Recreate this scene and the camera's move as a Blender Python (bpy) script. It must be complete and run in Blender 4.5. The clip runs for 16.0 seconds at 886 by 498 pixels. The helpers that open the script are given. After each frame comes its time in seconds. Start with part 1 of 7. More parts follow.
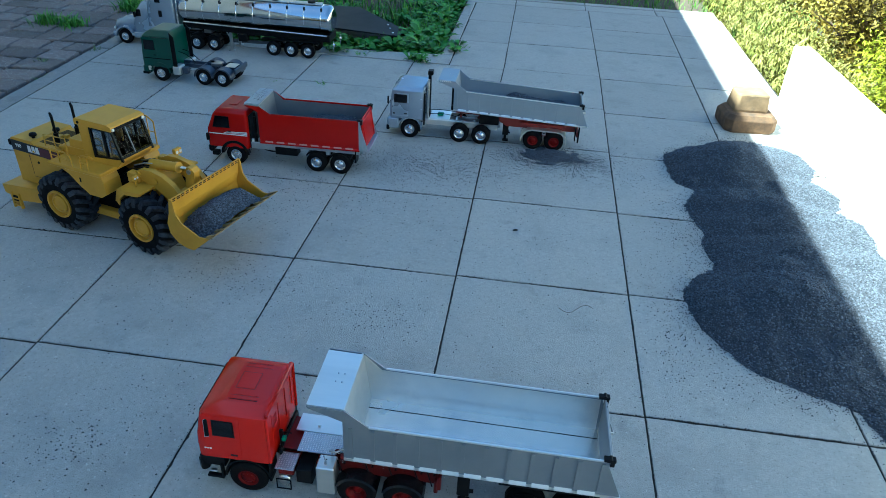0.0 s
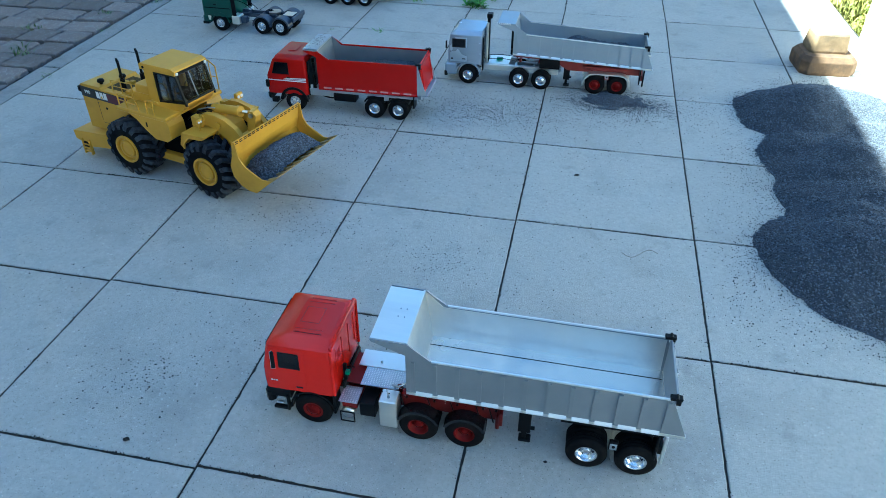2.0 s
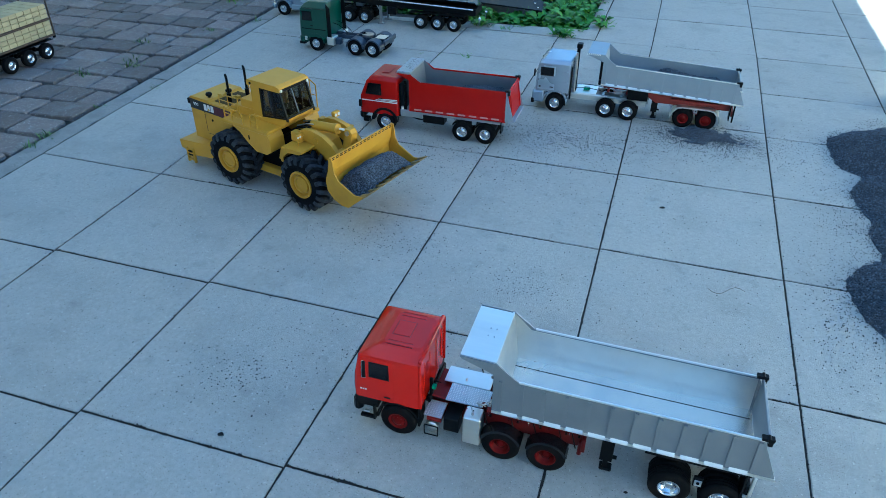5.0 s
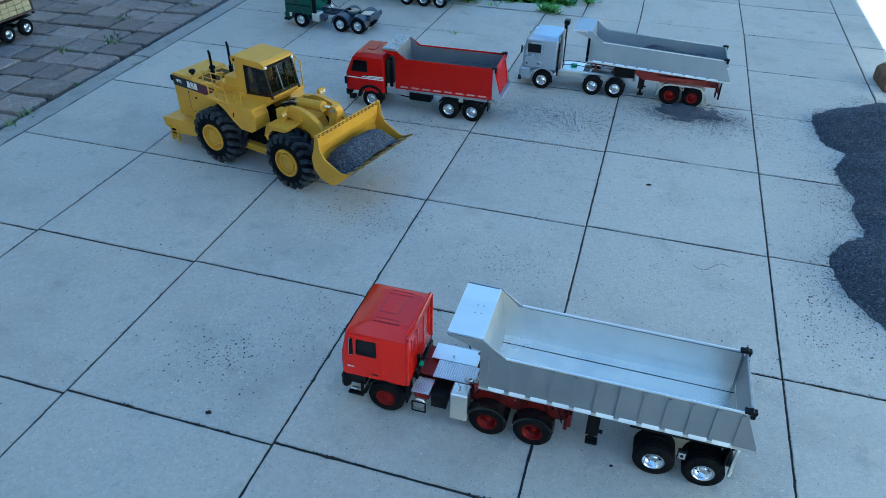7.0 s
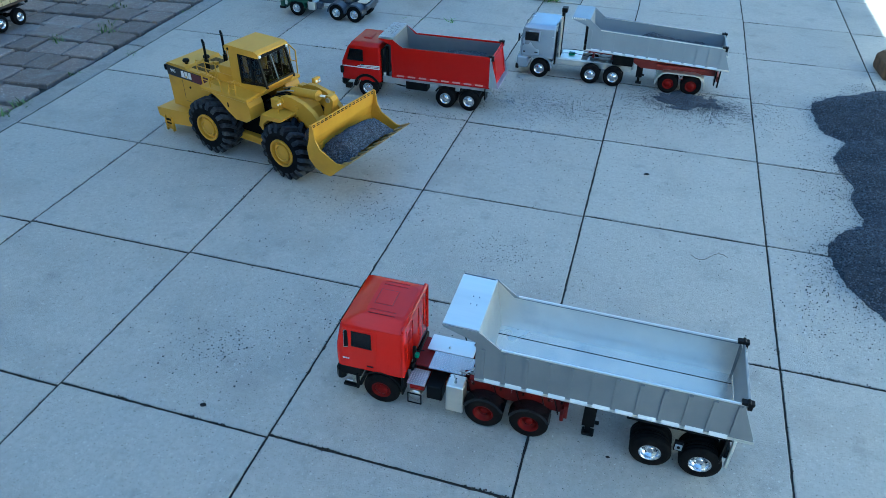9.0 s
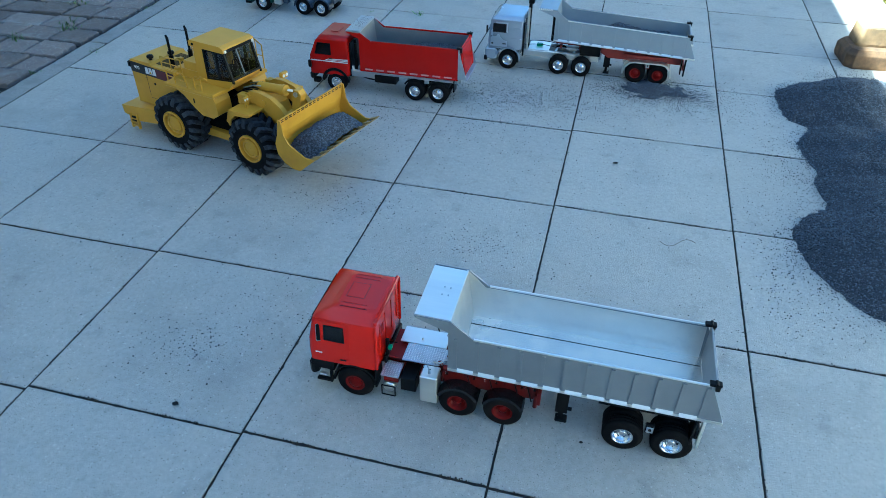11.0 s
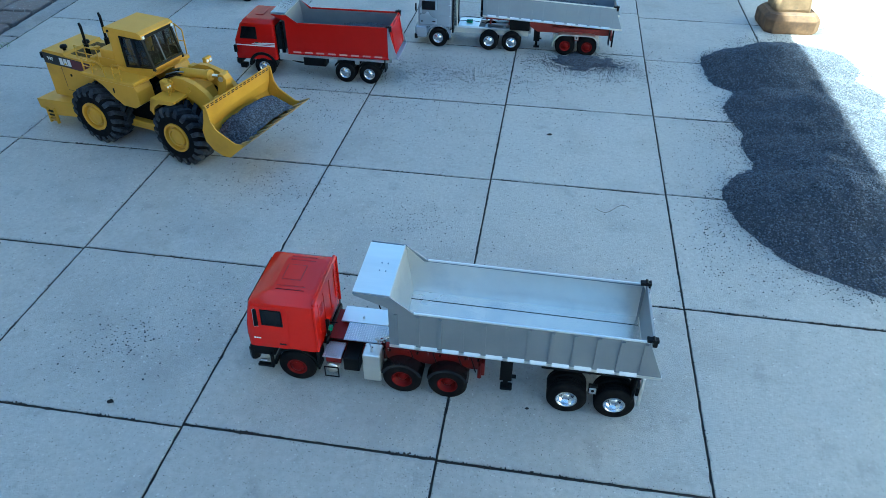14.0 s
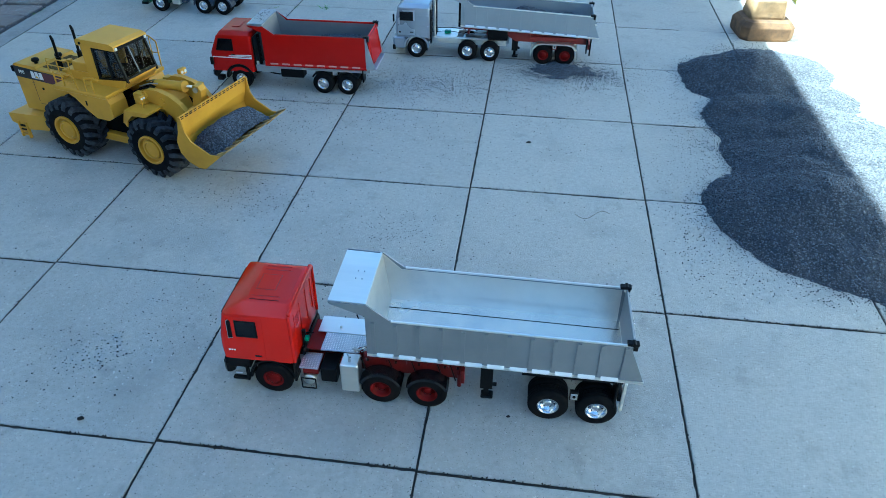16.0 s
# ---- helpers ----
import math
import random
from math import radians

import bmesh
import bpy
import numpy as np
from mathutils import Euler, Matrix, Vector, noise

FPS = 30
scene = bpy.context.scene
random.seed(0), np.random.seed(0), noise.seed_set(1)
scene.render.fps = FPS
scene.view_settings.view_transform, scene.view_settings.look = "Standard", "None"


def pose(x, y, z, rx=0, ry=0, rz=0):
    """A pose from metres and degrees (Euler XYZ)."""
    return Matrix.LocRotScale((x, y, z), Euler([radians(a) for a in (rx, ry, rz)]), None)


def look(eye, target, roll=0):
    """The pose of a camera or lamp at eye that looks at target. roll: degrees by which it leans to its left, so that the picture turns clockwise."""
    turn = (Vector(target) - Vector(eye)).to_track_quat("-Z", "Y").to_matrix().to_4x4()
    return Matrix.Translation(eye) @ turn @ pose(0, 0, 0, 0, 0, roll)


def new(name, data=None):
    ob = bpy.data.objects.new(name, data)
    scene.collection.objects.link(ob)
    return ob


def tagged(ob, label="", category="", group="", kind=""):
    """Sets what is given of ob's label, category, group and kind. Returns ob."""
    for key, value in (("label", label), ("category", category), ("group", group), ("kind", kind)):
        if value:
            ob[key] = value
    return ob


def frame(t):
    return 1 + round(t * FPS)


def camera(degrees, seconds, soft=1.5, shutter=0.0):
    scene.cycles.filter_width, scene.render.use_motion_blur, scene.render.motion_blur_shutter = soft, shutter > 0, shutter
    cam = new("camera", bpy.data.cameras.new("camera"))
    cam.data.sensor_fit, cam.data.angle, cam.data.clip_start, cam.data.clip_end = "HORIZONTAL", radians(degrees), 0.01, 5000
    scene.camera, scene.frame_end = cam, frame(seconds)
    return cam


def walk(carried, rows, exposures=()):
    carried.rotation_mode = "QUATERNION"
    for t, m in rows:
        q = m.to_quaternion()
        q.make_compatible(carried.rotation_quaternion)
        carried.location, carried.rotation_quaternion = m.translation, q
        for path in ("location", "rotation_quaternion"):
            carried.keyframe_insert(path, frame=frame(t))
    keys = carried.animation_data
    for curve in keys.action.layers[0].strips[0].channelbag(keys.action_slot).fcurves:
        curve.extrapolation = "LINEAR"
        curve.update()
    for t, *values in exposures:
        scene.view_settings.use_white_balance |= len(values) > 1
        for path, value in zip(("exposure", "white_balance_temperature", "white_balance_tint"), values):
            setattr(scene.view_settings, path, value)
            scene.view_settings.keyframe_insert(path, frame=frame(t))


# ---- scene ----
cam = camera(64.7, 16.0, soft=0.6)
EXPOSURE, KELVIN, TINT = 3.05, 4900, -13.0
PATH = [
    (0, (1.642, -0.711, 1.166), (1.457, 0.973, 0.103), 3.0),
    (0.5, (1.631, -0.734, 1.142), (1.339, 0.926, 0.065), 1.9),
    (1, (1.622, -0.725, 1.142), (1.257, 0.917, 0.059), 1.1),
    (1.5, (1.63, -0.719, 1.126), (1.297, 0.896, -0.006), 1.0),
    (2, (1.628, -0.724, 1.121), (1.306, 0.87, -0.044), 0.4),
    (2.5, (1.611, -0.739, 1.119), (1.252, 0.835, -0.061), 0.5),
    (3, (1.602, -0.743, 1.117), (1.226, 0.824, -0.069), 0.5),
    (3.5, (1.597, -0.744, 1.121), (1.203, 0.834, -0.043), 0.8),
    (4, (1.581, -0.755, 1.133), (1.121, 0.829, 0.002), 0.7),
    (4.2, (1.576, -0.759, 1.137), (1.072, 0.826, 0.026), 0.5),
    (6.3, (1.575, -0.775, 1.138), (1.085, 0.798, 0.002), 0.5),
    (6.5, (1.575, -0.772, 1.137), (1.097, 0.797, -0.008), 0.8),
    (7, (1.578, -0.77, 1.134), (1.119, 0.793, -0.027), 0.9),
    (7.5, (1.579, -0.767, 1.133), (1.102, 0.782, -0.039), 0.3),
    (8, (1.586, -0.761, 1.131), (1.114, 0.784, -0.049), 0.2),
    (8.2, (1.582, -0.754, 1.127), (1.12, 0.791, -0.056), 0.4),
    (10.3, (1.587, -0.763, 1.134), (1.146, 0.785, -0.053), 1.2),
    (10.5, (1.591, -0.763, 1.128), (1.175, 0.789, -0.063), 1.4),
    (11, (1.594, -0.76, 1.126), (1.212, 0.796, -0.071), 0.9),
    (11.5, (1.601, -0.764, 1.128), (1.255, 0.801, -0.068), 0.4),
    (12, (1.599, -0.762, 1.122), (1.267, 0.803, -0.078), 1.0),
    (12.5, (1.61, -0.759, 1.119), (1.318, 0.806, -0.092), 0.7),
    (13, (1.613, -0.759, 1.115), (1.374, 0.802, -0.112), 0.9),
    (13.5, (1.617, -0.762, 1.108), (1.386, 0.813, -0.103), 0.6),
    (14, (1.619, -0.761, 1.099), (1.386, 0.803, -0.126), 0.7),
    (14.5, (1.625, -0.759, 1.095), (1.409, 0.81, -0.126), 0.8),
    (15, (1.628, -0.756, 1.088), (1.408, 0.811, -0.135), 0.5),
    (15.5, (1.635, -0.75, 1.079), (1.418, 0.822, -0.137), 0.2),
    (16, (1.635, -0.753, 1.076), (1.438, 0.841, -0.116), 0.6),
]
walk(cam, [(t, look(eye, target, roll)) for t, eye, target, roll in PATH],
     [(t, EXPOSURE + step, KELVIN, TINT) for t, step in ((0.0, -0.45), (0.5, -0.24), (1.0, -0.04), (1.5, 0.03), (2.5, 0.06), (4.0, 0.02), (16.0, 0.02))])

# ---- world and sun ----
SUN = Vector((-0.5618, -0.1152, 0.819)).normalized()
world = bpy.data.worlds.new("sky_world")
scene.world = world
world.use_nodes = True
wn = world.node_tree
sky = wn.nodes.new("ShaderNodeTexSky")
sky.sky_type, sky.sun_disc = "NISHITA", False
sky.dust_density, sky.air_density = 0.25, 0.85
sky.sun_elevation = math.asin(SUN.z)
sky.sun_rotation = math.atan2(SUN.x, SUN.y)
wn.links.new(sky.outputs[0], wn.nodes["Background"].inputs[0])
wn.nodes["Background"].inputs[1].default_value = 0.05
sun_data = bpy.data.lights.new("sun", "SUN")
sun_data.energy, sun_data.angle, sun_data.color = 5.0, radians(0.22), (1.0, 0.9, 0.76)
sun = new("sun", sun_data)
sun.matrix_world = look(SUN * 40, (0, 0, 0))

# ---- materials ----
def mat(name, colour, rough=0.6, metal=0.0, second=None, scale=20.0, amount=0.5, bump=0.0, bump_scale=120.0,
        rough_var=0.0, coat=0.0, island=0.0, per_object=0.0, stains=None, stain_scale=3.0, stain_at=(0.55, 0.7), stretch=(1, 1, 1), clearness=0.0, specks=None, speck_scale=200.0, speck_at=0.7, gloss=0.5, pale=None, smudge=None):
    """A surface with grain at one scale, stains at a larger one, relief, and variation from piece to piece."""
    m = bpy.data.materials.new(name)
    m.use_nodes = True
    nt = m.node_tree
    n, link = nt.nodes, nt.links.new
    b = n["Principled BSDF"]
    tc, mp = n.new("ShaderNodeTexCoord"), n.new("ShaderNodeMapping")
    mp.inputs["Scale"].default_value = stretch
    link(tc.outputs["Object"], mp.inputs[0])
    coords = mp.outputs[0]
    info = n.new("ShaderNodeObjectInfo")
    shift = n.new("ShaderNodeVectorMath")
    shift.operation = "ADD"
    spread = n.new("ShaderNodeMath")
    spread.operation = "MULTIPLY"
    spread.inputs[1].default_value = 37.0
    link(info.outputs["Random"], spread.inputs[0])
    link(coords, shift.inputs[0])
    link(spread.outputs[0], shift.inputs[1])
    coords = shift.outputs[0]

    def noise_tex(sc, detail=5.0, rough_=0.6):
        t = n.new("ShaderNodeTexNoise")
        t.inputs["Scale"].default_value, t.inputs["Detail"].default_value, t.inputs["Roughness"].default_value = sc, detail, rough_
        link(coords, t.inputs["Vector"])
        return t.outputs["Fac"]

    def ramp(fac, lo, hi):
        r = n.new("ShaderNodeMapRange")
        r.inputs["From Min"].default_value, r.inputs["From Max"].default_value = lo, hi
        link(fac, r.inputs["Value"])
        return r.outputs[0]

    def mix(fac, a, c, kind="MIX"):
        x = n.new("ShaderNodeMix")
        x.data_type, x.blend_type = "RGBA", kind
        for sock, v in ((x.inputs["Factor"], fac), (x.inputs["A"], a), (x.inputs["B"], c)):
            if isinstance(v, (tuple, float, int)):
                sock.default_value = (*v, 1) if isinstance(v, tuple) else v
            else:
                link(v, sock)
        return x.outputs["Result"]

    grain = noise_tex(scale)
    colour_out = mix(ramp(grain, 0.5 - amount * 0.4, 0.5 + amount * 0.4), colour, second or tuple(c * 0.8 for c in colour))
    if stains:
        colour_out = mix(ramp(noise_tex(stain_scale, 7.0, 0.65), *stain_at), colour_out, stains)
    if smudge:
        colour_out = mix(ramp(noise_tex(13.0, 6.0, 0.7), 0.56, 0.74), colour_out, smudge)
    if pale:
        colour_out = mix(ramp(noise_tex(150.0, 2.0), 0.65, 0.74), colour_out, pale)
    if specks:
        colour_out = mix(ramp(noise_tex(speck_scale, 2.0), speck_at, speck_at + 0.04), colour_out, specks)
    if island or per_object:
        if island:
            g = n.new("ShaderNodeNewGeometry")
            r, width = g.outputs["Random Per Island"], island
        else:
            r, width = info.outputs["Random"], per_object
        hs = n.new("ShaderNodeHueSaturation")
        v = n.new("ShaderNodeMapRange")
        v.inputs["To Min"].default_value, v.inputs["To Max"].default_value = 1 - width, 1 + width
        link(r, v.inputs["Value"])
        link(v.outputs[0], hs.inputs["Value"])
        link(colour_out, hs.inputs["Color"])
        colour_out = hs.outputs[0]
    link(colour_out, b.inputs["Base Color"])
    b.inputs["Metallic"].default_value = metal
    b.inputs["Specular IOR Level"].default_value = gloss
    b.inputs["Roughness"].default_value = rough
    if rough_var:
        rr = n.new("ShaderNodeMapRange")
        rr.inputs["To Min"].default_value, rr.inputs["To Max"].default_value = max(0.02, rough - rough_var), min(1, rough + rough_var)
        link(noise_tex(scale * 0.4, 4.0), rr.inputs["Value"])
        link(rr.outputs[0], b.inputs["Roughness"])
    if coat:
        b.inputs["Coat Weight"].default_value, b.inputs["Coat Roughness"].default_value = coat, 0.08
    if clearness:
        b.inputs["Transmission Weight"].default_value = clearness
    if bump:
        bp = n.new("ShaderNodeBump")
        bp.inputs["Strength"].default_value, bp.inputs["Distance"].default_value = bump, 0.002
        link(noise_tex(bump_scale, 4.0), bp.inputs["Height"])
        link(bp.outputs[0], b.inputs["Normal"])
    return m


M = {}
M["concrete"] = mat("concrete_slab", (0.5, 0.485, 0.445), 0.9, second=(0.34, 0.33, 0.3), scale=95, amount=1.0, bump=1.0, bump_scale=330, per_object=0.045,
                    stains=(0.33, 0.32, 0.295), stain_scale=4.5, stain_at=(0.5, 0.78), specks=(0.2, 0.195, 0.18), speck_scale=260, speck_at=0.66, pale=(0.57, 0.56, 0.525), smudge=(0.31, 0.302, 0.28))
M["joint"] = mat("joint_dirt", (0.014, 0.013, 0.011), 0.95, second=(0.04, 0.036, 0.03), scale=30, bump=0.8)
M["kerb"] = mat("kerb_concrete", (0.36, 0.35, 0.33), 0.9, second=(0.24, 0.235, 0.22), scale=80, amount=0.9, bump=1.0, bump_scale=260, per_object=0.06,
                stains=(0.2, 0.2, 0.185), stain_scale=7, stain_at=(0.48, 0.72), specks=(0.15, 0.15, 0.14), speck_scale=260, speck_at=0.62)
M["soil"] = mat("garden_soil", (0.05, 0.04, 0.028), 0.95, second=(0.09, 0.07, 0.045), scale=30, bump=0.8, stains=(0.06, 0.09, 0.03), stain_scale=1.5)
M["paver"] = mat("old_paver", (0.255, 0.205, 0.18), 0.92, second=(0.135, 0.115, 0.105), scale=45, amount=0.9, bump=1.0, bump_scale=160, per_object=0.3,
                 stains=(0.24, 0.235, 0.22), stain_scale=11, specks=(0.55, 0.53, 0.5), speck_scale=190, speck_at=0.64)
M["plaster"] = mat("white_wall_paint", (0.82, 0.81, 0.78), 0.85, second=(0.74, 0.73, 0.7), scale=15, bump=0.3, stains=(0.6, 0.59, 0.55), stain_scale=2.5, stain_at=(0.62, 0.85))
M["render"] = mat("house_render", (0.62, 0.58, 0.5), 0.9, second=(0.55, 0.51, 0.44), scale=6, bump=0.4)
M["roof"] = mat("roof_tile", (0.25, 0.11, 0.07), 0.85, second=(0.18, 0.08, 0.05), scale=8, bump=0.4)
M["gravel"] = mat("dark_gravel", (0.122, 0.141, 0.178), 0.72, second=(0.05, 0.059, 0.078), scale=300, amount=0.8, bump=1.0, bump_scale=420, island=0.65)
M["crumb"] = mat("dark_gravel_crumb", (0.05, 0.054, 0.066), 0.7, second=(0.022, 0.024, 0.03), scale=300, amount=0.8, island=0.7)
M["gravel_bed"] = mat("gravel_mass", (0.066, 0.075, 0.094), 0.8, second=(0.03, 0.034, 0.043), scale=330, amount=0.8, bump=1.0, bump_scale=300)
M["sandstone"] = mat("weathered_stone", (0.18, 0.105, 0.05), 0.9, second=(0.075, 0.045, 0.026), scale=22, bump=0.7, bump_scale=90, stains=(0.06, 0.043, 0.03), stain_scale=9, stain_at=(0.48, 0.66))
M["pale_stone"] = mat("pale_weathered_stone", (0.3, 0.2, 0.105), 0.9, second=(0.17, 0.115, 0.06), scale=18, bump=0.7, bump_scale=90, stains=(0.1, 0.085, 0.06), stain_scale=8, stain_at=(0.55, 0.75))
M["grass"] = mat("grass_blade", (0.08, 0.21, 0.02), 0.6, gloss=0.3, second=(0.15, 0.32, 0.04), scale=8, island=0.45)
M["weed"] = mat("broad_leaf", (0.06, 0.19, 0.022), 0.55, gloss=0.35, second=(0.11, 0.26, 0.03), scale=20, island=0.4)
M["bush"] = mat("yellow_green_leaf", (0.43, 0.37, 0.085), 0.7, gloss=0.2, second=(0.17, 0.185, 0.03), scale=12, island=0.6)
M["ground_cover"] = mat("yellow_green_ground_cover", (0.19, 0.21, 0.03), 0.75, gloss=0.2, second=(0.34, 0.3, 0.1), scale=3, amount=0.7, island=0.6, stains=(0.05, 0.085, 0.012), stain_scale=5, stain_at=(0.52, 0.66))
M["conifer"] = mat("conifer_spray", (0.36, 0.36, 0.012), 0.7, gloss=0.2, second=(0.11, 0.15, 0.01), scale=12, island=0.55)
M["brown_leaf"] = mat("bronze_leaf", (0.26, 0.19, 0.025), 0.7, gloss=0.2, second=(0.03, 0.03, 0.008), scale=12, island=0.7)
M["wood"] = mat("twig_bark", (0.1, 0.065, 0.04), 0.85, second=(0.06, 0.04, 0.025), scale=40, bump=0.5)
M["dry_leaf"] = mat("dry_leaf", (0.02, 0.015, 0.011), 0.8, second=(0.012, 0.01, 0.008), scale=40, bump=0.5)
M["tuft"] = mat("dusty_grass_blade", (0.085, 0.15, 0.035), 0.6, second=(0.14, 0.19, 0.07), scale=8, island=0.45)
M["red"] = mat("red_enamel", (0.56, 0.008, 0.002), 0.16, second=(0.5, 0.007, 0.0018), scale=6, rough_var=0.05, gloss=0.42)
M["dark_red"] = mat("deep_red_paint", (0.38, 0.005, 0.004), 0.2, second=(0.33, 0.0045, 0.0035), scale=9, rough_var=0.06, gloss=0.24)
M["red_plastic"] = mat("red_wheel_plastic", (0.135, 0.004, 0.004), 0.42, scale=30, gloss=0.1)
M["yellow"] = mat("machine_yellow", (0.6, 0.325, 0.032), 0.36, second=(0.52, 0.275, 0.026), scale=12, gloss=0.25, rough_var=0.1, stains=(0.44, 0.235, 0.03), stain_scale=6, stain_at=(0.55, 0.8))
M["worn_yellow"] = mat("worn_dusty_yellow", (0.4, 0.26, 0.075), 0.6, second=(0.2, 0.15, 0.075), scale=45, rough_var=0.1, stains=(0.11, 0.095, 0.075), stain_scale=25, stain_at=(0.52, 0.7))
M["green"] = mat("green_enamel", (0.003, 0.052, 0.032), 0.3, second=(0.0028, 0.043, 0.026), scale=8, coat=0.3, rough_var=0.08)
M["silver_paint"] = mat("silver_blue_paint", (0.36, 0.41, 0.48), 0.26, metal=0.45, second=(0.31, 0.36, 0.43), scale=9, coat=0.4, rough_var=0.08)
M["grey_paint"] = mat("grey_paint", (0.3, 0.335, 0.38), 0.4, metal=0.25, second=(0.25, 0.285, 0.325), scale=9, coat=0.25)
M["alu"] = mat("brushed_aluminium", (0.89, 0.85, 0.775), 0.34, metal=0.92, second=(0.75, 0.72, 0.66), scale=16, rough_var=0.12, bump=0.05, bump_scale=600, stretch=(0.15, 1, 1))
# Lining toned darker than the floor: the walls' weaker light is in the colour.
M["lining_alu"] = mat("darker_lining_aluminium", (0.85, 0.81, 0.74), 0.3, metal=0.9, second=(0.74, 0.7, 0.64), scale=9, rough_var=0.08, stains=(0.5, 0.5, 0.5), stain_scale=4, stain_at=(0.55, 0.8))
# Floor sheet lightened to carry a brighter sky reflection in its colour.
M["bed_alu"] = mat("brightened_floor_aluminium", (0.95, 0.905, 0.825), 0.26, metal=0.8, second=(0.87, 0.83, 0.755), scale=10, rough_var=0.1, bump=0.03, bump_scale=500, stains=(0.72, 0.72, 0.7), stain_scale=7)
# Aluminium dimmed: shade of the upright outer walls is put into the colour.
M["alu_dim"] = mat("dimmed_aluminium", (0.27, 0.29, 0.315), 0.42, metal=0.55, second=(0.225, 0.245, 0.27), scale=14, rough_var=0.1)
M["tread"] = mat("chequer_aluminium", (0.9, 0.88, 0.84), 0.3, metal=0.95, second=(0.75, 0.75, 0.75), scale=30, rough_var=0.1)
M["tread_base"] = mat("worn_aluminium_plate", (0.6, 0.61, 0.63), 0.32, metal=0.9, second=(0.45, 0.46, 0.48), scale=40, rough_var=0.1)
M["chrome"] = mat("chrome", (0.86, 0.87, 0.88), 0.07, metal=1.0, second=(0.8, 0.81, 0.82), scale=8, rough_var=0.03)
M["rim_alu"] = mat("machined_rim_aluminium", (0.7, 0.72, 0.75), 0.24, metal=1.0, second=(0.6, 0.62, 0.65), scale=60, rough_var=0.08)
M["tank_steel"] = mat("polished_tank_steel", (0.58, 0.585, 0.59), 0.1, metal=1.0, second=(0.5, 0.505, 0.51), scale=8, rough_var=0.04)
M["steel"] = mat("bare_steel", (0.5, 0.5, 0.5), 0.3, metal=1.0, scale=20, rough_var=0.1)
M["tyre"] = mat("tyre_rubber", (0.005, 0.005, 0.006), 0.8, second=(0.01, 0.01, 0.01), scale=60, bump=0.3, bump_scale=300, gloss=0.05)
M["dusty_tyre"] = mat("dusty_tyre_rubber", (0.006, 0.006, 0.007), 0.85, second=(0.013, 0.013, 0.014), scale=40, bump=0.3, bump_scale=300, gloss=0.05)
M["lug"] = mat("dusty_lug_rubber", (0.062, 0.066, 0.076), 0.85, second=(0.02, 0.021, 0.025), scale=70, bump=0.3, bump_scale=300, gloss=0.15, per_object=0.3)
M["mesh_brown"] = mat("shaded_mesh_panel", (0.15, 0.09, 0.018), 0.7, second=(0.09, 0.055, 0.012), scale=60, bump=0.4)
M["black"] = mat("black_plastic", (0.004, 0.004, 0.0045), 0.42, second=(0.007, 0.007, 0.007), scale=40, gloss=0.12)
M["gloss_black"] = mat("gloss_black_plastic", (0.006, 0.006, 0.007), 0.12, scale=20, gloss=0.35)
M["interior"] = mat("dark_cab_lining", (0.006, 0.006, 0.006), 0.8, scale=30, gloss=0.06)
M["white"] = mat("white_marking", (0.8, 0.8, 0.8), 0.5, scale=30)
M["decal_black"] = mat("decal_black", (0.012, 0.011, 0.012), 0.35, scale=20)
M["decal_red"] = mat("decal_wine_red", (0.1, 0.01, 0.02), 0.35, scale=20)
M["decal_yellow"] = mat("decal_yellow", (0.65, 0.4, 0.02), 0.4, scale=20)
M["rust_paint"] = mat("red_oxide_paint", (0.19, 0.014, 0.008), 0.5, second=(0.14, 0.011, 0.006), scale=20)
# Frame red darkened: the shade under the deck is put into the colour.
M["shaded_red"] = mat("shade_darkened_red", (0.1, 0.0035, 0.003), 0.35, second=(0.07, 0.003, 0.0025), scale=20, gloss=0.25)
M["slate_paint"] = mat("slate_blue_paint", (0.06, 0.08, 0.115), 0.35, second=(0.045, 0.06, 0.09), scale=9, coat=0.2)
M["frame_slate"] = mat("dark_slate_frame_paint", (0.05, 0.062, 0.088), 0.4, second=(0.035, 0.044, 0.064), scale=9)
M["dull_alu"] = mat("dull_aluminium", (0.5, 0.53, 0.57), 0.42, metal=0.7, second=(0.4, 0.43, 0.47), scale=40, amount=0.7, rough_var=0.15)
# Red paled to pink: the sky's sheen on the beads is painted in.
M["bead_sheen"] = mat("sky_sheen_bead", (0.5, 0.24, 0.22), 0.4, second=(0.44, 0.19, 0.17), scale=30)
M["frame_red"] = mat("red_frame_paint", (0.2, 0.006, 0.004), 0.35, second=(0.15, 0.005, 0.0035), scale=24, gloss=0.3)
M["gloss_guard"] = mat("glossy_black_plastic", (0.008, 0.008, 0.009), 0.2, scale=30, gloss=0.5)
M["chassis_grey"] = mat("chassis_silver", (0.52, 0.54, 0.56), 0.4, metal=0.8, scale=20, rough_var=0.1)
M["teal"] = mat("green_plastic", (0.01, 0.25, 0.11), 0.4, scale=20)
M["yellow_block"] = mat("cream_brick_load", (0.5, 0.41, 0.22), 0.75, second=(0.42, 0.34, 0.18), scale=30, per_object=0.1)
M["tarp"] = mat("dark_sheet", (0.006, 0.007, 0.008), 0.5, second=(0.012, 0.013, 0.014), scale=7, rough_var=0.15, gloss=0.25)
M["lens"] = mat("lamp_glass", (0.8, 0.78, 0.7), 0.1, scale=20)
glass = bpy.data.materials.new("tinted_glass")
glass.use_nodes = True
gb = glass.node_tree.nodes["Principled BSDF"]
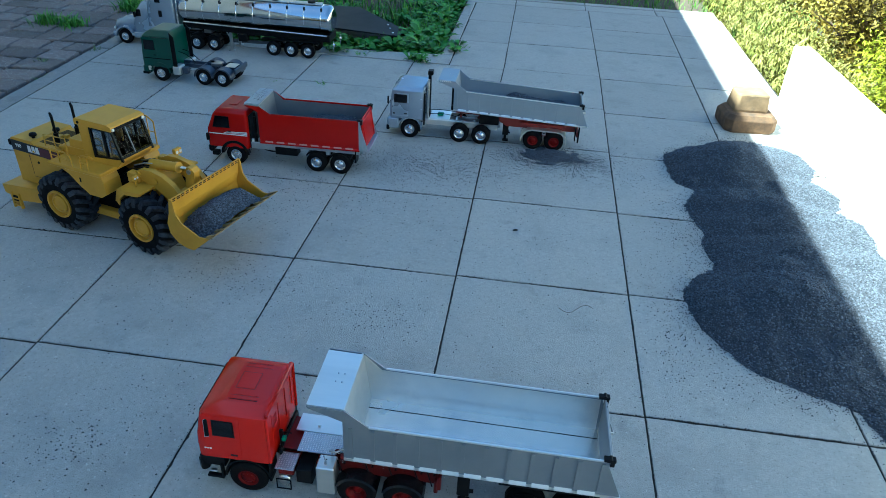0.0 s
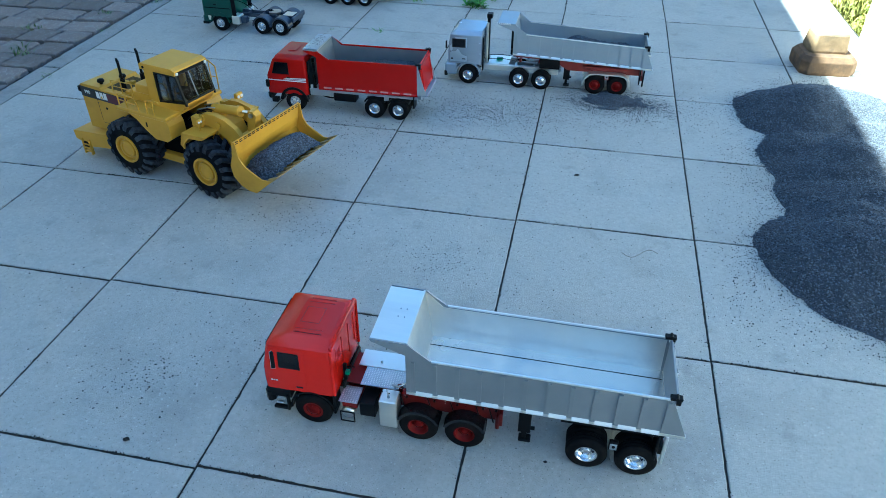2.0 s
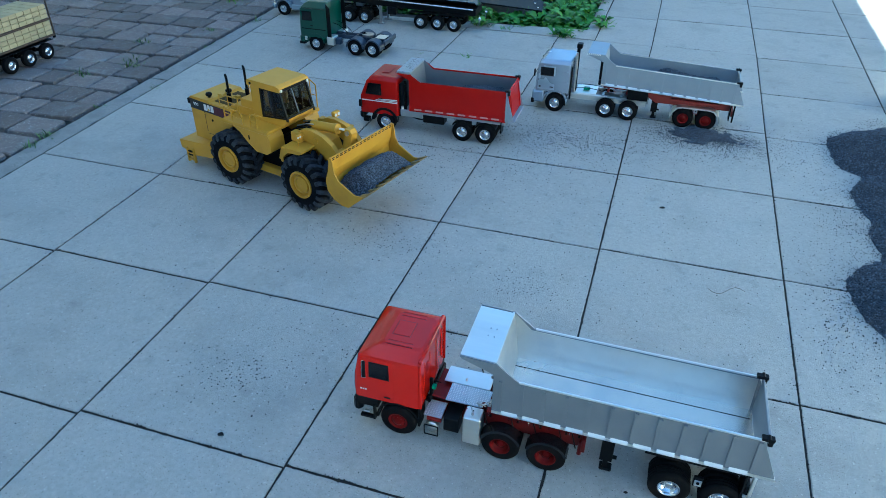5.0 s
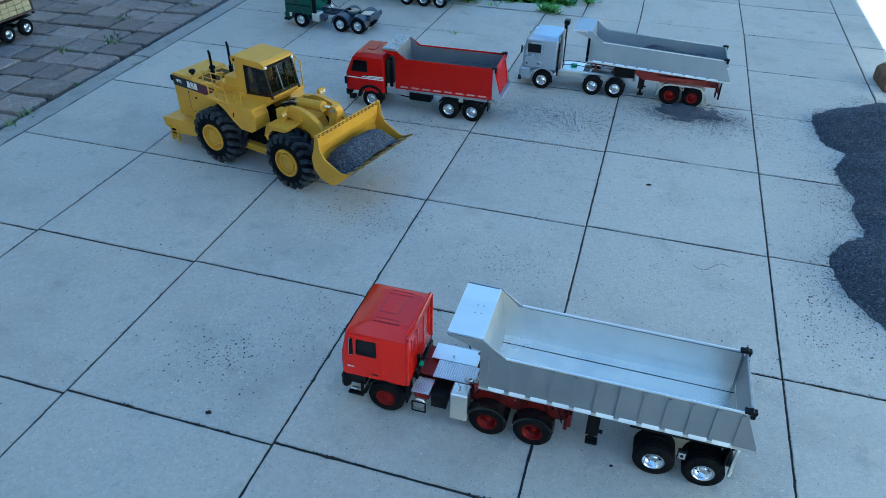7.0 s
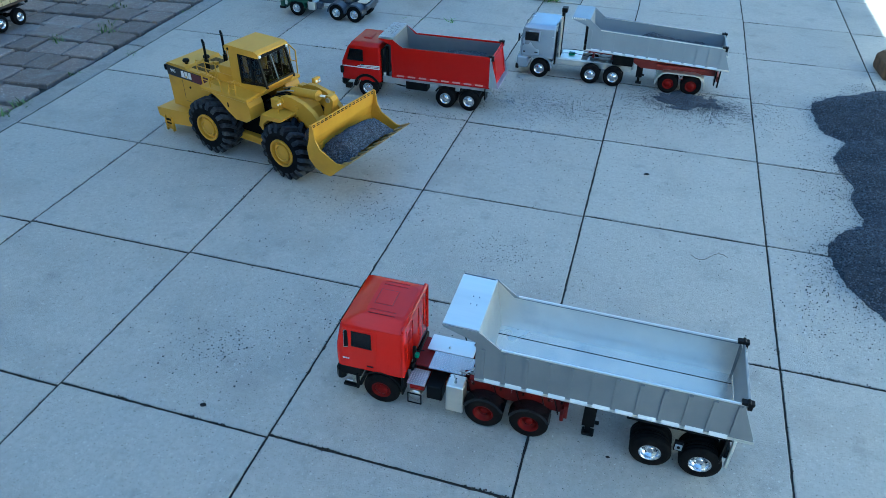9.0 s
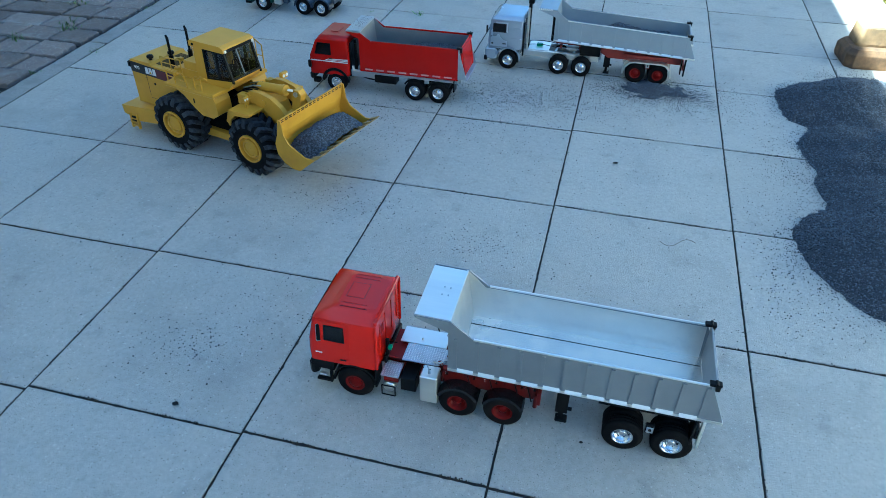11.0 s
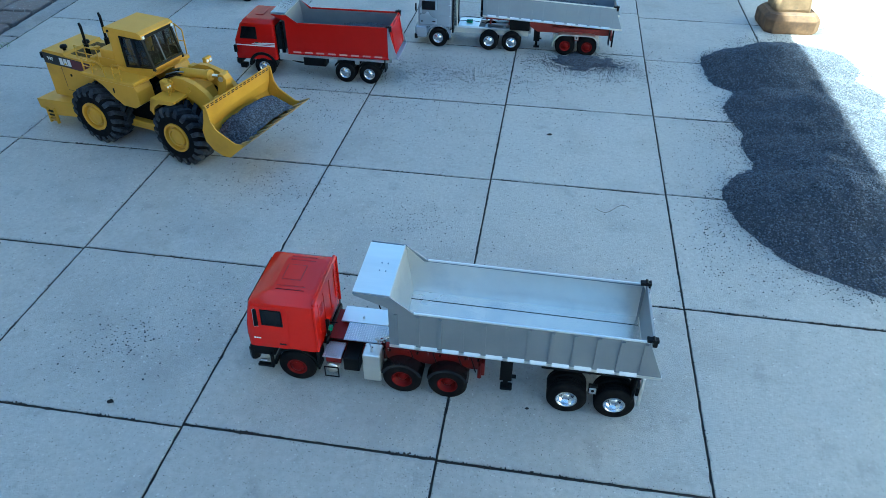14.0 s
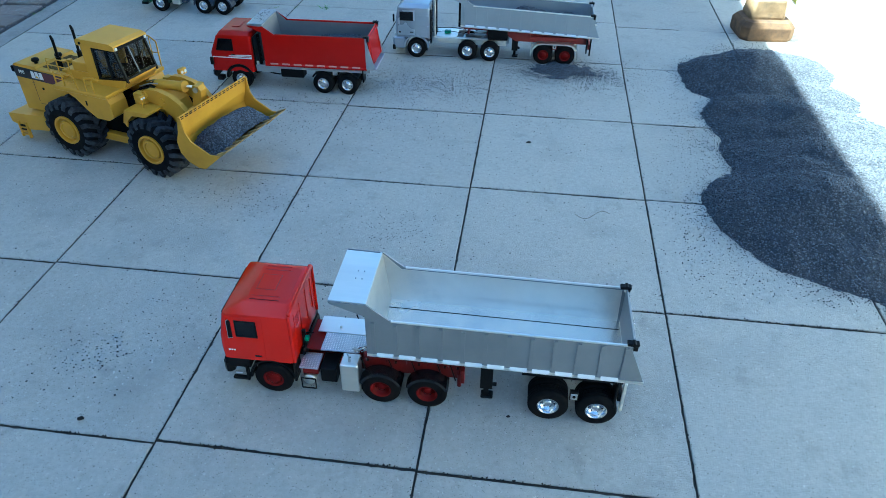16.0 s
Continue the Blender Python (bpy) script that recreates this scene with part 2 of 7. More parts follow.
gb.inputs["Base Color"].default_value, gb.inputs["Roughness"].default_value = (0.36, 0.39, 0.4, 1), 0.02
gb.inputs["Transmission Weight"].default_value, gb.inputs["IOR"].default_value = 1.0, 1.12
M["glass"] = glass


# ---- mesh building ----
class Shape:
    """Gathers vertices and faces of one mesh."""

    def __init__(self):
        self.v, self.f, self.smooth, self.group, self.count, self.held = [], [], [], [], 0, 0

    def add(self, verts, faces, smooth=False, m=None):
        base = len(self.v)
        self.count += not self.held
        self.group += [self.count] * len(faces)
        self.v += [tuple(m @ Vector(p)) if m else tuple(p) for p in verts]
        self.f += [tuple(base + i for i in f) for f in faces]
        self.smooth += [smooth] * len(faces)
        return self

    def box(self, x0, x1, y0, y1, z0, z1, c=0.0, m=None):
        """A box between limits, its edges chamfered by c."""
        (x0, x1), (y0, y1), (z0, z1) = sorted((x0, x1)), sorted((y0, y1)), sorted((z0, z1))
        if c <= 0:
            v = [(x, y, z) for x in (x0, x1) for y in (y0, y1) for z in (z0, z1)]
            return self.add(v, [(0, 1, 3, 2), (4, 6, 7, 5), (0, 4, 5, 1), (2, 3, 7, 6), (0, 2, 6, 4), (1, 5, 7, 3)], m=m)
        c = min(c, 0.49 * min(x1 - x0, y1 - y0, z1 - z0))
        lo, hi, v, idx = (x0, y0, z0), (x1, y1, z1), [], {}
        for s in range(8):
            sg = (s & 1, s >> 1 & 1, s >> 2 & 1)
            for a in range(3):
                p = [hi[k] if sg[k] else lo[k] for k in range(3)]
                for k in range(3):
                    if k != a:
                        p[k] += -c if sg[k] else c
                idx[(sg, a)] = len(v)
                v.append(tuple(p))
        faces = []
        for a in range(3):
            b, d = (a + 1) % 3, (a + 2) % 3
            for s in (0, 1):
                ring = []
                for sb, sd in ((0, 0), (1, 0), (1, 1), (0, 1)):
                    sg = [0, 0, 0]
                    sg[a], sg[b], sg[d] = s, sb, sd
                    ring.append(idx[(tuple(sg), a)])
                faces.append(tuple(ring if s else ring[::-1]))
            for sb in (0, 1):
                for sd in (0, 1):
                    s0, s1 = [0, 0, 0], [0, 0, 0]
                    s0[b] = s1[b] = sb
                    s0[d] = s1[d] = sd
                    s1[a] = 1
                    q = [idx[(tuple(s0), b)], idx[(tuple(s0), d)], idx[(tuple(s1), d)], idx[(tuple(s1), b)]]
                    faces.append(tuple(q if sb == sd else q[::-1]))
        for s in range(8):
            sg = (s & 1, s >> 1 & 1, s >> 2 & 1)
            faces.append(tuple(idx[(sg, a)] for a in ((0, 1, 2) if sum(sg) % 2 else (0, 2, 1))))
        return self.add(v, faces, m=m)

    def hold(self, on):
        """What is added while held counts as one piece."""
        if on:
            self.count += not self.held
            self.held += 1
        else:
            self.held -= 1
        return self

    def cyl(self, p0, p1, r0, r1=None, n=16, caps=True):
        self.hold(True)
        p0, p1 = Vector(p0), Vector(p1)
        r1 = r0 if r1 is None else r1
        q = (p1 - p0).to_track_quat("Z", "Y")
        ring = [Vector((math.cos(a), math.sin(a), 0)) for a in (2 * math.pi * i / n for i in range(n))]
        v = [p0 + q @ (r0 * u) for u in ring] + [p1 + q @ (r1 * u) for u in ring]
        self.add(v, [(i, (i + 1) % n, n + (i + 1) % n, n + i) for i in range(n)], True)
        if caps:
            self.add(v[:n], [tuple(range(n))[::-1]])
            self.add(v[n:], [tuple(range(n))])
        return self.hold(False)

    def tube(self, path, r, n=6):
        self.hold(True)
        for a, b in zip(path, path[1:]):
            self.cyl(a, b, r, n=n)
        return self.hold(False)

    def prism(self, outline, y0, y1, axis="y", smooth=False):
        """An outline in (x, z), (y, z) or (x, y) drawn out along the third axis."""
        put = {"y": lambda a, b, t: (a, t, b), "x": lambda a, b, t: (t, a, b), "z": lambda a, b, t: (a, b, t)}[axis]
        self.hold(True)
        n = len(outline)
        v = [put(a, b, y0) for a, b in outline] + [put(a, b, y1) for a, b in outline]
        self.add(v, [tuple(range(n)), tuple(range(2 * n - 1, n - 1, -1))])
        return self.add(v, [(i, n + i, n + (i + 1) % n, (i + 1) % n) for i in range(n)], smooth).hold(False)

    def lathe(self, profile, centre=(0, 0, 0), axis="y", n=24, closed=False):
        """A profile of (radius, along) turned about an axis through centre."""
        c, v, k = Vector(centre), [], len(profile)
        for i in range(n):
            a = 2 * math.pi * i / n
            for r, t in profile:
                p = {"y": (r * math.cos(a), t, r * math.sin(a)), "x": (t, r * math.cos(a), r * math.sin(a)), "z": (r * math.cos(a), r * math.sin(a), t)}[axis]
                v.append(c + Vector(p))
        faces = []
        for i in range(n):
            j = (i + 1) % n
            for s in range(k if closed else k - 1):
                t = (s + 1) % k
                faces.append((i * k + s, i * k + t, j * k + t, j * k + s))
        return self.add(v, faces, True)

    def sheet(self, fn, nu, nv, smooth=True):
        """A grid of points fn(u, v), u and v from 0 to 1."""
        v = [fn(i / nu, j / nv) for i in range(nu + 1) for j in range(nv + 1)]
        w = nv + 1
        return self.add(v, [(i * w + j, (i + 1) * w + j, (i + 1) * w + j + 1, i * w + j + 1) for i in range(nu) for j in range(nv)], smooth)

    def loft(self, rings, smooth=True, caps=True):
        n, v = len(rings[0]), [p for ring in rings for p in ring]
        self.hold(True)
        self.add(v, [(r * n + i, r * n + (i + 1) % n, (r + 1) * n + (i + 1) % n, (r + 1) * n + i) for r in range(len(rings) - 1) for i in range(n)], smooth)
        if caps:
            self.add(rings[0], [tuple(range(n))[::-1]])
            self.add(rings[-1], [tuple(range(n))])
        return self.hold(False)

    def split(self, mode):
        """The pieces one by one ("each"), or those of either side ("sides"), as shapes of their own."""
        out = {}
        mid = {}
        for f, g in zip(self.f, self.group):
            mid.setdefault(g, []).append(sum(self.v[i][1] for i in f) / len(f))
        for f, g, sm in zip(self.f, self.group, self.smooth):
            key = g if mode == "each" else sum(mid[g]) > 0
            piece, index = out.setdefault(key, (Shape(), {}))
            for i in f:
                if i not in index:
                    index[i] = len(piece.v)
                    piece.v.append(self.v[i])
            piece.f.append(tuple(index[i] for i in f))
            piece.smooth.append(sm)
            piece.group.append(1)
        return [p for p, _ in out.values()]

    def mesh(self, name, material):
        me = bpy.data.meshes.new(name)
        me.from_pydata(self.v, [], self.f)
        me.polygons.foreach_set("use_smooth", self.smooth)
        bm = bmesh.new()
        bm.from_mesh(me)
        if len(self.f) < 20000:
            bmesh.ops.recalc_face_normals(bm, faces=bm.faces)
        bm.to_mesh(me)
        bm.free()
        me.materials.append(material)
        return me


EACH = set("hatch_line roof_crest lining foot stand sill_tab air_hose rear_pressing suspension_bracket warning_stripe step_mat roof_rib bolt intake_pipe exhaust_pipe cross_member axle lower_bead pivot_pin side_bolt leaf_spring logo_bar hydraulic_hose hydraulic_pipe wiper side_pressing stripe valve_block cab_step leaf_stack axle_hanger".split())
SIDES = set("sub_frame side_channel wheel_arch inner_lining step suspension_bracket outrigger bumper_foot tank side_rail side_beam mud_flap rear_edge tail_lamp fuel_tank side_tube side_member cab_back rear_screen".split())
TINY = set("vent_hole rivet linkage grille guard_slot leaf_spring".split())


def part(name, shape, material, parent, label="", bevel=0.0, at=None):
    """One mesh under a thing or a part, in the parent's own coordinates; pieces that lie apart become parts of their own."""
    mode = "each" if name in EACH else "sides" if name in SIDES else ""
    if mode:
        cut = shape.split(mode)
        if len(cut) > 1:
            return [lone(name, c, material, parent, label, bevel, at) for c in cut][0]
    ob = lone(name, shape, material, parent, label, bevel, at)
    if name in TINY:
        tagged(ob, kind="stuff")
    return ob


def lone(name, shape, material, parent, label, bevel, at):
    ob = new(name, shape.mesh(name, material))
    ob.parent = parent
    if at:
        ob.location = at
    if bevel:
        soften(ob, bevel)
    return tagged(ob, label)


def soften(ob, width, segments=2):
    b = ob.modifiers.new("bevel", "BEVEL")
    b.width, b.segments, b.limit_method, b.angle_limit = width, segments, "ANGLE", radians(35)
    b.use_clamp_overlap = True
    return ob


def thing(name, m, label, category, group="", kind=""):
    ob = new(name)
    ob.empty_display_size = 0.05
    ob.matrix_basis = m
    return tagged(ob, label, category, group, kind)


# ---- ground, slabs, kerbs, walls ----
X_RIGHT, Y_BACK, Y_BED, Y_FAR, X_BED = 2.93, -2.5, 3.15, 4.66, 1.145
# the slabs lie a little out of true: how far each cross joint is off its half metre, a list for each column from the kerb to the low wall
S = 0.5
CROSS = [[-0.006, -0.012, -0.010, -0.003, 0.007, 0.040, 0.0], [-0.003, -0.005, -0.010, 0.0, 0.013, 0.045, 0.0], [0.007, -0.001, -0.008, -0.004, 0.008, 0.048, 0.0], [0.014, 0.006, -0.005, -0.010, 0.007, 0.044, 0.0],
         [0.012, 0.010, 0.0, -0.003, 0.02, 0.02, 0.02, 0.03, 0.038, 0.0], [0.012, 0.012, 0.003, -0.005, -0.012, -0.026, -0.017, 0.015, 0.010, 0.0], [0.012, 0.012, 0.003, -0.005, -0.02, -0.03, -0.03, 0.01, 0.01, 0.0]]
# and the long joints, each by its places at 0, 1, 2, 3 and 4.5 m
LONG = [[0.0, -0.012, -0.046, -0.06, -0.06], [0.508, 0.502, 0.498, 0.508, 0.51], [1.0, 1.004, 1.013, 1.02, 1.02], [1.496, 1.497, 1.499, 1.511, 1.502], [1.994, 2.001, 2.009, 2.023, 2.02], [2.492, 2.492, 2.493, 2.51, 2.536]]


def kerb_x(y, out=0.0):
    return -0.517 - 0.0435 * (y - 1) - out


def long_x(i, y):
    """Joint i at y; -1 is the edge along the kerb, 6 the edge along the low wall."""
    if i < 0:
        return kerb_x(y)
    if i > 5:
        return 2.921 if y < 3 else 2.921 + 0.012 * (y - 3)
    return float(np.interp(y, (0, 1, 2, 3, 4.5), LONG[i]))


def cross_y(c, j):
    """Cross joint j in column c (0 lies along the kerb)."""
    row = CROSS[c]
    return j * S + row[min(max(j, 0), len(row) - 1)]

ground = tagged(new("ground", Shape().box(-400, 400, -400, 400, -1.2, -0.075).mesh("ground", M["soil"])), "bare brown garden soil reaching to the horizon", "ground", kind="structure")
base = tagged(new("pavement", Shape().prism([(kerb_x(Y_BACK, 0.04), Y_BACK), (X_RIGHT, Y_BACK), (X_RIGHT, Y_BED), (kerb_x(Y_BED, 0.04), Y_BED)], -0.07, -0.003, "z").box(X_BED, X_RIGHT, Y_BED, Y_FAR, -0.07, -0.003).mesh("pavement", M["joint"])),
              "square pale concrete slabs with dark dirt-filled joints", "pavement", kind="structure")
left_bed = tagged(new("paver_bed", Shape().prism([(-3.3, -4), (kerb_x(-4, 0.093), -4), (kerb_x(9, 0.093), 9), (-3.3, 9)], -0.07, -0.021, "z").mesh("paver_bed", M["joint"])), "old brown stone pavers with grassy joints", "pavement", kind="structure")
# Unseen house, added and sized so its eaves cast the patio's shade edge.
house = thing("house", pose(-3.264, 0, 0, 0, 0, -0.9), "unseen plain rendered house added to shade the patio", "house", kind="structure")
HOUSE_H = 8.1
part("wall", Shape().box(-6, 0, -22, 26, -0.1, HOUSE_H - 0.25, 0.02), M["render"], house)
part("roof", Shape().prism([(0.35, HOUSE_H - 0.2), (0.35, HOUSE_H), (-3, HOUSE_H + 1.6), (-6.4, HOUSE_H), (-6.4, HOUSE_H - 0.2)], -22.4, 26.4), M["roof"], house)
tagged(new("wall_low", Shape().box(2.876, 2.956, -3.5, 2.81, -0.08, 0.295, 0.006).mesh("wall_low", M["plaster"])), "low white painted garden wall in full sun", "wall", kind="structure")
tagged(new("wall_back", Shape().box(-6, 9, -5.3, -5.0, -0.1, 2.6).mesh("wall_back", M["render"])), "plain rendered garden wall", "wall", kind="structure")
side_wall = tagged(new("wall_side", Shape().box(6.0, 6.3, -5, 16, -0.1, 2.2).mesh("wall_side", M["render"])), "plain rendered garden wall", "wall", kind="structure")
tagged(new("wall_far", Shape().box(-6, 6.3, 16, 16.3, -0.1, 2.4).mesh("wall_far", M["render"])), "plain rendered garden wall", "wall", kind="structure")

# ---- model vehicles: common parts (x ahead, y to the left, origin on the ground under the front axle) ----
def rring(x0, x1, hw, r, z, n=3, y0=None):
    """A rounded rectangle, level at z."""
    y0 = -hw if y0 is None else y0
    pts = []
    for cx, cy, a0 in ((x1 - r, hw - r, 0), (x0 + r, hw - r, 90), (x0 + r, y0 + r, 180), (x1 - r, y0 + r, 270)):
        for k in range(n + 1):
            a = radians(a0 + 90 * k / n)
            pts.append((cx + r * math.cos(a), cy + r * math.sin(a), z))
    return pts


def arch(r0, r1, a0=0.0, a1=180.0, n=10, cx=0.0, cz=0.0):
    """The outline of a bent strip in (x, z)."""
    out = [(cx + r1 * math.cos(radians(a0 + (a1 - a0) * k / n)), cz + r1 * math.sin(radians(a0 + (a1 - a0) * k / n))) for k in range(n + 1)]
    return out + [(cx + r0 * math.cos(radians(a1 - (a1 - a0) * k / n)), cz + r0 * math.sin(radians(a1 - (a1 - a0) * k / n))) for k in range(n + 1)]


def wheel(parent, x, side, outer, r, rim_material, dual, style="dish", tyre="tyre"):
    """A wheel with its tyre as body; outer is the distance of its outer face from the middle line."""
    w = 0.024
    hr = r * 0.52
    one = [(hr, 0.0), (r * 0.8, -0.0006), (r * 0.95, 0.0012), (r, 0.004), (r, 0.0075), (r - 0.001, 0.0078), (r - 0.001, 0.0088), (r, 0.0091),
           (r, 0.0149), (r - 0.001, 0.0152), (r - 0.001, 0.0162), (r, 0.0165), (r, 0.020), (r * 0.95, 0.0228), (r * 0.8, w), (hr, w)]
    prof = one + ([(a, b + w + 0.003) for a, b in one] if dual else [])
    flip = -side
    s = Shape().lathe([(a, flip * b) for a, b in prof], n=36)
    body = part("wheel", s, M[tyre], parent, at=(x, side * outer, r))
    g = Shape()
    if style == "dish":
        depth = 0.013 if dual else 0.006
        g.lathe([(hr + 0.0006, flip * -0.0004), (hr - 0.0012, flip * -0.0004), (hr - 0.0025, flip * 0.003), (hr - 0.005, flip * depth), (hr * 0.45, flip * (depth - 0.001)),
                 (hr * 0.4, flip * (depth - 0.006)), (hr * 0.28, flip * (depth - 0.0075)), (0.0003, flip * (depth - 0.0078))], n=28)
        for k in range(8):
            a = 2 * math.pi * k / 8
            c = Vector((math.cos(a) * hr * 0.6, flip * depth, math.sin(a) * hr * 0.6))
            g.cyl(c, c + Vector((0, -flip * 0.0022, 0)), 0.0011, 0.0008, 6)
    else:
        g.lathe([(hr + 0.0006, flip * -0.0004), (hr - 0.0015, flip * -0.0006), (hr - 0.003, flip * 0.002), (hr * 0.78, flip * 0.003), (hr * 0.62, flip * 0.0005), (hr * 0.52, flip * 0.0),
                 (hr * 0.42, flip * -0.002), (hr * 0.3, flip * -0.0028), (0.0003, flip * -0.003)], n=28)
        for k in range(8):
            a = 2 * math.pi * k / 8
            c = Vector((math.cos(a) * hr * 0.56, flip * 0.0006, math.sin(a) * hr * 0.56))
            g.cyl(c, c + Vector((0, -flip * 0.0022, 0)), 0.0011, 0.0008, 6)
    part("rim", g, rim_material, body)
    h = Shape()
    ring = hr * 0.8
    for k in range(8):
        a = 2 * math.pi * (k + 0.5) / 8
        y = flip * ((0.013 if dual else 0.006) - 0.0012 if style == "dish" else 0.0022)
        c = Vector((math.cos(a) * hr * (0.68 if style == "dish" else 0.72), y, math.sin(a) * hr * (0.68 if style == "dish" else 0.72)))
        h.cyl(c, c + Vector((0, -flip * 0.0006, 0)), 0.0014, n=8)
    part("vent_hole", h, M["black"], body)
    return body


def axle_wheels(parent, x, outer, r, material, dual, style="dish"):
    for side in (1, -1):
        wheel(parent, x, side, outer, r, material, dual, style)


def plate(parent, name, material, x0, x1, z0, z1, side, y, thick=0.0008, label="", lean=0.0, bevel=0.0):
    """A flat panel on a side face at distance y from the middle line; lean moves the top edge back."""
    a, b = side * y, side * (y + thick)
    s = Shape().prism([(x0, z0), (x1, z0), (x1 - lean, z1), (x0 - lean, z1)], a, b)
    return part(name, s, material, parent, label, bevel)


def side_window(cab, x0, x1, z0, z1, y, lean0=0.0, lean1=0.0):
    """A door window: dark rubber frame and tinted pane over a dark lining. x1 is its front edge."""
    for side in (1, -1):
        fr = Shape().prism([(x0, z0), (x1 + lean1, z0), (x1, z1), (x0, z1)], side * y, side * (y + 0.0010))
        f = part("side_window", fr, M["black"], cab)
        c = 0.0022
        part("pane", Shape().prism([(x0 + c, z0 + c), (x1 + lean1 - c, z0 + c), (x1 - c, z1 - c), (x0 + c, z1 - c)], side * (y + 0.001), side * (y + 0.0016)), M["gloss_black"], f)


def chassis(parent, x0, x1, material, z0=0.05, z1=0.066, half=0.026):
    for side in (1, -1):
        part("frame_rail", Shape().box(x0, x1, side * half, side * (half - 0.006), z0, z1, 0.0008), material, parent)
    cross = Shape()
    for k in range(6):
        x = x0 + (x1 - x0) * (k + 0.5) / 6
        cross.box(x - 0.004, x + 0.004, -half, half, z0 + 0.003, z1 - 0.003)
    part("cross_member", cross, material, parent)


def axle_tubes(parent, xs, outer, r):
    s = Shape()
    for x in xs:
        s.cyl((x, -outer + 0.02, r), (x, outer - 0.02, r), 0.006, n=10)
        s.lathe([(0.0003, -0.014), (0.009, -0.011), (0.012, 0.0), (0.009, 0.011), (0.0003, 0.014)], (x, 0, r), n=12)
    part("axle", s, M["black"], parent)
    g = Shape()
    for x in xs:
        for side in (1, -1):
            for k in range(3):
                g.box(x - 0.03 + 0.006 * k, x + 0.03 - 0.006 * k, side * 0.032, side * 0.039, r + 0.008 + 0.003 * k, r + 0.0105 + 0.003 * k)
    part("leaf_spring", g, M["black"], parent)


def fifth_wheel(parent, x, z):
    s = Shape().prism([(x + 0.03 * math.cos(radians(a)), 0.03 * math.sin(radians(a))) for a in range(35, 326, 15)] + [(x + 0.004, 0.0)], z, z + 0.005, "z")
    s.box(x - 0.02, x + 0.02, -0.026, 0.026, z - 0.012, z)
    part("fifth_wheel", s, M["steel"], parent)


def mudguard(parent, xs, r, y0, y1, material, a0=10, a1=170, gap=0.006, name="mudguard"):
    for side in (1, -1):
        for x in xs:
            s = Shape().prism(arch(r + gap, r + gap + 0.0022, a0, a1, 12, x, r), side * y0, side * y1, smooth=True)
            s.prism(arch(r + gap - 0.004, r + gap + 0.0022, a0, a1, 12, x, r), side * (y1 + 0.0012), side * y1, smooth=True)
            part(name, s, material, parent)


def bumper(parent, x, hw, z0, z1, material, lamps=True, depth=0.02):
    b = part("front_bumper", Shape().box(x - depth, x, -hw, hw, z0, z1, 0.007), material, parent)
    if lamps:
        for side in (1, -1):
            part("headlight", Shape().box(x - 0.002, x + 0.002, side * (hw - 0.035), side * (hw - 0.008), z0 + 0.01, z1 - 0.01, 0.001), M["lens"], b)
    return b


def windscreen(cab, x, hw, z0, z1, lean):
    s = Shape().add([(x, -hw, z0), (x, hw, z0), (x - lean, hw - 0.003, z1), (x - lean, -hw + 0.003, z1), (x + 0.0014, -hw, z0), (x + 0.0014, hw, z0), (x - lean + 0.0014, hw - 0.003, z1), (x - lean + 0.0014, -hw + 0.003, z1)],
                    [(0, 3, 2, 1), (4, 5, 6, 7), (0, 1, 5, 4), (1, 2, 6, 5), (2, 3, 7, 6), (3, 0, 4, 7)])
    part("windscreen", s, M["gloss_black"], cab)


